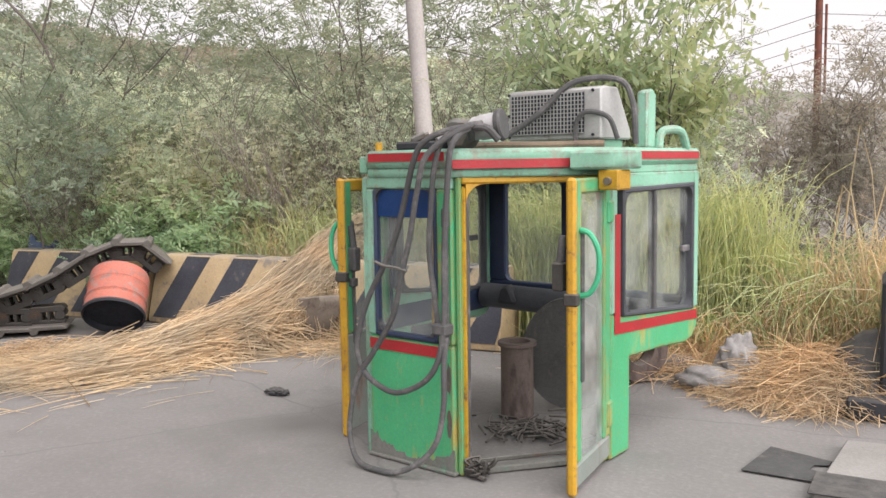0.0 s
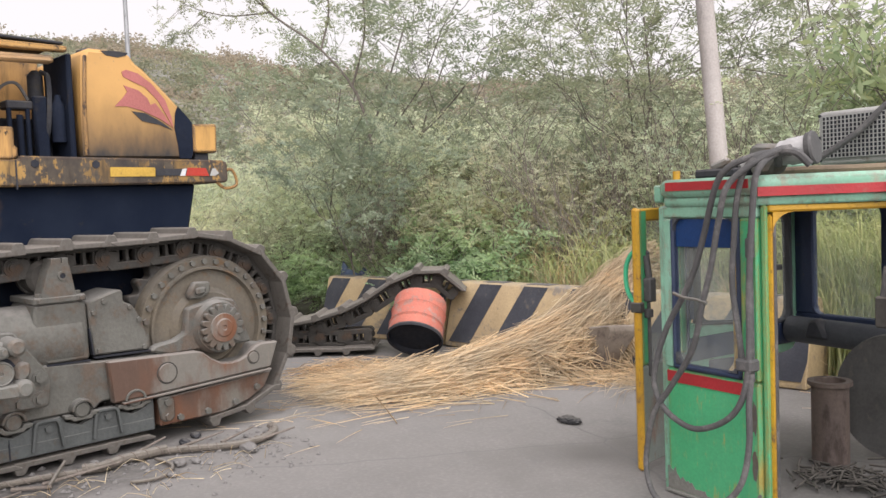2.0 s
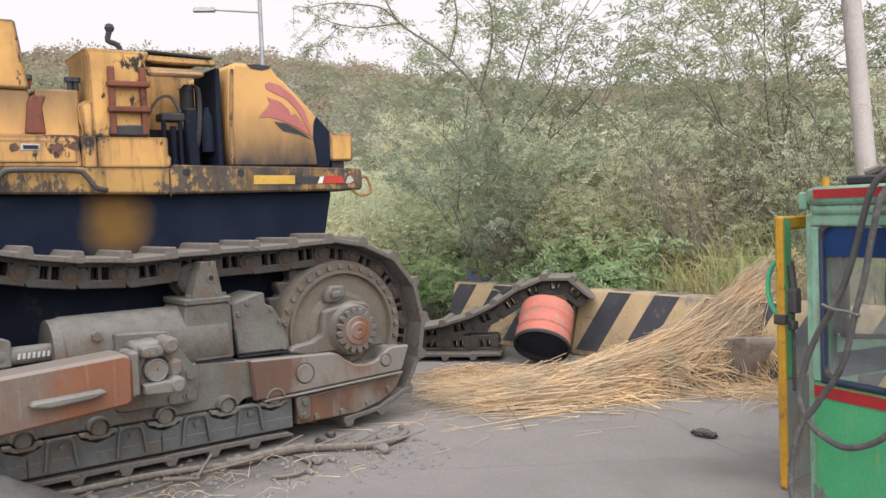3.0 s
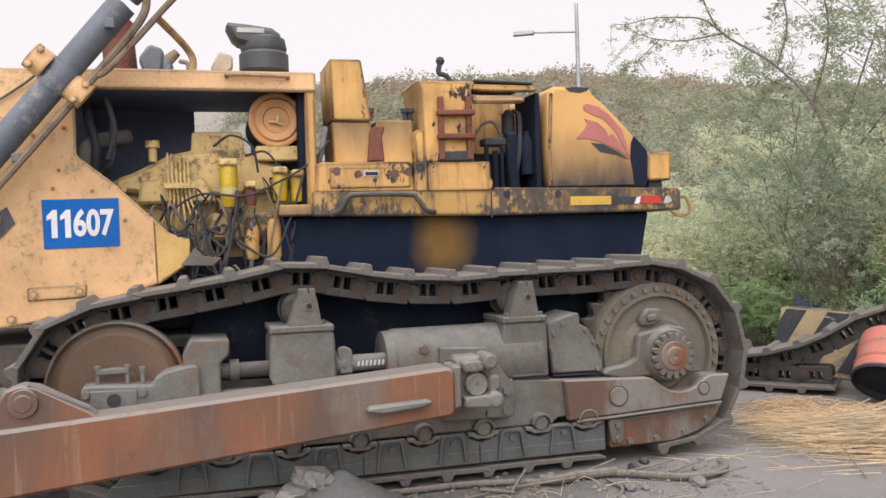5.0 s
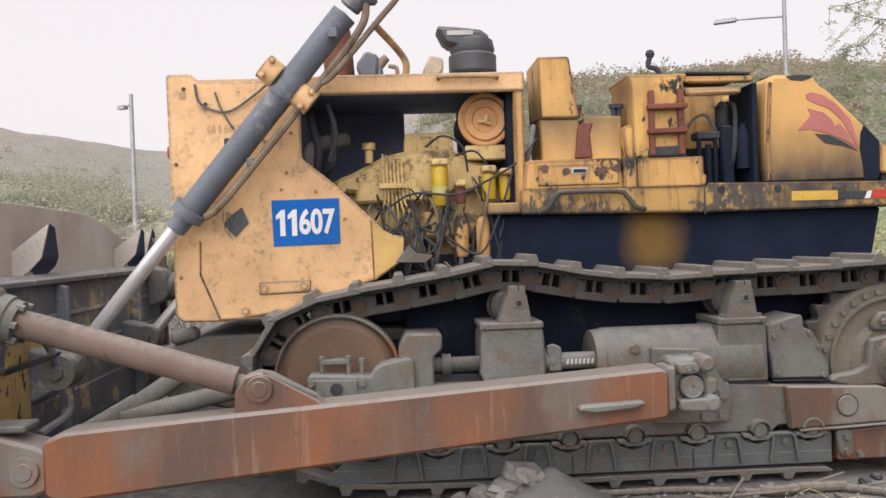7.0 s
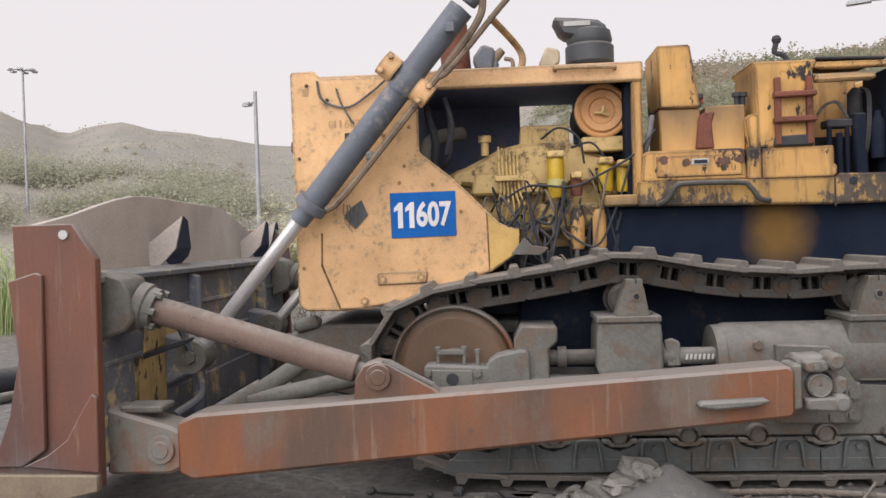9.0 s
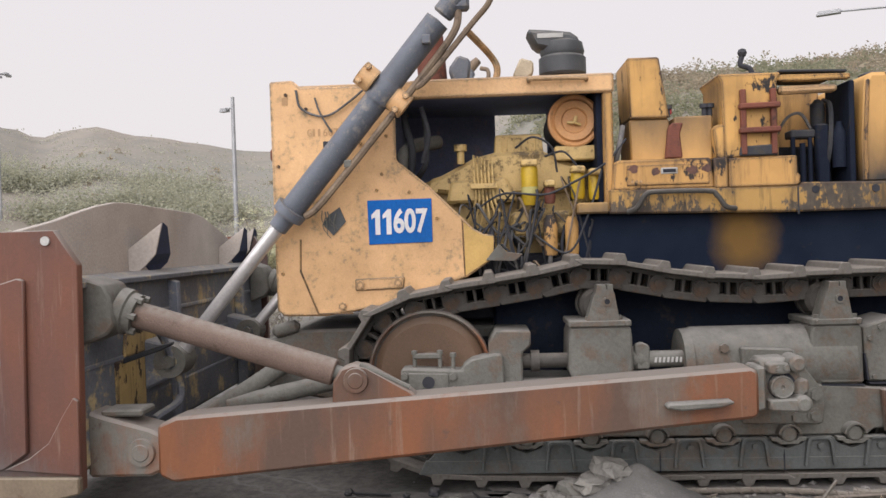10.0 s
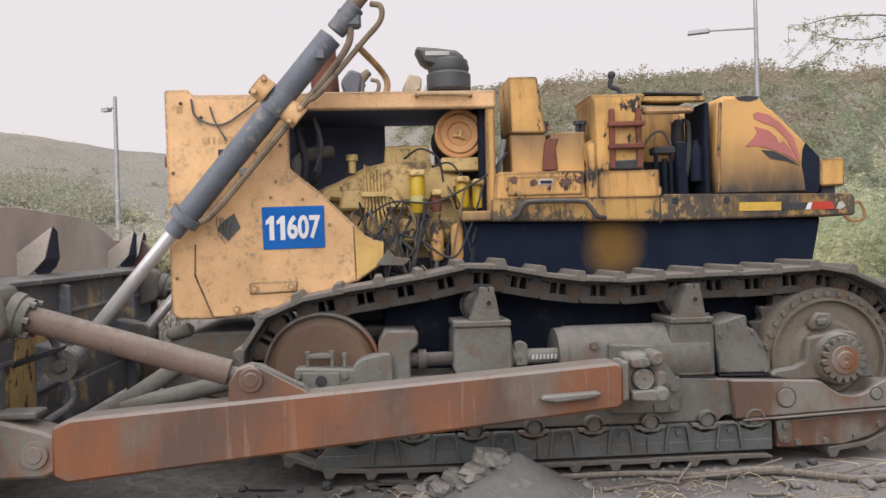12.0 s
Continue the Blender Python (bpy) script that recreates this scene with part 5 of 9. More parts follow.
def fit_to(b, x, y0, y1, z0, z1):
    lo = [min(v.co[k] for v in b.verts) for k in range(3)]
    hi = [max(v.co[k] for v in b.verts) for k in range(3)]
    for v in b.verts:
        v.co = Vector((x + v.co.x, y0 + (v.co.y - lo[1]) / (hi[1] - lo[1]) * (y1 - y0), z0 + (v.co.z - lo[2]) / (hi[2] - lo[2]) * (z1 - z0)))
    return b


XF = -6.60           # far hood side
hood = part("hood", slab([(-1.60, 2.87), (-1.60, 2.90), (0.9, 2.90), (0.9, 2.87)], XF, XH - 0.03, 0.01), YELLOW, dozer, "faded yellow engine hood, open at the side")
side_pts = [(-1.56, 1.185), (-1.61, 1.235), (-1.622, 2.932), (-1.45, 2.938), (-1.39, 2.884), (-0.69, 2.87), (-0.69, 2.32), (-0.45, 2.12), (-0.136, 1.80), (-0.06, 1.755), (0.018, 1.745), (0.012, 1.573), (-0.188, 1.442), (-0.5, 1.335), (-0.844, 1.235), (-1.252, 1.178)]
panel = part("side_panel", slab(side_pts, XH - 0.04, XH, 0.012), SCUFFED, hood, "faded yellow side panel, scratched and chipped")
part("front_post", slab([(-1.605, 1.22), (-1.618, 2.92), (-1.55, 2.92), (-1.54, 1.22)], XH - 0.14, XH - 0.042, 0.01), YELLOW, hood)
part("panel_fold", tube([(XH - 0.001, -1.419, 1.754), (XH, -1.426, 1.517), (XH, -1.3, 1.197)], 0.008, 0, 6), SOOTY, hood)
part("panel_fold", tube([(XH, -1.3, 1.197), (XH, -1.043, 1.196)], 0.007, 0, 6), SOOTY, hood)
part("panel_seam", tube([(XH + 0.001, -0.215, 1.86), (XH + 0.001, -0.205, 1.45)], 0.006, 4, 6), SOOTY, hood)
part("panel_end", slab([(-0.20, 1.455), (-0.205, 1.85), (-0.145, 1.79), (-0.06, 1.745), (0.012, 1.735), (0.006, 1.58)], XH, XH + 0.003, 0), worn("unfaded_yellow_paint", (0.62, 0.40, 0.12), (0.55, 0.35, 0.10), (0.25, 0.18, 0.08), 0.4, 4, 60, 0.5), hood, "less faded end of the side panel")
part("side_rail", slab([(-0.74, 2.765), (-0.74, 2.885), (-0.5, 2.905), (0.92, 2.905), (0.92, 2.765)], XH - 0.05, XH + 0.005, 0.012), YELLOW, hood, "chipped yellow hood rail")
part("rail_grip", tube([(XH + 0.02, 0.30, 2.86), (XH + 0.05, 0.33, 2.87), (XH + 0.05, 0.68, 2.865), (XH + 0.02, 0.72, 2.855)], 0.016, 14, 8), YELLOW, hood)
part("rear_post", slab([(0.84, 1.92), (0.84, 2.77), (0.91, 2.77), (0.91, 1.92)], XH - 0.10, XH - 0.01, 0.01), SOOTY, hood)
part("far_panel", slab([(-1.6, 1.2), (-1.64, 2.868), (0.075, 2.868), (0.075, 2.36), (0.545, 2.36), (0.545, 2.868), (0.9, 2.868), (0.9, 1.2)], XF, XF + 0.03, 0), BAY, hood)
# Added sheet covers the yellow underside, standing in for its shade.
part("hood_lining", slab([(-0.70, 2.848), (-0.70, 2.866), (0.88, 2.866), (0.88, 2.848)], XF + 0.04, XH - 0.06, 0), BAY, hood, "sheet added under the hood for its dark underside")
part("radiator", block(XF + 0.05, XH - 0.06, -1.58, -0.72, 1.2, 2.86, 0.02), BAY, hood, "dark radiator block inside the hood")
part("nose_grille", slab([(-1.615, 1.2), (-1.63, 2.868), (-1.59, 2.868), (-1.585, 1.2)], XF, XH - 0.15, 0.005), SOOTY, hood)
part("tag_plate", slab([(-1.02, 1.36), (-0.66, 1.37), (-0.65, 1.46), (-1.02, 1.45)], XH, XH + 0.016, 0.012), YELLOW, hood)
part("tag_bolts", bolts([(XH + 0.014, -0.98, 1.405), (XH + 0.014, -0.70, 1.415), (XH, -0.3, 1.40), (XH, -1.12, 1.25)], 0.03, 0.02), YELLOW, hood)
part("panel_bolts", bolts([(XH, y, z) for y, z in ((-1.35, 2.72), (-0.8, 2.22), (-0.84, 2.1), (-0.5, 1.95), (-0.6, 2.08), (-1.57, 2.3), (-1.56, 1.5), (-0.4, 1.88), (-0.95, 2.45), (-0.76, 2.5), (-1.5, 2.83))], 0.014, 0.01), SOOTY, hood)
part("wire", tube([(XH + 0.01, -1.42, 2.86), (XH + 0.02, -1.38, 2.72), (XH + 0.02, -1.2, 2.66), (XH + 0.03, -1.02, 2.76), (XH + 0.05, -0.9, 2.85)], 0.009, 20, 6), HOSE, hood)
part("wire", tube([(XH + 0.015, -1.28, 2.8), (XH + 0.02, -1.24, 2.68), (XH + 0.02, -1.16, 2.54)], 0.007, 12, 6), HOSE, hood)
part("bracket_tab", block(XH, XH + 0.06, -1.22, -1.14, 2.42, 2.47, 0.005), BLACK, hood)
board = part("number_board", slab([(-0.907, 1.70), (-0.914, 2.027), (-0.437, 2.03), (-0.437, 1.707)], XH + 0.002, XH + 0.008, 0.002), SIGNBLUE, hood, "blue board with the white number 11607")
num = fit_to(lettering("607", 0.2, 0.002, 0.009), XH + 0.011, -0.722, -0.468, 1.776, 1.962)
for y in (-0.885, -0.802):
    num = slab([(y + 0.028, 1.772), (y + 0.064, 1.772), (y + 0.064, 1.958), (y + 0.038, 1.958), (y, 1.918), (y, 1.888), (y + 0.028, 1.903)], XH + 0.009, XH + 0.013, 0, num)
part("number", num, WHITE, board, smooth=False)
STAMP = worn("stamped_brown_paint", (0.46, 0.28, 0.13), (0.42, 0.25, 0.12), (0.3, 0.2, 0.1), 0.3, 8, 60, 0.6)
for k, ch in enumerate("G11607"):
    part("stamped_character", fit_to(lettering(ch, 0.06, 0.001), XH + 0.001, -1.345 + 0.0395 * k, -1.345 + 0.0395 * k + (0.018 if ch == "1" else 0.032), 2.515, 2.57), STAMP, hood, smooth=False)
part("stamped_mark", block(XH, XH + 0.003, -1.53, -1.487, 2.755, 2.81, 0), STAMP, hood)
part("side_ear", slab([(-1.60, 2.33), (-1.655, 2.36), (-1.655, 2.44), (-1.60, 2.47)], XH - 0.2, XH - 0.1, 0.01), REDLADDER, hood)

# roof fittings
part("hood_lamp", slab([(0.22, 2.93), (0.20, 2.97), (0.26, 3.10), (0.36, 3.07), (0.36, 2.98), (0.30, 2.93)], -5.42, -5.28, 0.015), BEIGE, hood, "small beige tilted work lamp")
part("lamp_foot", block(-5.37, -5.33, 0.26, 0.30, 2.89, 2.95, 0.004), BLACK, hood)
pc = part("air_precleaner", lathe([(0, 0.0), (0, 0.12), (0.08, 0.12), (0.08, 0.17), (0.10, 0.185), (0.22, 0.185), (0.24, 0.165), (0.27, 0.175), (0.34, 0.16), (0.37, 0.10), (0.37, 0)], (-5.5, 0.60, 2.90), (0, 0, 1), 40), PRECL, hood, "dark grey plastic air precleaner on the hood")
part("intake_neck", lathe([(0, 0), (0, 0.126), (0.05, 0.126), (0.056, 0.121), (0.056, 0)], (-5.5, 0.60, 2.90), (0, 0, 1), 36), YELLOW, pc, "faded yellow intake neck")
part("spout", slab([(0.72, 3.18), (0.74, 3.25), (0.66, 3.31), (0.5, 3.33), (0.31, 3.345), (0.38, 3.20), (0.5, 3.17)], -5.62, -5.38, 0.03), PRECL, pc)
part("maker_plate", block(-5.378, -5.374, 0.40, 0.60, 3.265, 3.30, 0), PALEGREY, pc)
part("exhaust_stub", rod((-5.5, -0.42, 2.9), (-5.5, -0.45, 3.34), 0.115, segs=28, bev=0.01), REDLADDER, hood, "rusty exhaust stub")
part("valve_box", slab([(-0.26, 2.93), (-0.30, 3.05), (-0.22, 3.16), (-0.12, 3.12), (-0.14, 2.93)], -5.52, -5.36, 0.02), GREYCYL, hood)

# engine
eng = part("engine", slab([(-0.62, 1.45), (-0.62, 2.06), (-0.5, 2.18), (-0.30, 2.25), (-0.10, 2.36), (0.30, 2.36), (0.46, 2.30), (0.78, 2.25), (0.79, 1.45)], -6.4, -5.42, 0.03), ENGINE, dozer, "yellow diesel engine with filters, pipes and hoses")
part("rocker_box", slab([(0.04, 2.37), (0.05, 2.515), (0.065, 2.527), (0.40, 2.527), (0.412, 2.515), (0.425, 2.37)], -5.9, -5.4, 0.012), ENGINE, eng)
for y in (0.10, 0.135, 0.19, 0.245, 0.30, 0.355):
    part("box_rib", block(-5.402, -5.393, y, y + 0.012, 2.39, 2.50, 0.003), ENGINE, eng)
part("manifold", slab([(-0.50, 2.10), (-0.475, 2.19), (-0.37, 2.22), (-0.11, 2.35), (0.04, 2.385), (0.41, 2.388), (0.555, 2.309), (0.74, 2.25), (0.74, 2.09), (0.36, 2.05), (-0.2, 2.06)], -5.44, -5.32, 0.03), ENGINE, eng)
part("side_cover", slab([(-0.34, 2.00), (-0.30, 2.17), (0.12, 2.19), (0.22, 2.0)], -5.34, -5.27, 0.02), ENGINE, eng)
part("pump", block(-5.42, -5.2, 0.15, 0.62, 1.72, 1.92, 0.03), ENGINE, eng)
part("sump", block(-6.4, -5.3, -0.5, 0.8, 1.2, 1.5, 0.04), BLACK, eng)
part("bulkhead", block(XF + 0.1, XH - 0.1, 0.80, 0.86, 1.5, 2.86, 0.01), HULLBLACK, hood)
flt = part("air_filter", lathe([(0, 0), (0, 0.185), (0.02, 0.20), (0.04, 0.205), (0.07, 0.20), (0.075, 0.185), (0.065, 0.165), (0.085, 0.15), (0.075, 0.10), (0.055, 0.09), (0.06, 0.02), (0.09, 0.015), (0.09, 0)], (-5.33, 0.655, 2.60), (1, 0, 0), 48), ORANGE, eng, "round pale orange air filter lid")
part("filter_clip", tube([(-5.25, 0.60, 2.585), (-5.235, 0.655, 2.585), (-5.235, 0.665, 2.63), (-5.235, 0.655, 2.585), (-5.25, 0.70, 2.565)], 0.012, 14, 6), ENGINE, flt)
part("filter_body", rod((-5.9, 0.655, 2.60), (-5.33, 0.655, 2.60), 0.19, segs=36), BLACK, flt)
part("filter_bracket", slab([(0.5, 2.30), (0.5, 2.41), (0.82, 2.41), (0.82, 2.30)], -5.5, -5.26, 0.01), ENGINE, eng)
for y0, y1, z0, z1, m in ((0.232, 0.358, 1.96, 2.25, FILTERY), (0.602, 0.706, 1.995, 2.19, FILTERY), (0.732, 0.823, 1.988, 2.168, FILTERY), (0.403, 0.485, 1.968, 2.092, REDLADDER)):
    c, r = (y0 + y1) / 2, (y1 - y0) / 2
    e = part("spin_on_filter", lathe([(0, 0), (0, r * 0.85), (0.02, r), (z1 - z0 - 0.02, r), (z1 - z0, r * 0.9), (z1 - z0, 0)], (-5.14, c, z0), (0, 0, 1), 24), m, eng, "yellow spin-on filter" if m is FILTERY else "dull red spin-on filter")
    part("filter_head", block(-5.22, -5.06, c - r, c + r, z1, z1 + 0.05, 0.012), ENGINE, e)
    part("filter_band", lathe([(0, r + 0.001), (0.05, r + 0.001)], (-5.14, c, z0 + 0.3 * (z1 - z0)), (0, 0, 1), 20), worn("label_pale", (0.55, 0.5, 0.2), (0.5, 0.45, 0.15), (0.1, 0.1, 0.1), 0.3, 20, 60) if m is FILTERY and y0 < 0.3 else m, e)
for y0, z0, z1 in ((0.44, 1.58, 1.885), (0.60, 1.58, 1.87)):
    part("accumulator", lathe([(0, 0), (0, 0.045), (0.03, 0.052), (z1 - z0 - 0.05, 0.052), (z1 - z0, 0.03), (z1 - z0, 0)], (-5.12, y0, z0), (0, 0, 1), 22), SOOTY, eng)
for k in range(6):
    y = -0.12 + 0.028 * k
    part("injector_pipe", tube([(-5.26, y, 2.36 - 0.01 * k), (-5.22, y, 2.2), (-5.22, y + 0.01, 2.02), (-5.2, y - 0.04 + 0.02 * k, 1.88), (-5.24, y + 0.03 * k - 0.1, 1.74)], 0.009, 14, 6), ENGINE, eng)
part("pipe_clamp", block(-5.24, -5.18, -0.15, 0.06, 2.10, 2.14, 0.004), ENGINE, eng)
rnd = random.Random(11)
for k in range(30):
    y, z = rnd.uniform(-0.2, 0.7), rnd.uniform(1.75, 2.1)
    y2, z2 = y + rnd.uniform(-0.35, 0.35), rnd.uniform(1.45, 1.9)
    x = -5.12 + rnd.uniform(-0.06, 0.06)
    part("engine_hose", tube([(-5.3, y, z), (x, y + rnd.uniform(-0.1, 0.1), z + 0.06), (x, (y + y2) / 2, min(z, z2) - rnd.uniform(-0.05, 0.12)), (x - 0.02, y2, z2), (-5.3, y2 + 0.03, z2 - 0.1)], rnd.choice((0.006, 0.008, 0.011)), 20, 6), rnd.choice((BLACK, BLACK, BLACK, HOSEBROWN, HOSE)), eng)
for p in ([(-5.2, 0.42, 2.33), (-5.1, 0.55, 2.35), (-5.1, 0.64, 2.25), (-5.12, 0.66, 2.2)], [(-5.15, -0.1, 1.95), (-5.05, 0.1, 2.05), (-5.0, 0.4, 2.03), (-5.02, 0.62, 2.12), (-5.02, 0.85, 2.25), (-5.02, 1.0, 2.42)],
          [(-5.2, 0.2, 2.4), (-5.05, 0.32, 2.46), (-5.05, 0.46, 2.38), (-5.1, 0.5, 2.2)], [(-5.12, 0.3, 1.75), (-5.0, 0.55, 1.6), (-5.0, 0.7, 1.85), (-5.02, 0.82, 2.2)]):
    part("engine_hose", tube(p, 0.0085, 20, 8), BLACK, eng)
for p, r in (([(-5.4, -0.66, 2.75), (-5.2, -0.63, 2.6), (-5.15, -0.58, 2.4), (-5.2, -0.6, 2.2)], 0.028), ([(-5.35, -0.5, 2.7), (-5.15, -0.47, 2.5), (-5.12, -0.48, 2.3), (-5.25, -0.55, 2.2)], 0.022), ([(-5.12, -0.5, 2.72), (-5.08, -0.45, 2.5), (-5.1, -0.5, 2.3)], 0.018)):
    part("coolant_hose", tube(p, r, 20, 10), BLACK, eng)
part("elbow_pipe", tube([(-5.5, -0.4, 2.5), (-5.3, -0.58, 2.45), (-5.2, -0.66, 2.35), (-5.25, -0.66, 2.2)], 0.055, 16, 14), DUSTY, eng)
part("bolt_row", bolts([(-5.31, y, 2.105) for y in (-0.42, -0.3, -0.16, 0.0, 0.14, 0.28, 0.42)], 0.02, 0.025), ENGINE, eng)
part("valve", lathe([(0, 0.03), (0.1, 0.03), (0.1, 0.05), (0.15, 0.05), (0.15, 0)], (-5.3, -0.22, 2.3), (0, 0, 1), 14), ENGINE, eng)
part("torn_sheet", slab([(-0.05, 1.56), (0.05, 1.68), (0.10, 1.62), (0.22, 1.60), (0.16, 1.55)], -4.98, -4.93, 0.003), DUSTY, dozer)
for k in range(9):
    y = rnd.uniform(-0.1, 0.85)
    part("lower_pipe", tube([(-5.15, y, 1.8), (-5.1, y + rnd.uniform(-0.05, 0.05), 1.65), (-5.12, y + rnd.uniform(-0.1, 0.1), 1.45)], rnd.choice((0.012, 0.018)), 10, 8), rnd.choice((BLACK, HOSE, DARKGAP)), eng)
# Dark filler block, added as the shade below the engine.
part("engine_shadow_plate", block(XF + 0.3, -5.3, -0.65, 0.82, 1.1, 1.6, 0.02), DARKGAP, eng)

# deck, fenders and tank
XD = -4.97
deck = part("deck", slab([(0.86, 1.875), (2.22, 1.848), (3.80, 1.855), (3.83, 1.87), (3.83, 2.01), (3.79, 2.035), (2.235, 2.06), (2.235, 2.035), (0.86, 2.05)], 2 * XC - XD, XD, 0.012), DECKPAINT, dozer, "scorched yellow deck plating over the tracks")
part("deck_lip", slab([(0.63, 1.88), (0.63, 1.96), (0.86, 1.96), (0.86, 1.88)], XD - 0.25, XD, 0.012), DECKBURN, deck)
part("deck_seam", block(XD, XD + 0.006, 2.205, 2.215, 1.83, 2.03, 0), BLACK, deck)
part("fender_box", slab([(0.88, 2.035), (0.90, 2.245), (0.94, 2.26), (1.60, 2.26), (1.62, 2.035)], XD - 0.6, XD - 0.004, 0.015), SOOTY, deck, "yellow fender box with soot marks")
part("fender_plate", slab([(0.99, 2.07), (0.99, 2.22), (1.585, 2.22), (1.585, 2.07)], XD - 0.01, XD + 0.008, 0.006), SOOTY, deck)
part("plate_slot", block(XD + 0.004, XD + 0.014, 1.235, 1.355, 2.15, 2.195, 0.004), PALEGREY, deck)
part("slot_gap", block(XD + 0.012, XD + 0.016, 1.25, 1.34, 2.16, 2.185, 0.0), DARKGAP, deck)
part("plate_buttons", bolts([(XD + 0.006, y, 2.10) for y in (1.03, 1.06, 1.09)], 0.012, 0.008), YELLOW, deck)
CHIPBROWN = worn("dark_brown_bare_patch", (0.15, 0.075, 0.055), (0.11, 0.06, 0.048), (0.07, 0.05, 0.045), 0.4, 12, 60, 0.8)
for y, z, r in ((1.04, 2.19, 0.05), (1.20, 2.17, 0.045), (1.46, 2.17, 0.055), (1.56, 2.18, 0.05)):
    pts = [(y + r * (0.7 + 0.5 * noise.noise(Vector((k * 1.7, y * 9, 1)))) * math.cos(k * 0.5236), z + 0.85 * r * (0.7 + 0.5 * noise.noise(Vector((k * 1.3, y * 5, 5)))) * math.sin(k * 0.5236)) for k in range(12)]
    part("paint_chip", slab(pts, XD + 0.007, XD + 0.010, 0), CHIPBROWN, deck)
part("fender_step", slab([(1.62, 2.035), (1.62, 2.255), (1.72, 2.26), (1.72, 2.035)], XD - 0.6, XD - 0.002, 0.01), SOOTY, deck)
part("low_band", slab([(1.725, 2.035), (1.725, 2.25), (2.21, 2.255), (2.21, 2.12), (2.23, 2.12), (2.23, 2.06), (2.2, 2.035)], XD - 0.5, XD + 0.004, 0.012), SOOTY, deck, "sooty yellow panel")
part("deck_rail", tube([(XD + 0.01, 0.99, 1.88), (XD + 0.05, 1.05, 1.91), (XD + 0.06, 1.11, 2.0), (XD + 0.06, 1.2, 2.02), (XD + 0.06, 1.55, 2.015), (XD + 0.06, 1.62, 1.98), (XD + 0.06, 1.68, 1.90), (XD + 0.02, 1.76, 1.885)], 0.019, 40, 10), TRACKST, deck, "dark bent steel grab rail")
part("deck_holes", bolts([(XD, 2.335, 2.005), (XD, 2.757, 2.0)], 0.03, 0.006), DARKGAP, deck)
TAPEYELLOW = worn("dull_yellow_tape", (0.60, 0.38, 0.06), (0.52, 0.33, 0.05), (0.2, 0.13, 0.05), 0.4, 9, 60, 0.5)
part("tail_strip", slab([(2.857, 1.911), (2.859, 1.98), (3.206, 1.977), (3.204, 1.909)], XD, XD + 0.006, 0), TAPEYELLOW, deck)
part("reflector", slab([(3.455, 1.912), (3.472, 1.974), (3.63, 1.971), (3.655, 1.909)], XD, XD + 0.008, 0), worn("red_reflector", (0.55, 0.05, 0.03), (0.5, 0.05, 0.03), (0.4, 0.1, 0.08), 0.2, 8, 60, 0.3), deck, "red reflective tape")
part("reflector", slab([(3.215, 1.915), (3.215, 1.965), (3.47, 1.968), (3.45, 1.912)], XD, XD + 0.006, 0), BLACK, deck)
part("reflector", slab([(3.405, 1.912), (3.43, 1.965), (3.465, 1.968), (3.448, 1.912)], XD + 0.006, XD + 0.009, 0), WHITE, deck)
part("reflector", slab([(3.665, 1.91), (3.69, 1.968), (3.715, 1.968), (3.745, 1.93), (3.71, 1.91)], XD, XD + 0.006, 0), PALEGREY, deck)
part("tail_hook", tube([(XD - 0.02, 3.79, 1.95), (XD - 0.02, 3.88, 1.955), (XD - 0.02, 3.915, 1.84), (XD - 0.02, 3.81, 1.81), (XD - 0.02, 3.735, 1.86)], 0.013, 20, 8), STATION, deck)
part("belly_tank", slab([(0.63, 1.40), (0.63, 1.88), (3.605, 1.856), (3.525, 1.47), (3.38, 1.40)], 2 * XC - XD + 0.12, XD - 0.12, 0.02), scorched("scorched_belly_sheet"), dozer, "near-black side under the deck with a patch of yellow")
# control station
cs = part("control_station", slab([(1.70, 2.25), (1.69, 2.80), (1.66, 2.86), (2.12, 2.86), (2.09, 2.80), (2.09, 2.25)], XD - 0.55, XD - 0.02, 0.012), STATION, dozer, "yellow control column with an oxide red step ladder")
part("ladder_rail", slab([(1.815, 2.27), (1.815, 2.74), (1.855, 2.74), (1.855, 2.27)], XD - 0.02, XD + 0.02, 0.006), REDLADDER, cs)
part("ladder_rail", slab([(2.03, 2.27), (2.03, 2.74), (2.07, 2.74), (2.07, 2.27)], XD - 0.02, XD + 0.02, 0.006), REDLADDER, cs)
for z in (2.595, 2.42):
    part("ladder_rung", slab([(1.80, z), (1.80, z + 0.04), (2.09, z + 0.045), (2.09, z + 0.005)], XD - 0.01, XD + 0.05, 0.008), REDLADDER, cs)
part("ladder_foot", slab([(1.80, 2.26), (1.81, 2.33), (2.06, 2.34), (2.08, 2.26)], XD - 0.02, XD + 0.012, 0.01), BLACK, cs)
part("station_post", slab([(1.645, 2.25), (1.625, 2.47), (1.66, 2.50), (1.712, 2.49), (1.705, 2.25)], XD - 0.12, XD - 0.02, 0.01), STATION, cs)
part("lever", tube([(XD - 0.2, 1.98, 2.86), (XD - 0.2, 1.95, 2.93), (XD - 0.2, 1.885, 2.955), (XD - 0.2, 1.90, 3.03)], 0.02, 10, 8), BLACK, cs)
part("lever_knob", lathe([(0, 0), (0.01, 0.025), (0.035, 0.035), (0.06, 0.025), (0.07, 0)], (XD - 0.2, 1.90, 3.01), (0, 0, 1), 14), BLACK, cs)
part("lever_base", slab([(1.84, 2.86), (1.86, 2.885), (2.02, 2.885), (2.05, 2.86)], XD - 0.28, XD - 0.12, 0.015), BLACK, cs)
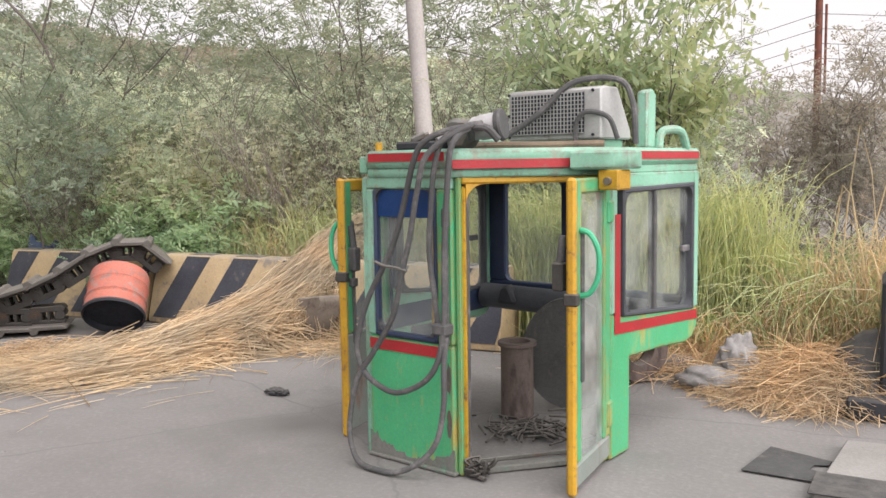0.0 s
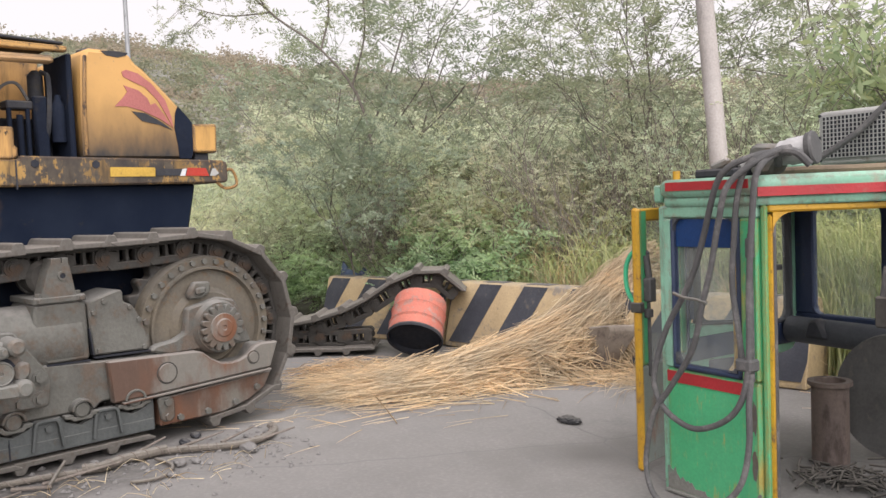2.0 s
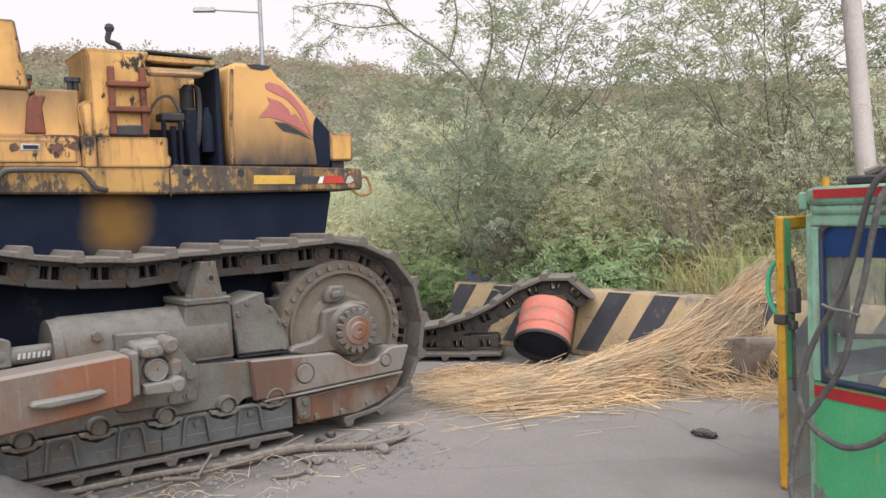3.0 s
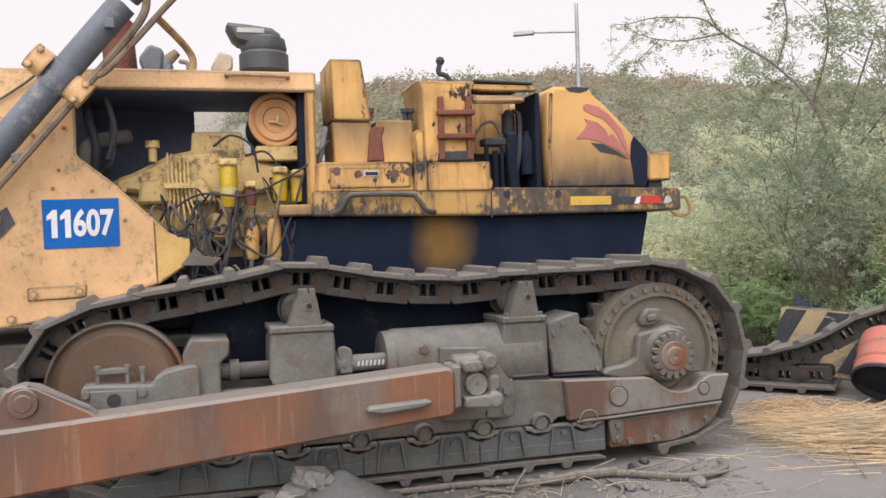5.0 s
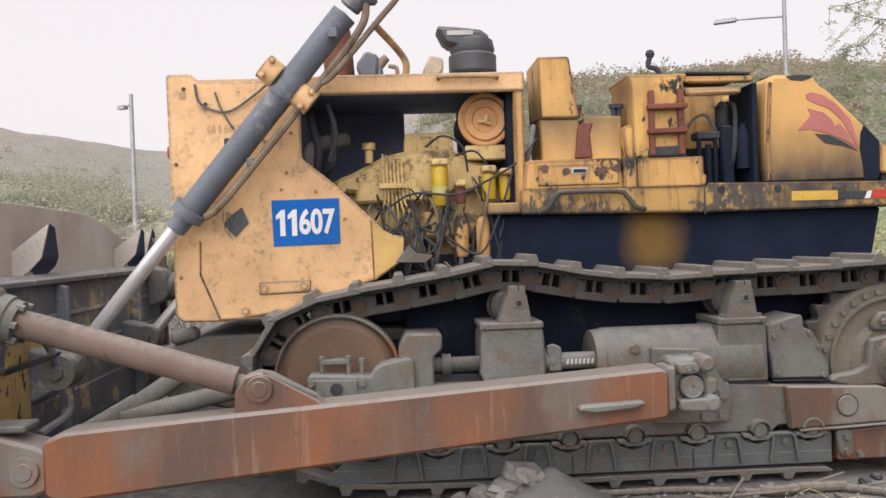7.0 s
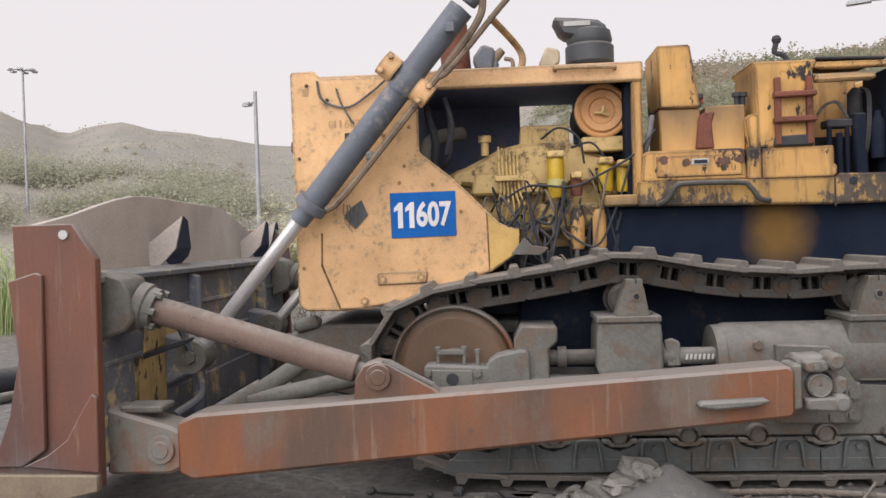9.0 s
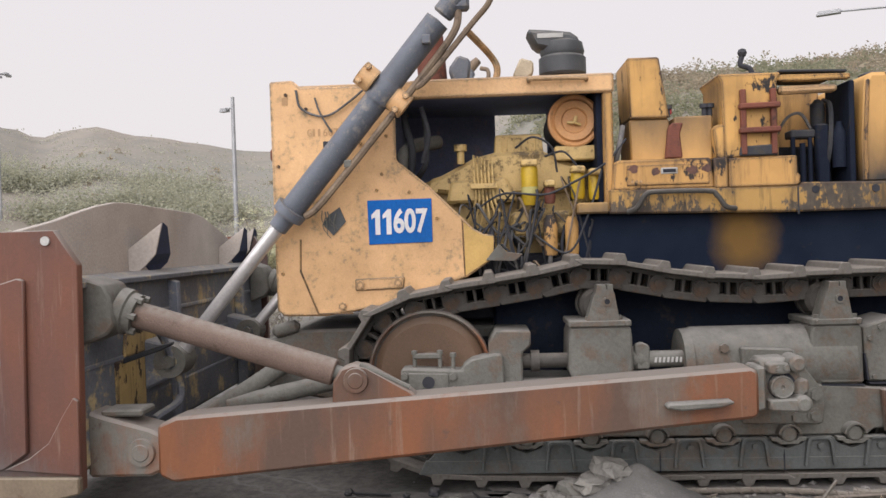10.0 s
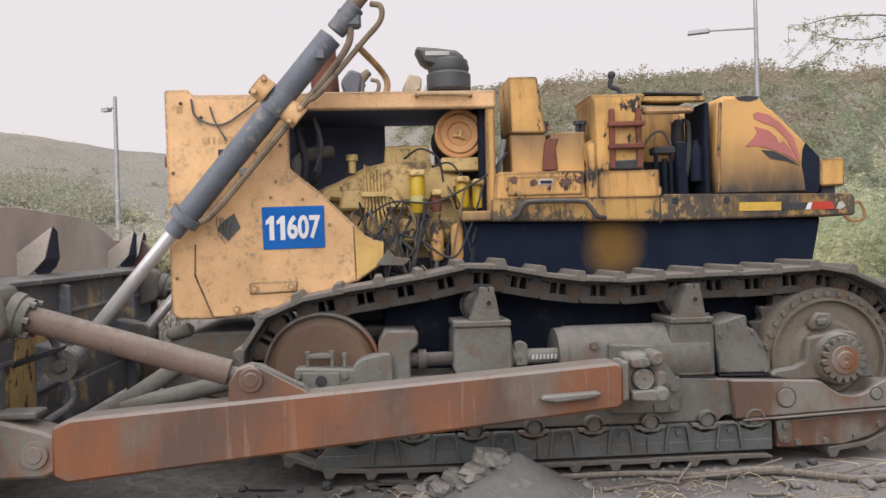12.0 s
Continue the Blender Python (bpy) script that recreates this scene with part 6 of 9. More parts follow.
part("bonnet_flap", slab([(2.10, 2.865), (2.12, 2.885), (2.60, 2.87), (2.60, 2.85)], XD - 0.6, XD - 0.05, 0.006), BLACK, cs)
part("top_bar", slab([(2.11, 2.705), (2.11, 2.765), (2.52, 2.77), (2.54, 2.74), (2.52, 2.71)], XD - 0.12, XD - 0.05, 0.02), YELLOW, cs, "faded yellow roll bar across the open bay")
part("top_beam", slab([(2.10, 2.80), (2.10, 2.845), (2.62, 2.84), (2.62, 2.80), (2.30, 2.795)], XD - 0.11, XD - 0.04, 0.008), STATION, cs)
part("back_wall", block(XD - 1.0, XD - 0.9, 2.05, 2.72, 2.05, 2.86, 0.01), SOOTY, cs)
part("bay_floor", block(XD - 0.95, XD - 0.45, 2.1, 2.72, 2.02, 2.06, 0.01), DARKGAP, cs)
# Added near-black block and side sheet stand in for the bay's shaded depth.
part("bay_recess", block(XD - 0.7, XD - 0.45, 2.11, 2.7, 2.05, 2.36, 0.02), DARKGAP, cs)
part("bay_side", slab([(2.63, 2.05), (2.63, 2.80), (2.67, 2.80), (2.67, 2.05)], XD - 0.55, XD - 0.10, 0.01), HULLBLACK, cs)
part("bay_pipe", tube([(XD - 0.3, 2.16, 2.42), (XD - 0.22, 2.22, 2.55), (XD - 0.22, 2.32, 2.58), (XD - 0.24, 2.4, 2.47)], 0.012, 16, 6), HOSE, cs)
part("bay_pipe", tube([(XD - 0.3, 2.5, 2.06), (XD - 0.2, 2.52, 2.3), (XD - 0.24, 2.55, 2.62), (XD - 0.4, 2.56, 2.7)], 0.018, 16, 6), BLACK, cs)
part("bay_canister", lathe([(0, 0), (0, 0.045), (0.02, 0.055), (0.24, 0.055), (0.28, 0.02), (0.28, 0)], (XD - 0.36, 2.5, 2.42), (0, 0, 1), 18), BLACK, cs)
for y, r, z1 in ((2.26, 0.018, 2.44), (2.33, 0.022, 2.36), (2.385, 0.016, 2.42)):
    part("control_rod", rod((XD - 0.22, y, 2.03), (XD - 0.22, y, z1), r, segs=14), HULLBLACK, cs)
part("bay_column", slab([(2.435, 2.04), (2.42, 2.50), (2.52, 2.50), (2.525, 2.04)], XD - 0.26, XD - 0.20, 0.012), HULLBLACK, cs)
part("valve_bank", block(XD - 0.34, XD - 0.2, 2.24, 2.42, 2.40, 2.46, 0.01), BLACK, cs)
part("reservoir", lathe([(0, 0), (0, 0.05), (0.26, 0.05), (0.31, 0.025), (0.34, 0.02), (0.34, 0)], (XD - 0.20, 2.592, 2.17), (0, 0, 1), 20), HULLBLACK, cs)
sb = part("seat_box", slab([(1.045, 2.573), (1.033, 3.025), (1.27, 3.025), (1.336, 2.571)], XD - 0.62, XD - 0.12, 0.012), STATION, dozer, "boxy yellow cover above the fender")
part("box_base", slab([(1.05, 2.25), (1.042, 2.57), (1.335, 2.57), (1.35, 2.25)], XD - 0.6, XD - 0.14, 0.012), BOXPAINT, sb)
part("middle_box", slab([(1.36, 2.25), (1.366, 2.576), (1.645, 2.578), (1.64, 2.25)], XD - 0.6, XD - 0.10, 0.012), BOXPAINT, sb)
part("red_panel", slab([(1.294, 2.27), (1.318, 2.484), (1.34, 2.53), (1.43, 2.53), (1.404, 2.45), (1.42, 2.27)], XD - 0.16, XD - 0.09, 0.01), REDLADDER, sb)
part("red_cap", block(XD - 0.2, XD - 0.15, 1.338, 1.36, 2.60, 2.665, 0.006), REDTAPE, sb)
for y in (1.33, 1.60, 1.64):
    part("post_bolt", lathe([(0, 0.02), (0.06, 0.02), (0.06, 0.035), (0.09, 0.035), (0.09, 0)], (XD - 0.16, y, 2.58), (0, 0, 1), 12), BLACK, sb)
part("cable", tube([(XD - 0.12, 0.99, 2.52), (XD - 0.06, 0.96, 2.4), (XD - 0.1, 0.93, 2.25), (XD - 0.2, 0.96, 2.18)], 0.02, 14, 8), HOSE, sb)
tank = part("fuel_tank", slab([(2.704, 2.035), (2.702, 2.36), (2.727, 2.786), (2.755, 2.845), (3.075, 2.84), (3.098, 2.80), (3.11, 2.772), (3.187, 2.72), (3.30, 2.615), (3.416, 2.50), (3.50, 2.415), (3.574, 2.336), (3.572, 2.08), (3.55, 2.04)], 2 * XC - XD + 0.06, XD - 0.05, 0.03), TANKPAINT, dozer, "yellow rounded fuel tank, sooty at the foot")
part("tank_edge", slab([(2.705, 2.06), (2.703, 2.36), (2.73, 2.79), (2.755, 2.79), (2.73, 2.36), (2.733, 2.06)], XD - 0.06, XD - 0.035, 0.008), SOOTY, tank)
part("emblem", slab([(3.012, 2.69), (3.045, 2.707), (3.138, 2.685), (3.239, 2.615), (3.343, 2.50), (3.388, 2.369), (3.398, 2.285), (3.352, 2.375), (3.285, 2.49), (3.185, 2.587), (3.09, 2.622), (3.02, 2.655)], XD - 0.05, XD - 0.044, 0), REDLOGO, tank, "dull red painted emblem")
part("emblem", slab([(2.944, 2.431), (3.016, 2.504), (3.046, 2.545), (3.020, 2.59), (3.134, 2.559), (3.202, 2.502), (3.222, 2.455), (3.262, 2.47), (3.335, 2.375), (3.384, 2.295), (3.291, 2.352), (3.152, 2.408), (3.036, 2.435)], XD - 0.05, XD - 0.044, 0), REDLOGO, tank, "dull red painted emblem")
part("soot_patch", slab([(2.86, 2.832), (2.90, 2.80), (2.99, 2.792), (3.05, 2.81), (3.07, 2.832), (2.96, 2.838)], XD - 0.05, XD - 0.0462, 0), BLACK, tank, "burnt patch at the top")
part("emblem_shadow", slab([(3.073, 2.400), (3.175, 2.391), (3.291, 2.336), (3.396, 2.268), (3.29, 2.305), (3.15, 2.329)], XD - 0.05, XD - 0.0445, 0), BLACK, tank)
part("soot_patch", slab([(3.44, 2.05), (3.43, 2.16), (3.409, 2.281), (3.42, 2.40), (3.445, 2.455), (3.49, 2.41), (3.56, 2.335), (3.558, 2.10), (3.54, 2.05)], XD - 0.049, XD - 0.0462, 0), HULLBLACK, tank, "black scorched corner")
part("tank_cap", lathe([(0, 0.09), (0.03, 0.09), (0.05, 0.05), (0.05, 0)], (XD - 0.35, 2.90, 2.84), (0, 0, 1), 20), BLACK, tank)
part("rear_lamp_box", slab([(3.568, 2.099), (3.568, 2.323), (3.78, 2.329), (3.773, 2.099)], XD - 0.35, XD - 0.05, 0.012), STATION, tank)
part("rear_foot", block(XD - 0.3, XD - 0.1, 3.60, 3.72, 2.02, 2.10, 0.006), BLACK, tank)


# ---- the removed operator's cab, built about its own front centre and then set down ----
cab = thing("operator_cab", (0, 0, 0), "green and yellow operator cab standing on the ground, doors open", "cab")


def wall_piece(p0, p1, z0, z1, thick=0.05, bev=0.008, bm=None, shift=0.0):
    """An upright plate from plan point p0 to p1."""
    a, c = Vector((*p0, 0)), Vector((*p1, 0))
    d = (c - a).normalized()
    n = Vector((d.y, -d.x, 0))
    q = [a + n * (shift + thick / 2), c + n * (shift + thick / 2), c + n * (shift - thick / 2), a + n * (shift - thick / 2)]
    return slab([(v.x, v.y) for v in q], z0, z1, bev, bm, axis="z")


def lerp2(p0, p1, t):
    return (p0[0] + (p1[0] - p0[0]) * t, p0[1] + (p1[1] - p0[1]) * t)


def fillet(p, q, su, sz, r):
    """Corner piece that rounds an opening: its outline in the wall's plane, from the corner (p, q)."""
    return [(p, q)] + [(p + su * r * (1 - math.sin(k * 0.2618)), q + sz * r * (1 - math.cos(k * 0.2618))) for k in range(7)]


def wall_fillet(p0, p1, at_, z, su, sz, r, thick, bm=None):
    """The same in an upright wall from plan point p0 to p1, at the distance at_ along it."""
    a, d = Vector((*p0, 0)), Vector((p1[0] - p0[0], p1[1] - p0[1], 0)).normalized()
    n = Vector((d.y, -d.x, 0)) * thick / 2
    bm = bm or bmesh.new()
    pts = [a + d * u_ + Vector((0, 0, w_)) for u_, w_ in fillet(at_, z, su, sz, r)]
    f = [bm.verts.new(v + n) for v in pts], [bm.verts.new(v - n) for v in pts]
    bm.faces.new(f[0])
    bm.faces.new(f[1][::-1])
    for k in range(len(pts)):
        k2 = (k + 1) % len(pts)
        bm.faces.new((f[0][k], f[1][k], f[1][k2], f[0][k2]))
    bmesh.ops.recalc_face_normals(bm, faces=bm.faces)
    return bm


A, B, D, E_, S = (-0.305, 0.0), (0.295, 0.0), (0.80, 0.66), (-0.80, 0.66), 0.81
ZR = 1.56
# front
FOOTDUST = worn("caked_foot_dust", (0.25, 0.245, 0.22), (0.20, 0.20, 0.18), (0.17, 0.26, 0.19), 0.45, 7, 60, 0.9, 0, 0.3)
front = part("front_panel", wall_piece(A, B, 0.0, 0.69, 0.05, 0.015), GREEN, cab, "bright green front panel, scratched to yellow")
part("foot_rim", wall_piece((-0.315, -0.01), (0.305, -0.01), 0.0, 0.022, 0.062, 0.006), FOOTDUST, front)
part("red_stripe", wall_piece((-0.29, -0.028), (0.20, -0.028), 0.615, 0.675, 0.006, 0), REDTAPE, front)
part("front_head", wall_piece(A, B, 1.495, ZR, 0.05, 0.008), PALEGREEN, front)
for p0, p1, m in (((-0.305, 0), (-0.25, 0), PALEGREEN), ((0.19, 0), (0.295, 0), GREEN)):
    part("front_post", wall_piece(p0, p1, 0.69, 1.495, 0.055, 0.01), m, front)
part("window_seal", wall_piece((-0.25, -0.01), (-0.225, -0.01), 0.69, 1.495, 0.05, 0.01, wall_piece((0.17, -0.01), (0.195, -0.01), 0.69, 1.495, 0.05, 0.01, wall_piece((-0.25, -0.01), (0.195, -0.01), 0.69, 0.72, 0.05, 0.01))), NAVY, front)
pane = part("front_glass", wall_piece((-0.24, 0), (0.19, 0), 0.70, 1.495, 0.006, 0), GLASS, front, "dusty windscreen")
pane.visible_shadow = False
part("sun_strip", wall_piece((-0.235, -0.006), (0.185, -0.006), 1.345, 1.49, 0.008, 0), BLUEBLIND, front, "blue sun strip")
part("inner_post", wall_piece((-0.10, 0.3), (-0.04, 0.3), 0.5, 1.5, 0.05, 0.008), CABYELLOW, front)
for z0, z1, q in ((0.42, 0.60, 3), (0.18, 0.36, 8)):
    jag = [(0.262 + 0.022 * math.cos(k * 0.42) * (0.75 + 0.5 * noise.noise(Vector((k * 1.9, q, 0)))), (z0 + z1) / 2 + (z1 - z0) / 2 * math.sin(k * 0.42) * (0.85 + 0.4 * noise.noise(Vector((k * 1.3, q, 4))))) for k in range(15)]
    part("rubbed_patch", slab(jag, -0.0285, -0.0262, 0, axis="y"), DUSTY, front, "paint rubbed off to dusty steel")
# door posts and sill
part("door_post", wall_piece(B, lerp2(B, D, 0.035), 0.0, ZR, 0.07, 0.012), GREEN, cab)
part("door_seal", wall_piece(lerp2(B, D, 0.035), lerp2(B, D, 0.065), 0.04, ZR - 0.05, 0.06, 0.012), CABYELLOW, cab)
part("rubber_seal", wall_piece(lerp2(B, D, 0.065), lerp2(B, D, 0.085), 0.04, ZR - 0.07, 0.05, 0.01), HOSE, cab)
part("door_head", wall_piece(lerp2(B, D, 0.035), lerp2(B, D, 0.97), ZR - 0.04, ZR, 0.06, 0.01), CABYELLOW, cab)
part("sill", wall_piece(lerp2(B, D, 0.1), lerp2(B, D, 0.97), 0.0, 0.035, 0.06, 0.006), FOOTDUST, cab)
part("sill_bar", wall_piece(lerp2((0.30, 0.09), (0.74, 0.68), 0.08), lerp2((0.30, 0.09), (0.74, 0.68), 0.97), 0.036, 0.062, 0.022, 0.005), DUSTY, cab)
part("hinge_post", wall_piece(lerp2(B, D, 0.95), D, 0.0, ZR, 0.07, 0.012), GREEN, cab)
part("door_post", wall_piece(A, lerp2(A, E_, 0.07), 0.0, ZR, 0.07, 0.012), PALEGREEN, cab)
part("hinge_post", wall_piece(lerp2(A, E_, 0.93), E_, 0.0, ZR, 0.07, 0.012), PALEGREEN, cab)
part("door_head", wall_piece(lerp2(A, E_, 0.07), lerp2(A, E_, 0.95), ZR - 0.055, ZR, 0.06, 0.01), PALEGREEN, cab)
# sides: a skirt to the ground in front, the overhang behind
for s, mt in ((1, GREEN), (-1, PALEGREEN)):
    x = 0.805 * s
    sd = part("side_wall", slab([(0.66, 0.0), (0.89, 0.0), (0.89, 0.535), (1.30, 0.515), (1.66, 0.485), (1.76, 0.50), (1.835, 0.57), (1.84, 0.695), (0.78, 0.78), (0.74, 0.80), (0.66, 0.80)], x - 0.025, x + 0.025, 0.01), mt, cab, "green side panel with an overhang at the back")
    part("side_pillar", slab([(0.66, 0.80), (0.735, 0.80), (0.735, ZR), (0.66, ZR)], x - 0.028, x + 0.028, 0.01), PALEGREEN, sd)
    part("side_pillar", slab([(1.76, 0.69), (1.84, 0.69), (1.84, ZR), (1.76, ZR)], x - 0.028, x + 0.028, 0.01), PALEGREEN, sd)
    part("side_head", slab([(0.735, 1.475), (1.76, 1.475), (1.76, ZR), (0.735, ZR)], x - 0.028, x + 0.028, 0.008), PALEGREEN, sd)
    part("red_stripe", slab([(0.70, 0.69), (1.82, 0.615), (1.82, 0.675), (0.765, 0.745), (0.765, 1.34), (0.70, 1.34)], x + 0.026 * s, x + 0.030 * s, 0), REDTAPE, sd)
    rails = ([(0.79, 0.775), (1.76, 0.685), (1.76, 0.712), (0.79, 0.802)], [(0.79, 0.775), (0.82, 0.772), (0.82, 1.475), (0.79, 1.475)],
             [(1.73, 0.688), (1.76, 0.685), (1.76, 1.485), (1.73, 1.485)], [(0.79, 1.45), (1.76, 1.46), (1.76, 1.49), (0.79, 1.48)])
    wb = None
    for q in rails:
        wb = slab(q, x - 0.03, x + 0.036, 0.008, wb)
    w = part("side_window", wb, SEAL, sd, "black-framed sliding side window")
    part("slider_bar", slab([(1.20, 0.76), (1.23, 0.76), (1.23, 1.46), (1.20, 1.46)], x - 0.02, x + 0.028, 0.006), HOSE, w)
    for y0, y1, e in ((0.81, 1.21, 0.004), (1.21, 1.74, -0.006)):
        g = part("pane", slab([(y0, 0.86 - 0.093 * y0), (y1, 0.86 - 0.093 * y1), (y1, 1.47), (y0, 1.46)], x + e, x + e + 0.005, 0), GLASS, w)
        g.visible_shadow = False
    part("latch", block(x + 0.0 * s, x + 0.03 * s, 1.60, 1.70, 1.06, 1.10, 0.006), HOSE, w)
# rounded corners of the openings
LD = math.hypot(D[0] - B[0], D[1] - B[1])
part("corner_piece", wall_fillet(B, D, 0.065 * LD, ZR - 0.04, 1, -1, 0.10, 0.05), CABYELLOW, cab)
part("corner_piece", wall_fillet(B, D, 0.95 * LD, ZR - 0.04, -1, -1, 0.10, 0.05), CABYELLOW, cab)
for at_, z, su, sz in ((0.09, 1.495, 1, -1), (0.485, 1.495, -1, -1), (0.09, 0.72, 1, 1), (0.485, 0.72, -1, 1)):
    part("corner_piece", wall_fillet((-0.315, -0.012), (0.315, -0.012), at_, z, su, sz, 0.06, 0.045), SEAL, cab)
for s in (-1, 1):
    for y, z, su, sz in ((0.82, 0.797, 1, 1), (1.73, 0.713, -1, 1), (0.82, 1.452, 1, -1), (1.73, 1.462, -1, -1)):
        part("corner_piece", slab(fillet(y, z, su, sz, 0.07), 0.805 * s - 0.028, 0.805 * s + 0.033, 0), SEAL, cab)
for x0, x1 in ((-0.64, -0.16), (-0.02, 0.72)):
    for x, z, su, sz in ((x0, 0.755, 1, 1), (x1, 0.755, -1, 1), (x0, 1.50, 1, -1), (x1, 1.50, -1, -1)):
        part("corner_piece", slab(fillet(x, z, su, sz, 0.05), 1.802, 1.858, 0, axis="y"), NAVY, cab)
# dark inner linings of the posts and walls
for p0, p1 in ((A, lerp2(A, E_, 0.09)), (lerp2(A, E_, 0.90), E_)):
    part("inner_lining", wall_piece(p0, p1, 0.05, ZR - 0.02, 0.012, 0.003, shift=0.043), NAVY, cab)
part("inner_lining", wall_piece(lerp2(A, E_, 0.07), lerp2(A, E_, 0.95), ZR - 0.07, ZR - 0.01, 0.012, 0.003, shift=0.038), NAVY, cab)
part("inner_lining", block(-0.778, -0.766, 0.68, 1.80, 0.55, 0.70, 0.003), NAVY, cab)
part("inner_lining", block(0.766, 0.774, 0.68, 1.80, 0.56, 0.69, 0.003), NAVY, cab)
for s in (-1, 1):
    for y0, y1 in ((0.67, 0.74),):
        part("inner_lining", block(min(0.766 * s, 0.776 * s), max(0.766 * s, 0.776 * s), y0, y1, 0.82, 1.53, 0.003), NAVY, cab)
# rear wall with two windows and its heavy bottom rail
rw = part("rear_wall", block(-S, S, 1.80, 1.87, 0.57, 0.755, 0.01), NAVY, cab, "navy inner rear wall with large windows")
for x0, x1 in ((-S, -0.64), (-0.16, -0.02), (0.72, S)):
    part("rear_post", block(x0, x1, 1.80, 1.86, 0.755, ZR, 0.01), NAVY, rw)
part("rear_head", block(-S, S, 1.80, 1.86, 1.50, ZR, 0.01), NAVY, rw)
for x0, x1 in ((-0.64, -0.16), (-0.02, 0.72)):
    g = part("rear_glass", block(x0, x1, 1.825, 1.83, 0.755, 1.50, 0), GLASS, rw)
    g.visible_shadow = False
part("cross_rail", rod((-0.75, 1.70, 0.655), (0.75, 1.70, 0.635), 0.09, segs=20), SEAL, rw, "dark grey tube under the rear window")
part("rail_clamp", slab([(-0.58, 0.62), (-0.54, 0.74), (-0.47, 0.76), (-0.40, 0.62)], 1.58, 1.68, 0.02, axis="y"), BLACK, rw)
# roof
RO = [(-0.265, -0.055), (0.335, -0.055), (0.84, 0.56), (0.84, 1.84), (-0.86, 1.84), (-0.86, 0.56)]
RI = [(-0.275, -0.035), (0.315, -0.035), (0.825, 0.57), (0.825, 1.83), (-0.84, 1.83), (-0.84, 0.57)]
roof = part("roof", slab(RO, 1.605, 1.70, 0.02, axis="z"), PALEGREEN, cab, "faded green roof with a red band")
part("roof_rim", slab(RI, 1.555, 1.605, 0.01, axis="z"), PALEGREEN, roof)
part("headlining", slab([(p[0] * 0.93, p[1] * 0.96 + 0.03) for p in RI], 1.53, 1.556, 0.004, axis="z"), NAVY, roof)
for p0, p1, t0, t1, z in (((-0.265, -0.055), (0.335, -0.055), 0.03, 0.90, 0.005), ((0.335, -0.055), (0.84, 0.56), -0.01, 0.77, -0.036), ((0.84, 0.56), (0.84, 1.84), 0.24, 0.97, 0)):
    part("red_stripe", wall_piece(lerp2(p0, p1, t0), lerp2(p0, p1, t1), 1.635 + z, 1.68 + z, 0.006, 0, shift=0.003), REDTAPE, roof)
part("side_visor", slab([(0.74, 0.37), (0.91, 0.42), (1.02, 0.50), (1.02, 0.64), (0.84, 0.64)], 1.585, 1.68, 0.012, axis="z"), PALEGREEN, roof)
lb = part("lamp_bracket", block(0.87, 0.985, 0.44, 0.58, 1.48, 1.582, 0.008), CABYELLOW, roof, "small yellow lamp box under the roof")
part("lamp_knob", rod((0.93, 0.42, 1.525), (0.93, 0.445, 1.525), 0.02, segs=12), RUST, lb)
part("roof_post", slab([(1.28, 1.70), (1.28, 2.03), (1.36, 2.05), (1.40, 2.02), (1.40, 1.70)], 0.67, 0.74, 0.01), PALEGREEN, roof, "upright green bracket")
part("roof_grip", tube([(0.76, 1.40, 1.70), (0.76, 1.42, 1.78), (0.78, 1.46, 1.81), (0.81, 1.60, 1.80), (0.82, 1.67, 1.70)], 0.025, 18, 10), PALEGREEN, roof)
part("roof_grip", tube([(-0.05, 0.62, 1.70), (-0.03, 0.64, 1.745), (0.10, 0.66, 1.745), (0.13, 0.67, 1.70)], 0.018, 14, 8), PALEGREEN, roof)
part("corner_cap", rod((-0.22, 0.0, 1.70), (-0.22, 0.0, 1.745), 0.02, segs=12), CABYELLOW, roof)
part("left_box", block(-0.92, -0.85, 0.56, 0.66, 1.57, 1.68, 0.01), PALEGREEN, roof)


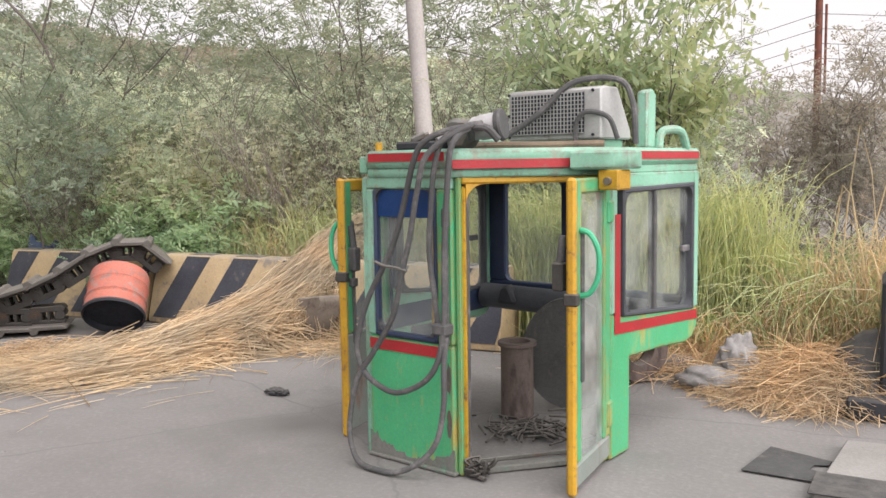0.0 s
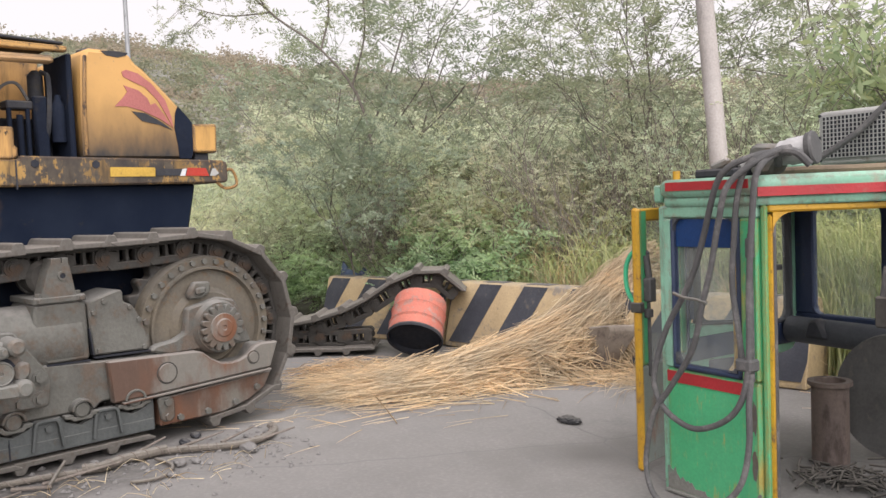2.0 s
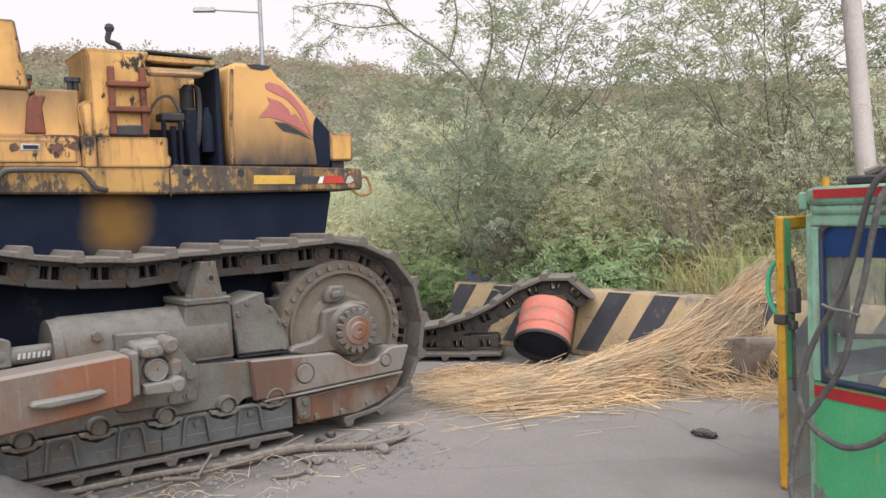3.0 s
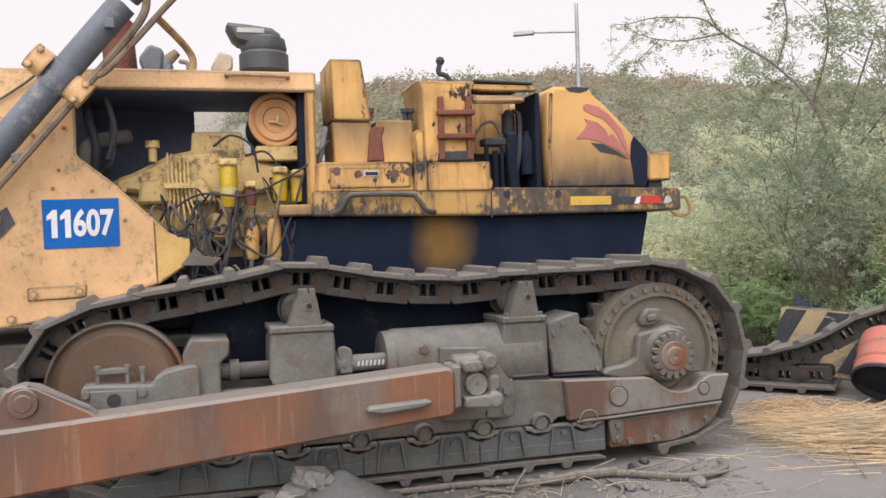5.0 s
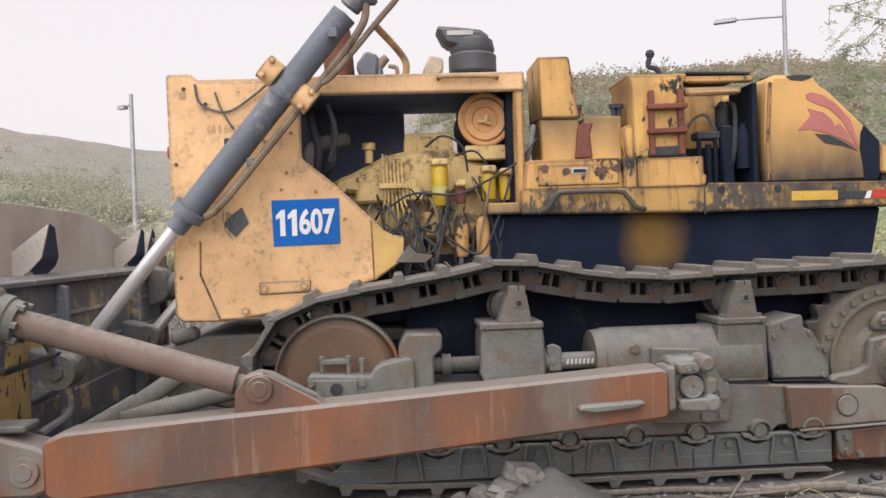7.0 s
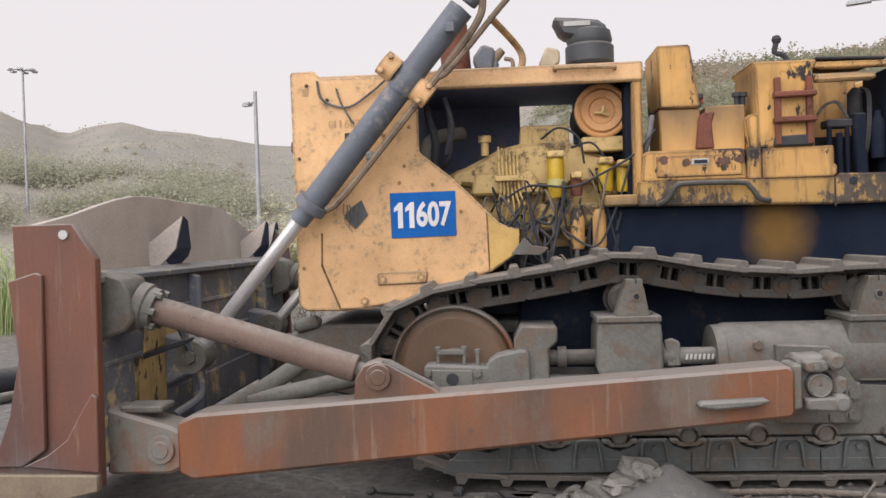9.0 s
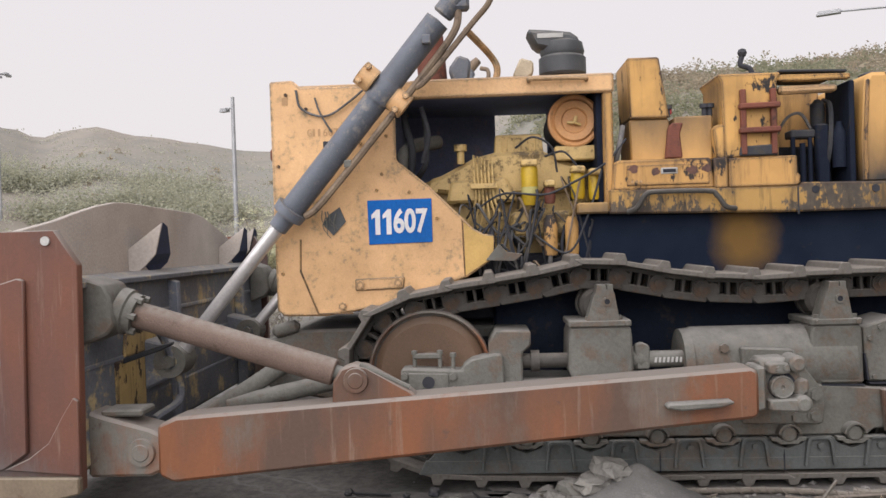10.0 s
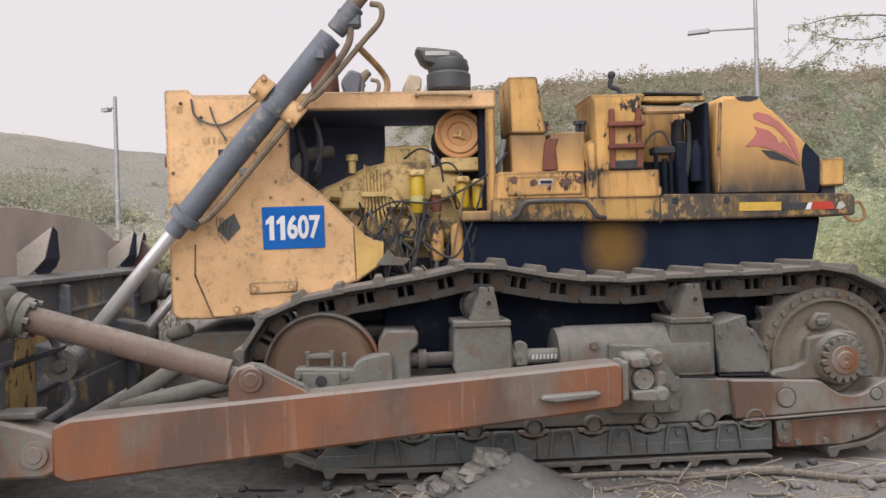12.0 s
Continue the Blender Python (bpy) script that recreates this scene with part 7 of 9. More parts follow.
# doors
def cab_door(name, hinge, free, label, near):
    zg = 0.15 if near else 0.62      # foot of the pane
    d = part(name, wall_piece(hinge, lerp2(hinge, free, 0.94), 0.03, zg, 0.035, 0.01), DOORGREEN, cab, label)
    part("door_stile", wall_piece(hinge, lerp2(hinge, free, 0.16), zg, 1.54, 0.035, 0.01), GREEN, d)
    part("door_stile", wall_piece(lerp2(hinge, free, 0.80), lerp2(hinge, free, 0.94), zg, 1.54, 0.035, 0.01), GREEN, d)
    part("door_rail", wall_piece(hinge, lerp2(hinge, free, 0.94), 1.47, 1.545, 0.034, 0.01), GREEN if near else CABYELLOW, d)
    part("door_edge", wall_piece(lerp2(hinge, free, 0.94), free, 0.0, 1.55, 0.05, 0.014), CABYELLOW, d, "yellow door edge")
    g = part("door_glass", wall_piece(lerp2(hinge, free, 0.15), lerp2(hinge, free, 0.81), zg, 1.48, 0.006, 0), GRIMYGLASS if near else GLASS, d)
    g.visible_shadow = False
    part("hinge", wall_piece(lerp2(hinge, free, -0.04), lerp2(hinge, free, 0.10), 1.30, 1.42, 0.06, 0.01), GREEN, d)
    part("hinge", wall_piece(lerp2(hinge, free, -0.04), lerp2(hinge, free, 0.10), 0.20, 0.34, 0.06, 0.01), GREEN, d)
    dv = Vector((free[0] - hinge[0], free[1] - hinge[1], 0)).normalized()
    n = Vector((-dv.y, dv.x, 0)) * (1 if near else -1)
    q = Vector((*lerp2(hinge, free, 0.86), 0))
    part("door_handle", tube([q + n * 0.02 + Vector((0, 0, 1.30)), q + n * 0.07 + Vector((0, 0, 1.28)), q + n * 0.11 + Vector((0, 0, 1.2)), q + n * 0.11 + Vector((0, 0, 1.08)), q + n * 0.07 + Vector((0, 0, 1.0)), q + n * 0.02 + Vector((0, 0, 0.98))], 0.014, 24, 8), GRIPGREEN, d, "green grab handle")
    part("latch", block(*sum([[v - 0.025, v + 0.025] for v in q - n * 0.03 + Vector((0, 0, 0.93))], []), 0.006), HOSE, d)
    lock = q - n * (0.085 if near else 0.045)
    lb_ = part("lock_box", block(lock.x - 0.03, lock.x + 0.03, lock.y - 0.028, lock.y + 0.028, 1.0, 1.14, 0.008), TRACKST if near else HOSE, d, "rusty dark lock box")
    part("lock_arm", rod((lock.x, lock.y, 1.12), (lock.x + n.x * 0.02, lock.y + n.y * 0.02, 1.27), 0.02, segs=12), HOSE, lb_)
    part("strike_plate", wall_piece(lerp2(hinge, free, 0.93), lerp2(hinge, free, 1.015), 0.94, 1.0, 0.07, 0.006), TRACKST, d)
    part("door_seal", wall_piece(lerp2(hinge, free, 0.80), lerp2(hinge, free, 0.84), 0.55, 1.3, 0.07, 0.02), HOSE, d)
    return d


cab_door("right_door", (0.815, 0.65), (0.925, 0.075), "open green door with a grimy pane", True)
cab_door("left_door", (-0.77, 0.66), (-0.64, 0.10), "open yellow-edged door", False)

# roof-top cooling unit
ac = part("cooling_unit", slab([(0.0, 1.75), (0.0, 2.035), (0.05, 2.045), (0.20, 2.045), (0.36, 1.80), (0.36, 1.75)], -0.03, 0.59, 0.01), PALEGREY, cab, "pale grey rooftop air conditioner with a mesh grille")
moved(ac, pose(0, 0.84, 0))
ac.location.x = 0.085
grl = None
for k in range(22):
    grl = block(0.0 + k * 0.0225, 0.005 + k * 0.0225, 0.822, 0.83, 1.785, 2.015, 0, grl)
for k in range(11):
    grl = block(-0.005, 0.485, 0.822, 0.83, 1.785 + k * 0.0225, 1.79 + k * 0.0225, 0, grl)
part("grille", grl, PALEGREY, ac, "wire mesh grille")
part("grille_back", block(-0.005, 0.485, 0.828, 0.838, 1.785, 2.015, 0), DARKGAP, ac)
part("unit_bolts", bolts([(x, 0.84, z) for x in (-0.018, 0.54) for z in (1.775, 1.9, 2.02)], 0.008, 0.012, (0, -1, 0)), DARKGAP, ac)
part("unit_foot", block(0.0, 0.56, 0.86, 1.16, 1.695, 1.755, 0.008), PALEGREEN, ac)
part("unit_hose", tube([(0.72, 1.0, 1.72), (0.70, 1.0, 1.95), (0.62, 0.98, 2.08), (0.40, 0.86, 2.07), (0.22, 0.78, 1.90), (0.0, 0.70, 1.76), (-0.15, 0.62, 1.725)], 0.018, 36, 8), HOSE, ac, "black hose looped over the unit")
part("unit_hose", tube([(0.45, 0.80, 1.73), (0.46, 0.79, 1.84), (0.52, 0.80, 1.90), (0.62, 0.86, 1.87), (0.66, 0.9, 1.75)], 0.014, 24, 8), HOSE, ac)
part("unit_hose", tube([(-0.2, 0.55, 1.72), (0.1, 0.52, 1.725), (0.35, 0.62, 1.72), (0.6, 0.85, 1.725)], 0.02, 20, 8), HOSEBROWN, ac)

# bundle of hydraulic hoses over the roof's front edge
hz = part("hose", tube([(0.37, 0.13, 1.80), (0.344, -0.04, 1.80), (0.217, -0.12, 1.745), (0.141, -0.13, 1.65), (0.059, -0.12, 1.426), (-0.005, -0.12, 1.249), (-0.089, -0.12, 1.095), (-0.197, -0.12, 0.935), (-0.266, -0.13, 0.759), (-0.284, -0.14, 0.615), (-0.211, -0.15, 0.499), (-0.068, -0.15, 0.433), (0.052, -0.15, 0.44), (0.189, -0.14, 0.511), (0.266, -0.13, 0.61), (0.30, -0.12, 0.746), (0.305, -0.11, 0.905), (0.303, -0.10, 1.176), (0.328, -0.10, 1.514), (0.36, -0.10, 1.715), (0.38, 0.02, 1.80), (0.40, 0.12, 1.80)], 0.0155, 110, 10), HOSE, cab, "dark grey hydraulic hose hanging in a loop")
part("hose", tube([(0.39, 0.13, 1.83), (0.385, -0.03, 1.80), (0.24, -0.15, 1.668), (0.173, -0.15, 1.486), (0.119, -0.15, 1.256), (0.064, -0.15, 1.078), (-0.009, -0.15, 0.835), (-0.158, -0.15, 0.621), (-0.269, -0.16, 0.466), (-0.319, -0.17, 0.267), (-0.305, -0.19, 0.13), (-0.215, -0.22, 0.03), (-0.054, -0.23, 0.017), (0.067, -0.21, 0.03), (0.20, -0.18, 0.11), (0.278, -0.15, 0.223), (0.308, -0.13, 0.405), (0.305, -0.12, 0.607), (0.315, -0.11, 0.753)], 0.0155, 100, 10), HOSE, hz)
part("hose", tube([(0.40, 0.1, 1.80), (0.363, -0.04, 1.80), (0.291, -0.09, 1.737), (0.245, -0.10, 1.598), (0.218, -0.10, 1.371), (0.206, -0.10, 1.169), (0.238, -0.10, 0.939), (0.254, -0.095, 0.79)], 0.0145, 44, 8), HOSE, hz)
part("hose_clip", block(0.235, 0.33, -0.135, -0.06, 0.76, 0.82, 0.01), HOSE, hz)
part("hose_tie", tube([(-0.12, -0.155, 1.115), (-0.04, -0.17, 1.10), (0.03, -0.165, 1.095), (0.095, -0.155, 1.08)], 0.009, 12, 6), DUSTY, hz)
part("post_conduit", rod((0.27, -0.045, 0.70), (0.27, -0.045, 1.42), 0.013, segs=12), HOSE, hz)
part("conduit_box", block(0.25, 0.29, -0.065, -0.03, 1.30, 1.40, 0.008), HOSE, hz)
mt = part("roof_motor", lathe([(0, 0), (0, 0.045), (0.02, 0.06), (0.05, 0.06), (0.06, 0.066), (0.15, 0.066), (0.16, 0.0)], (0.30, 0.14, 1.80), (0.93, 0.25, 0.12), 26), worn("dull_aluminium", (0.62, 0.61, 0.60), (0.50, 0.49, 0.49), (0.22, 0.2, 0.18), 0.42, 8, 50, 0.45, 0.0), cab, "dull metal fan motor lying on the roof")
part("motor_rim", lathe([(0, 0.0), (0, 0.075), (0.025, 0.082), (0.035, 0.075), (0.035, 0.0)], (0.442, 0.178, 1.818), (0.93, 0.25, 0.12), 26), HOSE, mt, "black rubber rim")
part("motor_wrap", tube([(0.33, 0.1, 1.75), (0.38, 0.04, 1.80), (0.46, 0.05, 1.80), (0.50, 0.1, 1.74)], 0.02, 18, 8), HOSE, mt)
part("rag", slab([(0.16, 1.70), (0.15, 1.84), (0.20, 1.86), (0.30, 1.85), (0.32, 1.76), (0.28, 1.70)], 0.10, 0.22, 0.02, axis="y"), DUSTY, mt)
part("roof_tray", block(-0.12, 0.14, 0.02, 0.30, 1.70, 1.745, 0.01), BLACK, cab, "black tray with rubble on the roof")
trn = random.Random(3)
for k in range(9):
    x, y = trn.uniform(-0.10, 0.12), trn.uniform(0.04, 0.28)
    part("roof_scrap", rod((x, y, 1.75), (x + trn.uniform(-0.06, 0.06), y + 0.05, 1.78), 0.02, segs=6), trn.choice((BLACK, DUSTY, PALEGREY)), cab)
rrn = random.Random(12)
rag = tube([(0.33, 0.0, 0.02)] + [(rrn.gauss(0.385, 0.04), rrn.gauss(0.02, 0.035), rrn.uniform(0.015, 0.13) * (1 - k / 60)) for k in range(46)] + [(0.47, 0.0, 0.015)], 0.008, 260, 5)
part("base_rag", rag, TRACKST, cab, "knot of dusty rag at the door post's foot")
foot = [(-0.305 + 0.6 * k / 48, 0.036 + max(0.004, 0.05 * abs(2 * k / 48 - 1.05) ** 1.6 * 2 + 0.028 * noise.noise(Vector((k * 0.37, 2.2, 0))) + 0.022 * noise.noise(Vector((k * 1.1, 7.7, 0))))) for k in range(49)]
part("dust_patch", slab([(-0.305, 0.024)] + foot + [(0.295, 0.024)], -0.0275, -0.0252, 0, axis="y"), FOOTDUST, front, "grey caked dust along the foot")
cab.location = (-0.95, 4.215, 0)
cab.rotation_euler.z = radians(-11.8)

# things standing under the cab
PIPEBROWN = worn("old_pipe_steel", (0.20, 0.15, 0.125), (0.16, 0.125, 0.11), (0.10, 0.075, 0.065), 0.45, 4, 50, 0.75, 0.1, 0.4, 0.4, streak=(1, 1, 0.3))
pipe = thing("steel_pipe", (-0.79, 5.30, 0), "rusty brown flanged steel pipe standing on end", "pipe")
part("pipe_wall", lathe([(0, 0.088), (0, 0.105), (0.40, 0.105), (0.455, 0.105), (0.46, 0.125), (0.485, 0.125), (0.485, 0.088), (0.02, 0.085)], (-0.79, 5.30, 0), (0, 0, 1), 36), PIPEBROWN, pipe)
DISCSTEEL = worn("dusty_disc_steel", (0.17, 0.165, 0.16), (0.12, 0.117, 0.115), (0.22, 0.20, 0.18), 0.4, 3, 50, 0.8, 0, 0.4, 0.5)
disc = thing("steel_disc", (-0.50, 5.62, 0), "dark steel disc leaning under the cab", "disc")
part("disc_plate", lathe([(0, 0), (0, 0.36), (0.03, 0.37), (0.06, 0.36), (0.06, 0.0)], (-0.52, 5.60, 0.368), (-0.25, -0.95, 0.12), 48), DISCSTEEL, disc)
part("disc_boss", lathe([(0, 0), (0, 0.05), (0.025, 0.045), (0.025, 0.0)], (-0.534, 5.548, 0.375), (-0.25, -0.95, 0.12), 20), DISCSTEEL, disc)
# Wheel edge behind the cab, modelled as a plain ring.
rim = thing("steel_hoop", (-0.36, 6.5, 0), "rusty brown steel wheel leaning behind the cab", "scrap metal")
part("hoop_band", lathe([(0, 0.12), (0, 0.24), (0.03, 0.25), (0.10, 0.25), (0.13, 0.24), (0.13, 0.12), (0.10, 0.11), (0.03, 0.11)], (-0.36, 6.5, 0.245), (0.75, -0.65, 0.05), 36), PIPEBROWN, rim)
chain = tagged(part("chain_heap", block(-0.6, -0.58, 4.9, 4.92, 0.0, 0.02, 0), TRACKST), "heap of loose dark steel chain links", "chain", kind="stuff")
bm = bmesh.new()
crn = random.Random(8)
for k in range(120):
    x, y, a = crn.gauss(-0.55, 0.17), crn.gauss(4.98, 0.10), crn.uniform(0, 3.14)
    dx, dy = 0.06 * math.cos(a), 0.06 * math.sin(a)
    z = 0.015 + 0.05 * max(0, 1 - abs(x + 0.52) / 0.25) * crn.random()
    rod((x - dx, y - dy, z), (x + dx, y + dy, z + crn.uniform(-0.01, 0.02)), 0.0065, segs=6, bm=bm)
bm.to_mesh(chain.data)
bm.free()


# ---- barrier, drum, spare track, straw, litter ----
def barrier(x0, x1, y0, y1, group, shift):
    """A striped concrete road barrier with a battered face, from (x0, y0) to (x1, y1)."""
    L = math.hypot(x1 - x0, y1 - y0)
    th = thing("road_barrier", (0, 0, 0), "concrete road barrier in worn black and yellow stripes", "barrier", group)
    body = part("barrier_body", slab([(-0.06, 0.0), (0.50, 0.0), (0.50, 0.06), (0.33, 0.70), (0.30, 0.72), (0.14, 0.72), (0.11, 0.70), (-0.06, 0.06)], 0.01, L - 0.01, 0.01), BARRYEL, th)
    w = 0.315
    n = int(L / w) + 2
    for k in range(-4, n):
        if k % 2:
            continue
        at = k * w + shift
        q = []
        for u, t in ((at, 0), (at + w, 0), (at + w + 0.36, 1), (at + 0.36, 1)):
            q.append((u, t))
        # cut the slanting band to the barrier's length
        poly = []
        for (u0, t0), (u1, t1) in zip(q, q[1:] + q[:1]):
            for s in range(4):
                u, t = u0 + (u1 - u0) * s / 4, t0 + (t1 - t0) * s / 4
                poly.append((min(max(u, 0.015), L - 0.015), t))
        b = bmesh.new()
        vs = []
        for u, t in poly:
            v = Vector((u, -0.062 + 0.172 * t, 0.062 + 0.64 * t))
            if not vs or (vs[-1].co - v).length > 1e-4:
                vs.append(b.verts.new(v))
        if len(vs) > 2 and max(v.co.x for v in vs) - min(v.co.x for v in vs) > 0.05:
            f = b.faces.new(vs)
            ex = bmesh.ops.extrude_face_region(b, geom=[f])
            for e in ex["geom"]:
                if isinstance(e, bmesh.types.BMVert):
                    e.co += Vector((0, -0.004, 0.001))
            bmesh.ops.recalc_face_normals(b, faces=b.faces)
            part("painted_stripe", b, BARRBLK, body, "black painted stripe", smooth=False)
        else:
            b.free()
        if (at + 0.36) < L - 0.1 and at + w + 0.36 > 0.1:
            part("top_stripe", block(max(0.02, at + 0.36), min(L - 0.02, at + w + 0.36), 0.145, 0.295, 0.7195, 0.724, 0), BARRBLK, body)
    th.location = (x0, y0, 0)
    th.rotation_euler.z = math.atan2(y1 - y0, x1 - x0)
    return th


BG = "barriers along the yard's edge"
barrier(-7.75, -5.72, 6.75, 6.95, BG, -0.25)
barrier(-5.68, -3.6, 6.95, 6.95, BG, 0.08)
barrier(-3.56, -1.62, 6.95, 7.03, BG, -0.315)

drum = thing("oil_drum", (0, 0, 0), "dented red steel drum lying on its side, black inside", "drum")
DAX, DC = (0, 1, 1.07), (0, 0, 0.205)
shell = part("drum_shell", lathe([(0.02, 0.28), (0.03, 0.295), (0.13, 0.284), (0.15, 0.297), (0.17, 0.284), (0.29, 0.282), (0.31, 0.295), (0.33, 0.282), (0.44, 0.284), (0.47, 0.275), (0.46, 0.0)], DC, DAX, 44), DRUMRED, drum)
# Near-black disc closes the open mouth in place of the shade inside.
part("drum_end", lathe([(0.0, 0.276), (0.05, 0.27), (0.06, 0.0)], DC, DAX, 36), DARKGAP, drum, "near-black disc in the mouth, for the shaded inside")
part("drum_lip", lathe([(-0.005, 0.28), (-0.012, 0.293), (0.01, 0.302), (0.03, 0.293)], DC, DAX, 44), BLACK, drum)
drum.location = (-5.36, 6.15, 0.0)
drum.rotation_euler.z = radians(33)

spare = thing("spare_track", (0, 0, 0), "length of spare crawler track folded over a drum", "track")
core = part("track_pin", rod((-0.2, -0.3, 0.2), (0.2, -0.3, 0.2), 0.02, segs=8), TRACKST, spare)
lay_track(spare, along_loop([(-1.1, 0.06), (-0.4, 0.06), (0.2, 0.06), (0.75, 0.065)], PITCH, False), 0.0, flip=True)
lay_track(spare, along_loop([(-1.1, 0.33), (-0.5, 0.36), (0.0, 0.45), (0.4, 0.62), (0.72, 0.82), (1.0, 0.90), (1.28, 0.86), (1.46, 0.66), (1.52, 0.38)], PITCH, False), 0.0, flip=False)
spare.location = (-6.45, 5.95, 0)
spare.rotation_euler.z = radians(-47)


def ribbons(name, material, strands, label, category, segs=4):
    """Stalks: a three-sided tapering prism along each curve of (places, radius)."""
    V, F = [], []
    for pts, r in strands:
        line = spline(pts, segs + 1)
        base = len(V)
        for i, p in enumerate(line):
            d = (line[min(i + 1, segs)] - line[max(i - 1, 0)]).normalized()
            s = d.orthogonal().normalized()
            u = d.cross(s)
            rr = r * (1 - 0.75 * i / segs)
            for k in range(3):
                a = 2.0944 * k
                V.append(p + rr * (math.cos(a) * s + math.sin(a) * u))
        for i in range(segs):
            for k in range(3):
                k2 = (k + 1) % 3
                F.append((base + 3 * i + k, base + 3 * i + k2, base + 3 * i + 3 + k2, base + 3 * i + 3 + k))
    me = bpy.data.meshes.new(name)
    me.from_pydata([tuple(v) for v in V], [], F)
    for f in me.polygons:
        f.use_smooth = True
    me.materials.append(material)
    return tagged(new(name, me), label, category, kind="stuff")


srn = random.Random(21)
spine = [Vector(p) for p in ((-3.38, 7.6, 1.12), (-3.5, 7.3, 0.98), (-3.68, 6.85, 0.66), (-3.85, 6.4, 0.38), (-4.05, 5.95, 0.20), (-4.25, 5.55, 0.11), (-4.42, 5.2, 0.06), (-4.6, 4.85, 0.03), (-4.7, 4.6, 0.015))]
path200 = spline(spine, 200)
SP = np.array([tuple(p) for p in path200[::4]])


def heap_top(x, y):
    """Height of the straw bank at a place, and the way it lies there."""
    d2 = (SP[:, 0] - x) ** 2 + (SP[:, 1] - y) ** 2
    i = int(d2.argmin())
    w = 0.30 + 0.58 * i / 50
    q = d2[i] / (w * w)
    a, b = SP[max(0, i - 1)], SP[min(len(SP) - 1, i + 1)]
    return (SP[i, 2] * 0.95 + 0.10) * max(0.0, 1 - q) ** 0.8, math.atan2(b[1] - a[1], b[0] - a[0])


strands = []
for k in range(7000):
    c = path200[int(srn.betavariate(1.05, 1.2) * 188)]
    h0, way = heap_top(c.x, c.y)
    low = min(1.0, max(0.0, (7.5 - c.y) / 1.6))
    off = srn.gauss(0, 0.10 + 0.20 * min(1.0, (7.6 - c.y) / 2.8))
    x, y = c.x - math.sin(way) * off, c.y + math.cos(way) * off
    h0, way = heap_top(x, y)
    a = way + srn.gauss(0, 0.20 if srn.random() < 0.8 else 0.6)
    ln = srn.uniform(0.4, 1.3)
    layer = srn.uniform(0.82 - 0.45 * low, 1.0)
    pts = []
    for t in (-0.5, 0.0, 0.5):
        px, py = x + math.cos(a) * ln * t, y + math.sin(a) * ln * t
        h, _w = heap_top(px, py)
        pts.append(Vector((px, py, max(0.008, h * layer + srn.gauss(0.004, 0.014)))))
    pts[1].z = max(pts[1].z, 0.5 * (pts[0].z + pts[2].z) - 0.02)
    if srn.random() < 0.12:
        pts[2 if srn.random() < 0.6 else 0].z += srn.uniform(0.02, 0.14)
    strands.append((pts, srn.uniform(0.003, 0.0068)))
for k in range(260):
    x, y = srn.gauss(-4.2, 0.5), srn.gauss(5.3, 0.8)
    a = srn.gauss(-2.1, 0.7)
    l2 = srn.uniform(0.15, 0.5)
    strands.append(([(x, y, 0.01), (x + 0.5 * l2 * math.cos(a), y + 0.5 * l2 * math.sin(a), 0.014), (x + l2 * math.cos(a), y + l2 * math.sin(a), 0.01)], 0.003))
for k in range(420):
    x, y = srn.uniform(-3.7, -2.4), srn.gauss(6.55, 0.16)
    a = srn.uniform(0, 6.28)
    l2 = srn.uniform(0.2, 0.7)
    strands.append(([(x, y, 0.01), (x + 0.5 * l2 * math.cos(a), y + 0.5 * l2 * math.sin(a), 0.05), (x + l2 * math.cos(a), y + l2 * math.sin(a), 0.015)], 0.0035))
ribbons("straw_heap", STRAW, strands, "long swathe of cut golden straw sliding off the barrier", "straw")
# body of the heap, so that it is not hollow
heap = bmesh.new()
for k in range(0, 150, 6):
    c = path200[k]
    d = (path200[k + 3] - c).normalized()
    side = Vector((-d.y, d.x, 0)).normalized()
    wid = 0.22 + 0.45 * k / 199
    for j in range(9):
        s = (j - 4) / 4
        heap.verts.new(Vector((c.x, c.y, 0)) + side * s * wid + Vector((0, 0, max(0.0, (c.z * 0.72 + 0.03) * (1 - s * s) - 0.01 + 0.03 * noise.noise(Vector((k * 0.3, j * 1.3, 0)))))))
heap.verts.ensure_lookup_table()
for r in range(len(heap.verts) // 9 - 1):
    for j in range(8):
        heap.faces.new((heap.verts[r * 9 + j], heap.verts[r * 9 + j + 1], heap.verts[(r + 1) * 9 + j + 1], heap.verts[(r + 1) * 9 + j]))
tagged(part("straw_underlayer", heap, worn("matted_straw", (0.26, 0.19, 0.115), (0.20, 0.148, 0.09), (0.33, 0.25, 0.155), 0.5, 6, 70, 0.95, 0, 0.8)), "matted straw under the loose stalks", "straw", kind="stuff")


def heap_of_stalks(name, cx, cy, rx, ry, h, count, seed, label, mat_=None, lengths=(0.3, 0.9), low=0.3):
    rn = random.Random(seed)
    st = []
    for k in range(count):
        a, q = rn.uniform(0, 6.283), math.sqrt(rn.random())
        x, y = cx + rx * q * math.cos(a), cy + ry * q * math.sin(a)
        z = h * (1 - q * q) * rn.random() ** 0.6
        b, l2 = rn.uniform(0, 6.283), rn.uniform(*lengths)
        dx, dy = math.cos(b) * l2 / 2, math.sin(b) * l2 / 2
        sl = rn.gauss(0, low) * l2
        st.append(([(x - dx, y - dy, max(0.01, z - sl / 2)), (x, y, max(0.012, z + rn.uniform(0.0, 0.08))), (x + dx, y + dy, max(0.01, z + sl / 2 - 0.05))], rn.uniform(0.002, 0.004)))
    return ribbons(name, mat_ or STRAW, st, label, "straw")


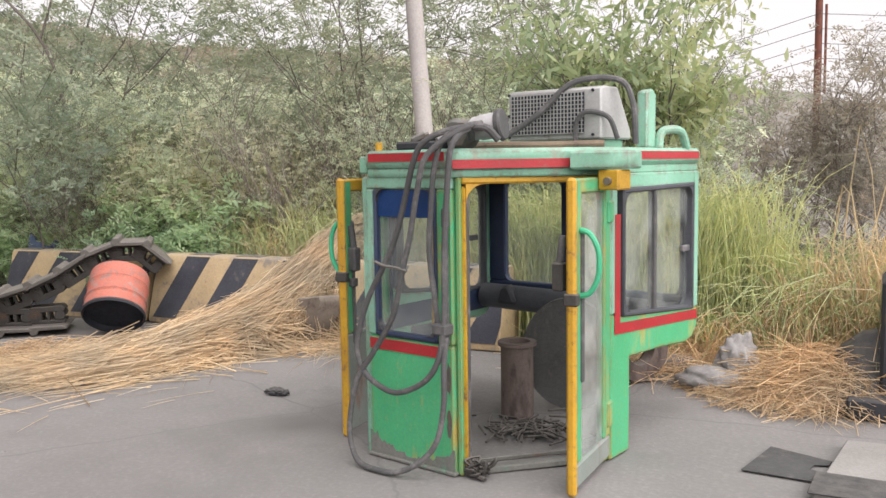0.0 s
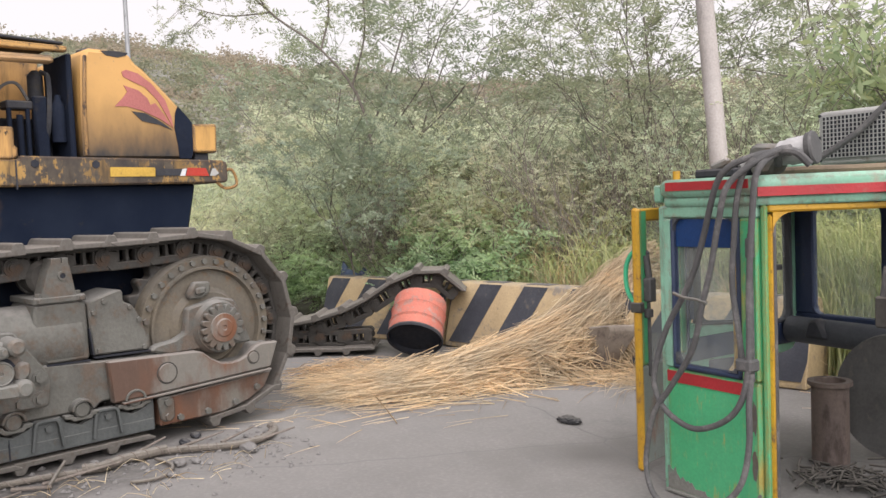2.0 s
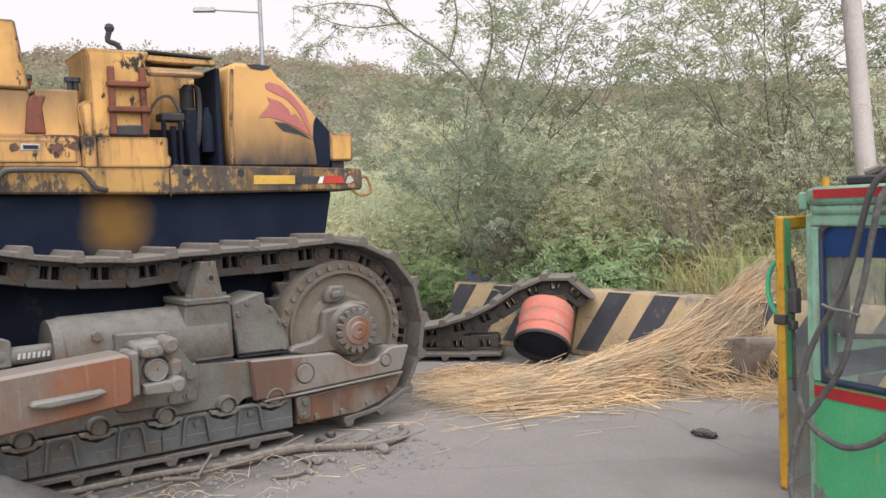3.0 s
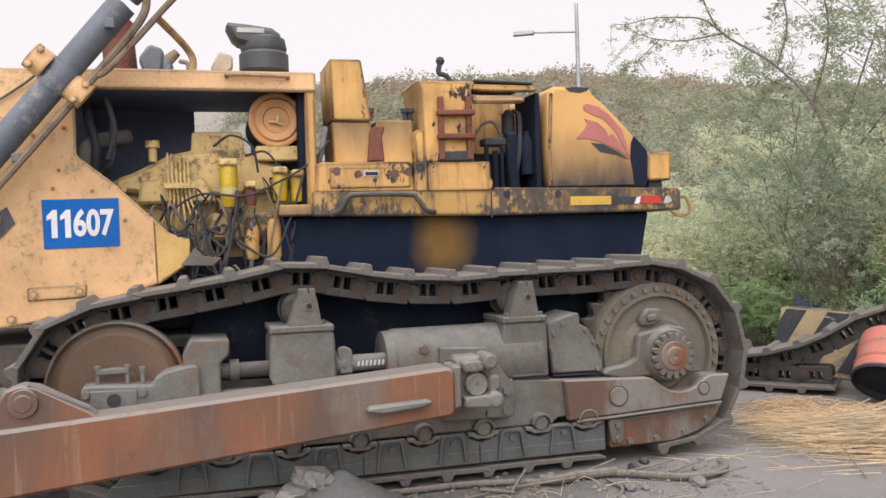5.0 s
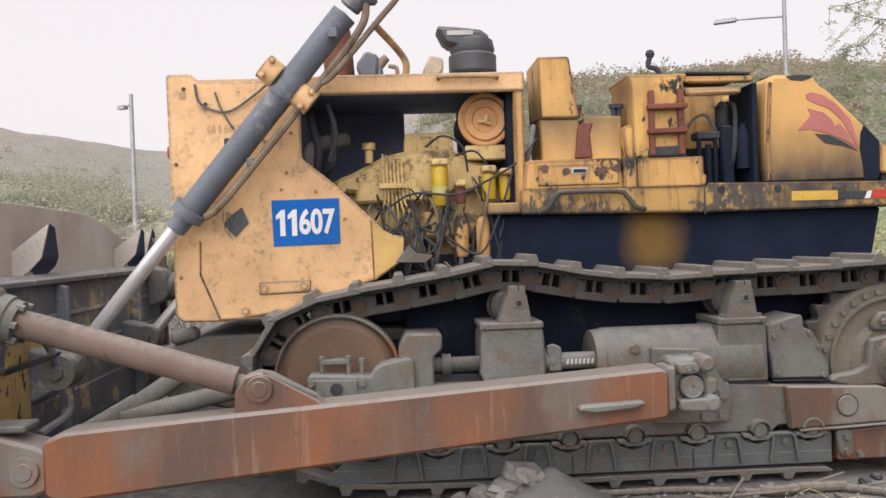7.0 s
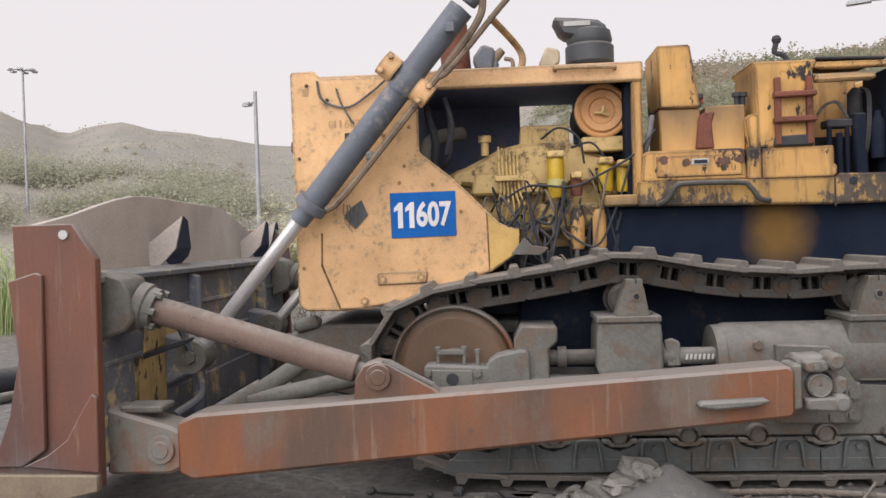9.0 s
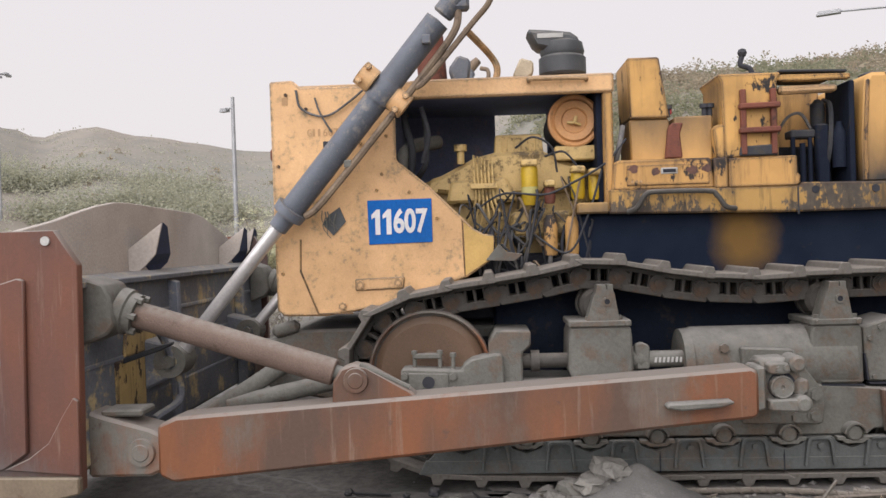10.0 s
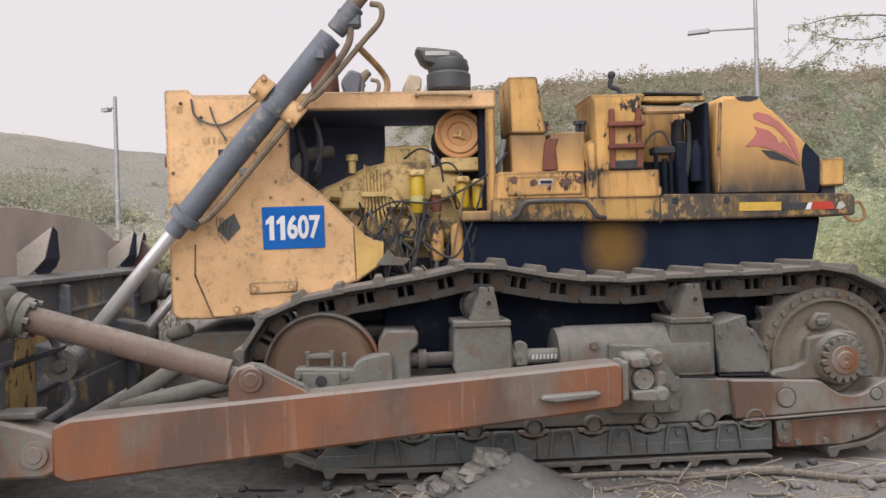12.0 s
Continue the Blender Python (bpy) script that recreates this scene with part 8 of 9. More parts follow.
heap_of_stalks("straw_litter", 0.92, 6.60, 0.50, 0.62, 0.30, 1900, 5, "tangled heap of dry straw beside the grass", low=0.22)
heap_of_stalks("straw_litter", 0.62, 6.28, 0.45, 0.30, 0.05, 420, 25, "loose straw straggling off the heap", lengths=(0.15, 0.5), low=0.06)
heap_of_stalks("straw_litter", -5.1, 5.3, 0.8, 0.55, 0.05, 420, 19, "thin straw spread over the concrete by the drum", low=0.03)
heap_of_stalks("straw_litter", -0.2, 7.0, 1.1, 0.6, 0.14, 800, 6, "flat dry straw on the yard's edge")
heap_of_stalks("straw_litter", 1.35, 7.75, 1.2, 0.65, 0.8, 1900, 9, "deep tangle of dry straw and grass", low=0.2)

# a broken block at the barrier's foot beside the straw
CHANNEL = worn("brown_stained_concrete", (0.27, 0.225, 0.18), (0.21, 0.175, 0.14), (0.14, 0.11, 0.09), 0.45, 5, 50, 0.9, 0, 0.5, 0.4)
ch = slab([(-3.78, 0.0), (-3.72, 0.25), (-3.60, 0.40), (-3.24, 0.455), (-3.22, 0.40), (-3.33, 0.04), (-3.36, 0.0)], 6.60, 6.82, 0.012, axis="y")
bmesh.ops.transform(ch, verts=[v for v in ch.verts if v.co.y > 6.7 and v.co.z > 0.2], matrix=Matrix.Translation((0.10, 0.06, -0.02)))
tagged(part("concrete_block", ch, CHANNEL), "brown broken concrete block leaning against the barrier", "block")

# litter and plates
oil = tagged(part("steel_plate", slab([(0.66, 4.82), (1.01, 4.79), (1.03, 4.95), (0.98, 4.97), (1.0, 5.05), (1.07, 5.07), (1.08, 5.14), (0.76, 5.27)], 0.004, 0.010, 0.001, axis="z"), worn("dark_grey_sheet", (0.10, 0.10, 0.097), (0.08, 0.08, 0.078), (0.16, 0.15, 0.14), 0.4, 4, 40, 0.8, 0, 0.3)), "dark grey steel plate lying on the concrete", "plate")
pale = tagged(part("concrete_slab", slab([(1.02, 4.55), (2.4, 4.55), (2.4, 5.5), (1.14, 5.45)], 0.0, 0.045, 0.008, axis="z"), CONCRETE), "low pale concrete slab", "slab")
tagged(part("rubber_sheet", slab([(1.0, 4.5), (1.5, 4.5), (1.5, 4.8), (1.02, 4.82)], 0.047, 0.056, 0.003, axis="z"), TARP), "black rubber mat on the slab", "mat")
tp = bmesh.new()
for j in range(9):
    for i in range(13):
        x, y = 0.95 + i * 0.12, 6.05 + j * 0.12
        z = 0.06 + 0.42 * math.exp(-((x - 1.3) ** 2 + (y - 6.75) ** 2) / 0.12) + 0.07 * noise.noise(Vector((x * 4, y * 4, 2)))
        tp.verts.new((x, y, max(0.02, z)))
tp.verts.ensure_lookup_table()
for j in range(8):
    for i in range(12):
        tp.faces.new([tp.verts[q] for q in (j * 13 + i, j * 13 + i + 1, (j + 1) * 13 + i + 1, (j + 1) * 13 + i)])
ex = bmesh.ops.extrude_face_region(tp, geom=list(tp.faces))
for e in ex["geom"]:
    if isinstance(e, bmesh.types.BMVert):
        e.co.z = 0.0
bmesh.ops.recalc_face_normals(tp, faces=tp.faces)
tagged(part("tarpaulin", tp, TARP), "crumpled black tarpaulin over a heap", "tarpaulin")
bin_ = thing("black_crate", (1.62, 6.35, 0), "black steel crate at the yard's edge", "crate")
part("crate_wall", block(1.30, 2.0, 6.25, 6.8, 0.0, 0.85, 0.02), BLACK, bin_)
part("crate_foot", block(1.12, 2.02, 6.02, 6.12, 0.0, 0.13, 0.01), BLACK, bin_)


def boulder(name, place, size, seed, material, label, category, flat=0.7, fold=1.0):
    b = bmesh.new()
    bmesh.ops.create_icosphere(b, subdivisions=4, radius=1)
    for v in b.verts:
        p = v.co.copy()
        q = 1 + 0.28 * noise.noise(p * 1.3 + Vector((seed, 0, 0))) + 0.13 * fold * noise.noise(p * 3.7 + Vector((0, seed, 0))) + 0.05 * fold * noise.noise(p * 9 + Vector((0, 0, seed)))
        v.co = Vector((p.x * size[0], p.y * size[1], p.z * size[2])) * q
    lo = -size[2] * flat
    for v in b.verts:
        v.co.z = max(v.co.z, lo) - lo
        v.co += Vector(place)
    return tagged(part(name, b, material, smooth=True, shade=60), label, category)


def grit_heap(place, radius, height, material):
    """A low cone of grit with slumped, uneven sides."""
    b = bmesh.new()
    rings_, seg = 14, 48
    top = b.verts.new((place[0], place[1], height))
    prev = None
    for r in range(1, rings_ + 1):
        row = []
        for k in range(seg):
            a = 6.28318 * k / seg
            q = r / rings_
            x, y = place[0] + radius * q * math.cos(a) * 0.8, place[1] + radius * q * math.sin(a) * (1 + 0.2 * noise.noise(Vector((math.cos(a), math.sin(a), 3))))
            z = height * (1 - q) ** 1.15 * (1 + 0.25 * noise.noise(Vector((x * 5, y * 5, 1)))) + 0.02 * noise.noise(Vector((x * 19, y * 19, 4))) * (1 - q)
            row.append(b.verts.new((x, y, z if r < rings_ else -0.02)))
        for k in range(seg):
            k2 = (k + 1) % seg
            if prev is None:
                b.faces.new((top, row[k], row[k2]))
            else:
                b.faces.new((prev[k], row[k], row[k2], prev[k2]))
        prev = row
    return tagged(part("grit_mound", b, material, shade=80), "small mound of dark grey grit by the track", "mound")


boulder("broken_stone", (0.22, 6.45, 0), (0.22, 0.16, 0.10), 2, CLOTH, "grey broken lump of concrete", "stone")
boulder("sacking", (0.40, 6.60, 0), (0.15, 0.14, 0.20), 7, CLOTH, "crumpled dirty white sacking", "sack", 0.8, 2.4)
boulder("broken_stone", (-0.1, 6.9, 0), (0.22, 0.14, 0.07), 3, STONE, "flat grey stone by the grass", "stone")
boulder("rubber_scrap", (-2.55, 5.07, 0), (0.09, 0.05, 0.03), 4, TARP, "scrap of torn black rubber", "scrap", 0.6, 2)
grit_heap((-4.15, 0.86), 0.56, 0.27, worn("grey_fine_grit", (0.15, 0.148, 0.14), (0.125, 0.122, 0.116), (0.19, 0.183, 0.172), 0.4, 5, 90, 0.98, 0, 0.7))


def chunk(place, size, seed, material, label, turn=0.0):
    """An angular broken lump: a box with its corners knocked about and its edges chipped."""
    rn = random.Random(seed)
    b = bmesh.new()
    bmesh.ops.create_cube(b, size=2)
    bmesh.ops.subdivide_edges(b, edges=b.edges[:], cuts=2, use_grid_fill=True)
    for v in b.verts:
        k = 1 - 0.16 * (sum(abs(c) > 0.9 for c in v.co) - 1)
        v.co = Vector(v.co[q] * size[q] * (0.4 + 0.6 * k) * rn.uniform(0.62, 1.2) for q in range(3))
    bmesh.ops.transform(b, verts=b.verts, matrix=pose(*place, rn.uniform(-14, 14), rn.uniform(-14, 14), turn))
    return tagged(part("broken_stone", b, material, smooth=False), label, "stone")


PALESTONE = worn("pale_broken_stone", (0.245, 0.235, 0.21), (0.18, 0.175, 0.16), (0.14, 0.13, 0.12), 0.45, 7, 60, 0.95, 0, 0.6)
chunk((-4.14, 0.70, 0.235), (0.10, 0.10, 0.065), 5, PALESTONE, "pale angular stone on the grit heap", 20)
chunk((-4.12, 0.60, 0.15), (0.09, 0.14, 0.05), 8, PALESTONE, "flat pale stone on the grit heap", 30)
for k, (x, y, z, a, c, h) in enumerate(((-4.2, 0.48, 0.09, 0.09, 0.12, 0.07), (-4.1, 0.36, 0.06, 0.07, 0.09, 0.05), (-4.26, 0.30, 0.05, 0.06, 0.06, 0.045), (-4.05, 0.5, 0.05, 0.08, 0.07, 0.04), (-4.22, 0.14, 0.02, 0.08, 0.10, 0.02), (-4.02, -0.12, 0.015, 0.07, 0.10, 0.015), (-4.0, 0.2, 0.02, 0.05, 0.06, 0.02), (-4.3, -0.3, 0.02, 0.05, 0.08, 0.018))):
    chunk((x, y, z), (a, c, h), 20 + k, (DUSTY, PALESTONE)[k % 3 == 1], "broken grey stone in the rubble by the track", 37 * k)
brn = random.Random(31)
for k in range(46):
    x, y = brn.uniform(-4.5, -3.7), brn.uniform(-1.6, 3.4)
    s = brn.uniform(0.012, 0.05)
    boulder("pebble", (x, y, 0), (s * 1.5, s, s * 0.7), k * 3.1, brn.choice((STONE, DUSTY, BLACK)), "small loose stone on the yard", "stone", 0.6) if k < 26 else None

# straw bits and clods trodden into the dirt beside the machine
heap_of_stalks("straw_litter", -3.75, 0.7, 0.45, 2.7, 0.012, 190, 15, "bits of straw trodden into the dirt", lengths=(0.06, 0.3), low=0.03)
cv, cf = [], []
for k in range(900):
    x, y, r = brn.gauss(-3.9, 0.32), brn.uniform(-2.6, 3.6), 0.006 + 0.022 * brn.random() ** 2.5
    b0 = len(cv)
    for dx, dy, dz in ((1, 0, 0), (0, 1, 0), (-1, 0, 0), (0, -1, 0), (0.2, 0.1, 0.9)):
        cv.append((x + r * dx * brn.uniform(0.7, 1.4), y + r * dy * brn.uniform(0.7, 1.4), max(0, r * dz * brn.uniform(0.6, 1.2)) - 0.002))
    cf += [(b0 + q, b0 + (q + 1) % 4, b0 + 4) for q in range(4)]
clod_mesh = bpy.data.meshes.new("dirt_clods")
clod_mesh.from_pydata(cv, [], cf)
clod_mesh.materials.append(STONE)
tagged(new("dirt_clods", clod_mesh), "crumbs of grey earth on the yard", "dirt", kind="stuff")

boulder("blue_sheet", (-8.0, 7.45, 0), (0.36, 0.28, 0.62), 12, worn("faded_blue_sheet", (0.07, 0.10, 0.17), (0.05, 0.075, 0.13), (0.16, 0.17, 0.19), 0.4, 4, 40, 0.7), "faded blue plastic sheet bundled in the bushes", "sheet", 0.22, 1.6)
# rope-like torn hose on the ground and flakes under the arm
HOSEDUST = worn("dusty_rope_hose", (0.20, 0.175, 0.145), (0.155, 0.135, 0.11), (0.10, 0.085, 0.07), 0.45, 9, 60, 0.9, 0, 0.5, 0.8)


def wrapped_hose(label, way, r, turns):
    """A hose lying on the ground with a wire wound round it."""
    th = thing("ground_hose", (way[0][0], way[0][1], 0), label, "hose")
    part("hose", tube([(x, y, r + 0.004) for x, y in way], r, 70, 10), HOSEDUST, th)
    P0 = [Vector((x, y, r + 0.004)) for x, y in way]
    wind = []
    for k in range(turns * 8 + 1):
        u = k / (turns * 8) * (len(P0) - 1)
        i0 = min(int(u), len(P0) - 2)
        d = (P0[i0 + 1] - P0[i0]).normalized()
        side = Vector((-d.y, d.x, 0))
        a = k * math.pi / 4
        wind.append(P0[i0].lerp(P0[i0 + 1], u - i0) + (side * math.cos(a) + Vector((0, 0, 1)) * math.sin(a)) * (r + 0.001))
    part("winding", tube(wind, 0.0045, 0, 5, closed=False), BARK, th, "wire wound round the hose")


wrapped_hose("dusty hose wound with wire, lying along the track", [(-4.36, 1.10), (-4.353, 1.364), (-4.356, 1.698), (-4.296, 2.018), (-4.21, 2.25)], 0.020, 14)
wrapped_hose("thicker dusty hose with a frayed end, by the track", [(-4.23, 2.24), (-4.18, 2.345), (-4.223, 2.498), (-4.224, 2.644), (-4.22, 2.80)], 0.032, 7)
wrapped_hose("curled dusty hose end by the track", [(-4.22, 2.78), (-4.10, 2.957), (-3.99, 3.10), (-3.93, 3.262), (-3.968, 3.447), (-4.073, 3.572), (-4.211, 3.62)], 0.024, 18)
tagged(part("rope", tube([(-4.127, 2.679, 0.016), (-3.952, 2.691, 0.015), (-3.83, 2.64, 0.015), (-3.74, 2.532, 0.015), (-3.735, 2.437, 0.015), (-3.79, 2.352, 0.014)], 0.012, 30, 7), HOSEDUST), "loop of dusty brown rope on the ground", "rope")
tagged(part("stick", rod((-4.107, 1.988, 0.018), (-4.30, 2.16, 0.09), 0.012, 0.010, 8), HOSEDUST), "grey broken stick propped on the hose", "stick")
tagged(part("stick", rod((-4.231, 1.816, 0.016), (-4.09, 2.0, 0.016), 0.013, 0.010, 8), BARK), "short dry brown stick", "stick")
for k in range(7):
    x, y, a = brn.uniform(-4.35, -3.8), brn.uniform(1.1, 3.4), brn.uniform(0.8, 2.3)
    l2 = brn.uniform(0.15, 0.5)
    tagged(part("stick", rod((x, y, 0.018), (x + math.cos(a) * l2, y + math.sin(a) * l2, 0.02 + brn.uniform(0, 0.05)), 0.012, 0.006, 7), BARK), "short dry brown stick", "stick")
for k in range(9):
    x, y = brn.uniform(-4.6, -4.0), brn.uniform(-1.5, 0.2)
    b = slab([(x, y), (x + 0.12, y + 0.05), (x + 0.16, y + 0.3), (x + 0.02, y + 0.26)], 0.004, 0.02, 0.002, axis="z")
    tagged(part("rubber_flake", b, TARP), "curled flake of black rubber", "scrap")
log1 = tagged(part("black_pipe", rod((-9.6, -5.6, 0.15), (-7.6, -6.6, 0.15), 0.15, segs=24, bev=0.02), BLACK), "black pipe lying on the far side", "pipe")
tagged(part("black_pipe", rod((-8.4, -5.5, 0.06), (-7.9, -5.75, 0.06), 0.06, segs=18), DUSTY), "short grey pipe on the ground", "pipe")


# ---- poles and lamps ----
pole = thing("leaning_pole", (-2.84, 8.2, 0), "weathered pale grey concrete pole, leaning", "pole")
part("shaft", rod((-2.84, 8.2, 0), (-3.46, 8.38, 7.2), 0.10, 0.075, 24), FARPOLE, pole)


def street_lamp(x, y, h, arm, label, head=0.7, wide=0.13, rise=0.0):
    th = thing("street_lamp", (x, y, 0), label, "street lamp")
    z0 = land(x, y) - 0.3
    part("post", rod((x, y, z0), (x, y, h), 0.10, 0.06, 14), LAMPGREY, th)
    for ax, ay, hz_ in arm:
        part("arm", tube([(x, y, hz_), (x + ax * 0.5, y + ay * 0.5, hz_ + 0.05), (x + ax, y + ay, hz_ + rise)], 0.035, 8, 8), LAMPGREY, th)
        q = Vector((x + ax, y + ay, hz_ + rise))
        d = Vector((ax, ay, 0)).normalized()
        n = Vector((-d.y, d.x, 0)) * wide
        b = bmesh.new()
        o = [q - n, q + n, q + n + d * head, q - n + d * head]
        lo, hi = [b.verts.new(v - Vector((0, 0, 0.06))) for v in o], [b.verts.new(v + Vector((0, 0, 0.06)) - d * 0.05 * (i > 1)) for i, v in enumerate(o)]
        b.faces.new(lo), b.faces.new(hi)
        for i in range(4):
            b.faces.new((lo[i], lo[(i + 1) % 4], hi[(i + 1) % 4], hi[i]))
        bmesh.ops.recalc_face_normals(b, faces=b.faces)
        part("lamp_head", b, LAMPGREY, th)
    return th


street_lamp(-25.5, 12.62, 9.45, ((-0.72, -1.28, 8.5),), "grey street lamp with a single arm, behind the yard", rise=0.10)
street_lamp(-26.9, -8.25, 6.75, ((-0.1, -0.2, 6.35),), "grey street lamp with a short arm on the far road", 0.3, 0.1)
mast = street_lamp(-52, -30.7, 13.4, [(0.62 * math.cos(k * 1.047 + 0.3), 0.62 * math.sin(k * 1.047 + 0.3), 13.25) for k in range(6)], "tall grey mast with a ring of floodlights", 0.28, 0.16)
red_pole = thing("rusty_pole", (-0.75, 33, 0), "rusty red-brown pole with cables", "pole")
part("shaft", rod((-0.75, 33, 0), (-0.75, 33, 7.4), 0.13, 0.12, 14), REDLADDER, red_pole)
part("shaft", rod((-0.52, 33, 3.9), (-0.52, 33, 6.9), 0.045, 0.045, 10), REDLADDER, red_pole)
for k in range(4):
    part("cable", tube([(-0.75, 33, 6.6 - 0.5 * k), (5, 33, 6.0 - 0.5 * k), (12, 33, 6.3 - 0.5 * k)], 0.011, 16, 5), HOSE, red_pole)
    part("cable", tube([(-0.75, 33, 6.6 - 0.5 * k), (-5, 33.5, 5.7 - 0.5 * k), (-10, 34, 5.6 - 0.5 * k)], 0.011, 16, 5), HOSE, red_pole)


# ---- plants ----
def leaf_mesh(name, places, size, material, seed, aspect=0.34, droop=0.35):
    """One quad leaf, folded a little along its midrib, at each place; sizes and turns vary."""
    rn = np.random.RandomState(seed)
    P = np.array([tuple(p) for p in places], float)
    n = len(P)
    a = rn.uniform(0, 2 * np.pi, n)
    el = rn.normal(-droop * 0.4, 0.55, n)
    d = np.stack([np.cos(a) * np.cos(el), np.sin(a) * np.cos(el), np.sin(el)], 1)
    up = rn.normal(0, 0.6, (n, 3)) + (0, 0, 1)
    s = np.cross(d, up)
    s /= np.linalg.norm(s, axis=1)[:, None] + 1e-9
    L = size * rn.uniform(0.6, 1.35, n)[:, None]
    W = L * aspect / 2
    quad = np.stack([P, P + d * L * 0.55 + s * W, P + d * L, P + d * L * 0.55 - s * W], 1).reshape(-1, 3)
    me = bpy.data.meshes.new(name)
    me.from_pydata(quad.tolist(), [], np.arange(4 * n).reshape(-1, 4).tolist())
    me.materials.append(material)
    return me


def grow(seed, height, spread, stems=1, levels=3, forks=4, upward=0.75, lean=0.12, rad=0.05):
    """Limbs as (places, radius, tip radius) and the twigs' places for leaves."""
    rn = random.Random(seed)
    limbs, twigs = [], []

    def limb(p, d, length, r, level):
        pts = [p]
        q, h = p.copy(), d.copy()
        for k in range(4):
            h = (h + Vector((rn.gauss(0, 0.26), rn.gauss(0, 0.26), rn.gauss(0.03, 0.17)))).normalized()
            q = q + h * length / 4
            pts.append(q.copy())
        limbs.append((pts, r, r * 0.45, level))
        if level == 0:
            for k in range(7):
                twigs.append(pts[1 + k % 4].lerp(pts[min(4, 2 + k % 4)], rn.random()))
            return
        for k in range(forks + (level == levels)):
            t = rn.uniform(0.35, 1.0)
            base = pts[min(4, int(t * 4))]
            a = rn.uniform(0, 6.283)
            out = Vector((math.cos(a) * spread, math.sin(a) * spread, upward * rn.uniform(0.3, 1.1)))
            limb(base, (out + h * 0.5).normalized(), length * rn.uniform(0.5, 0.75), r * 0.5, level - 1)

    for k in range(stems):
        a = rn.uniform(0, 6.283)
        tilt = lean if stems == 1 else 0.5
        limb(Vector((0.12 * math.cos(a), 0.12 * math.sin(a), -0.05)) if stems > 1 else Vector((0, 0, -0.05)), Vector((tilt * math.cos(a), tilt * math.sin(a), 1)).normalized(), height * rn.uniform(0.42, 0.55), rad * (1 if stems == 1 else 0.6), levels)
    return limbs, twigs


def frond_mesh(name, places, length, pairs, leaflet, material, seed, droop=0.25):
    """Feathery leaves: at each place an arching stalk with two rows of small leaflets."""
    rn = np.random.RandomState(seed)
    P = np.array([tuple(p) for p in places], float)
    n = len(P)
    a = rn.uniform(0, 2 * np.pi, n)
    el = rn.normal(0.1, 0.4, n)
    d = np.stack([np.cos(a) * np.cos(el), np.sin(a) * np.cos(el), np.sin(el)], 1)
    up = rn.normal(0, 0.45, (n, 3)) + (0, 0, 1)
    s = np.cross(d, up)
    s /= np.linalg.norm(s, axis=1)[:, None] + 1e-9
    L = length * rn.uniform(0.6, 1.3, n)[:, None]
    quads = []
    for k in range(pairs):
        u = (k + 0.7) / pairs
        c = P + d * L * u - np.array((0, 0, 1.0)) * droop * L * u * u
        w = leaflet * (1.1 - 0.45 * abs(u - 0.45)) * rn.uniform(0.75, 1.2, n)[:, None]
        for side in (-1, 1):
            o = s * side * 0.86 + d * 0.5 + rn.normal(0, 0.22, (n, 3))
            t = d * 0.19 * w
            quads.append(np.stack([c - t, c + o * w * 0.55 - t * 1.1, c + o * w, c + o * w * 0.5 + t * 1.5], 1))
    quad = np.stack(quads, 1).reshape(-1, 3)
    m = len(quad) // 4
    me = bpy.data.meshes.new(name)
    me.from_pydata(quad.tolist(), [], np.arange(4 * m).reshape(-1, 4).tolist())
    me.materials.append(material)
    return me


def plant(name, seed, height, spread, leaf, fronds, cloud, material, label, category, pairs=5, **kw):
    """A tree or shrub at the origin: trunk with limbs, and a crown of feathery fronds or (pairs=0) broad leaves."""
    limbs, twigs = grow(seed, height, spread, **kw)
    k = height / max(p.z for pts, r, r2, lv in limbs for p in pts)
    th = thing(name, (0, 0, 0), label, category)
    b = None
    for pts, r, r2, lv in limbs:
        V0 = [p * k for p in (pts if lv else pts[::2])]
        b = tube(V0, max(r, 0.004), 0, 6 if lv > 1 else 3, max(r2, 0.003), b, closed=False)
    part("trunk" if category == "tree" else "stem", b, BARKDARK if category == "tree" else BARK, th)
    rn = random.Random(seed + 77)
    places = []
    for t in twigs:
        for q in range(int(fronds) + (rn.random() < fronds % 1)):
            places.append(t * k + Vector((rn.gauss(0, cloud), rn.gauss(0, cloud), rn.gauss(0, cloud * 0.6))))
    if pairs:
        me = frond_mesh("crown", places, leaf, pairs, leaf * (0.33 if pairs > 3 else 0.42), material, seed)
    else:
        me = leaf_mesh("crown", places, leaf, material, seed, 0.30, 1.4)
    cr = new("crown", me)
    cr.parent = th
    return th


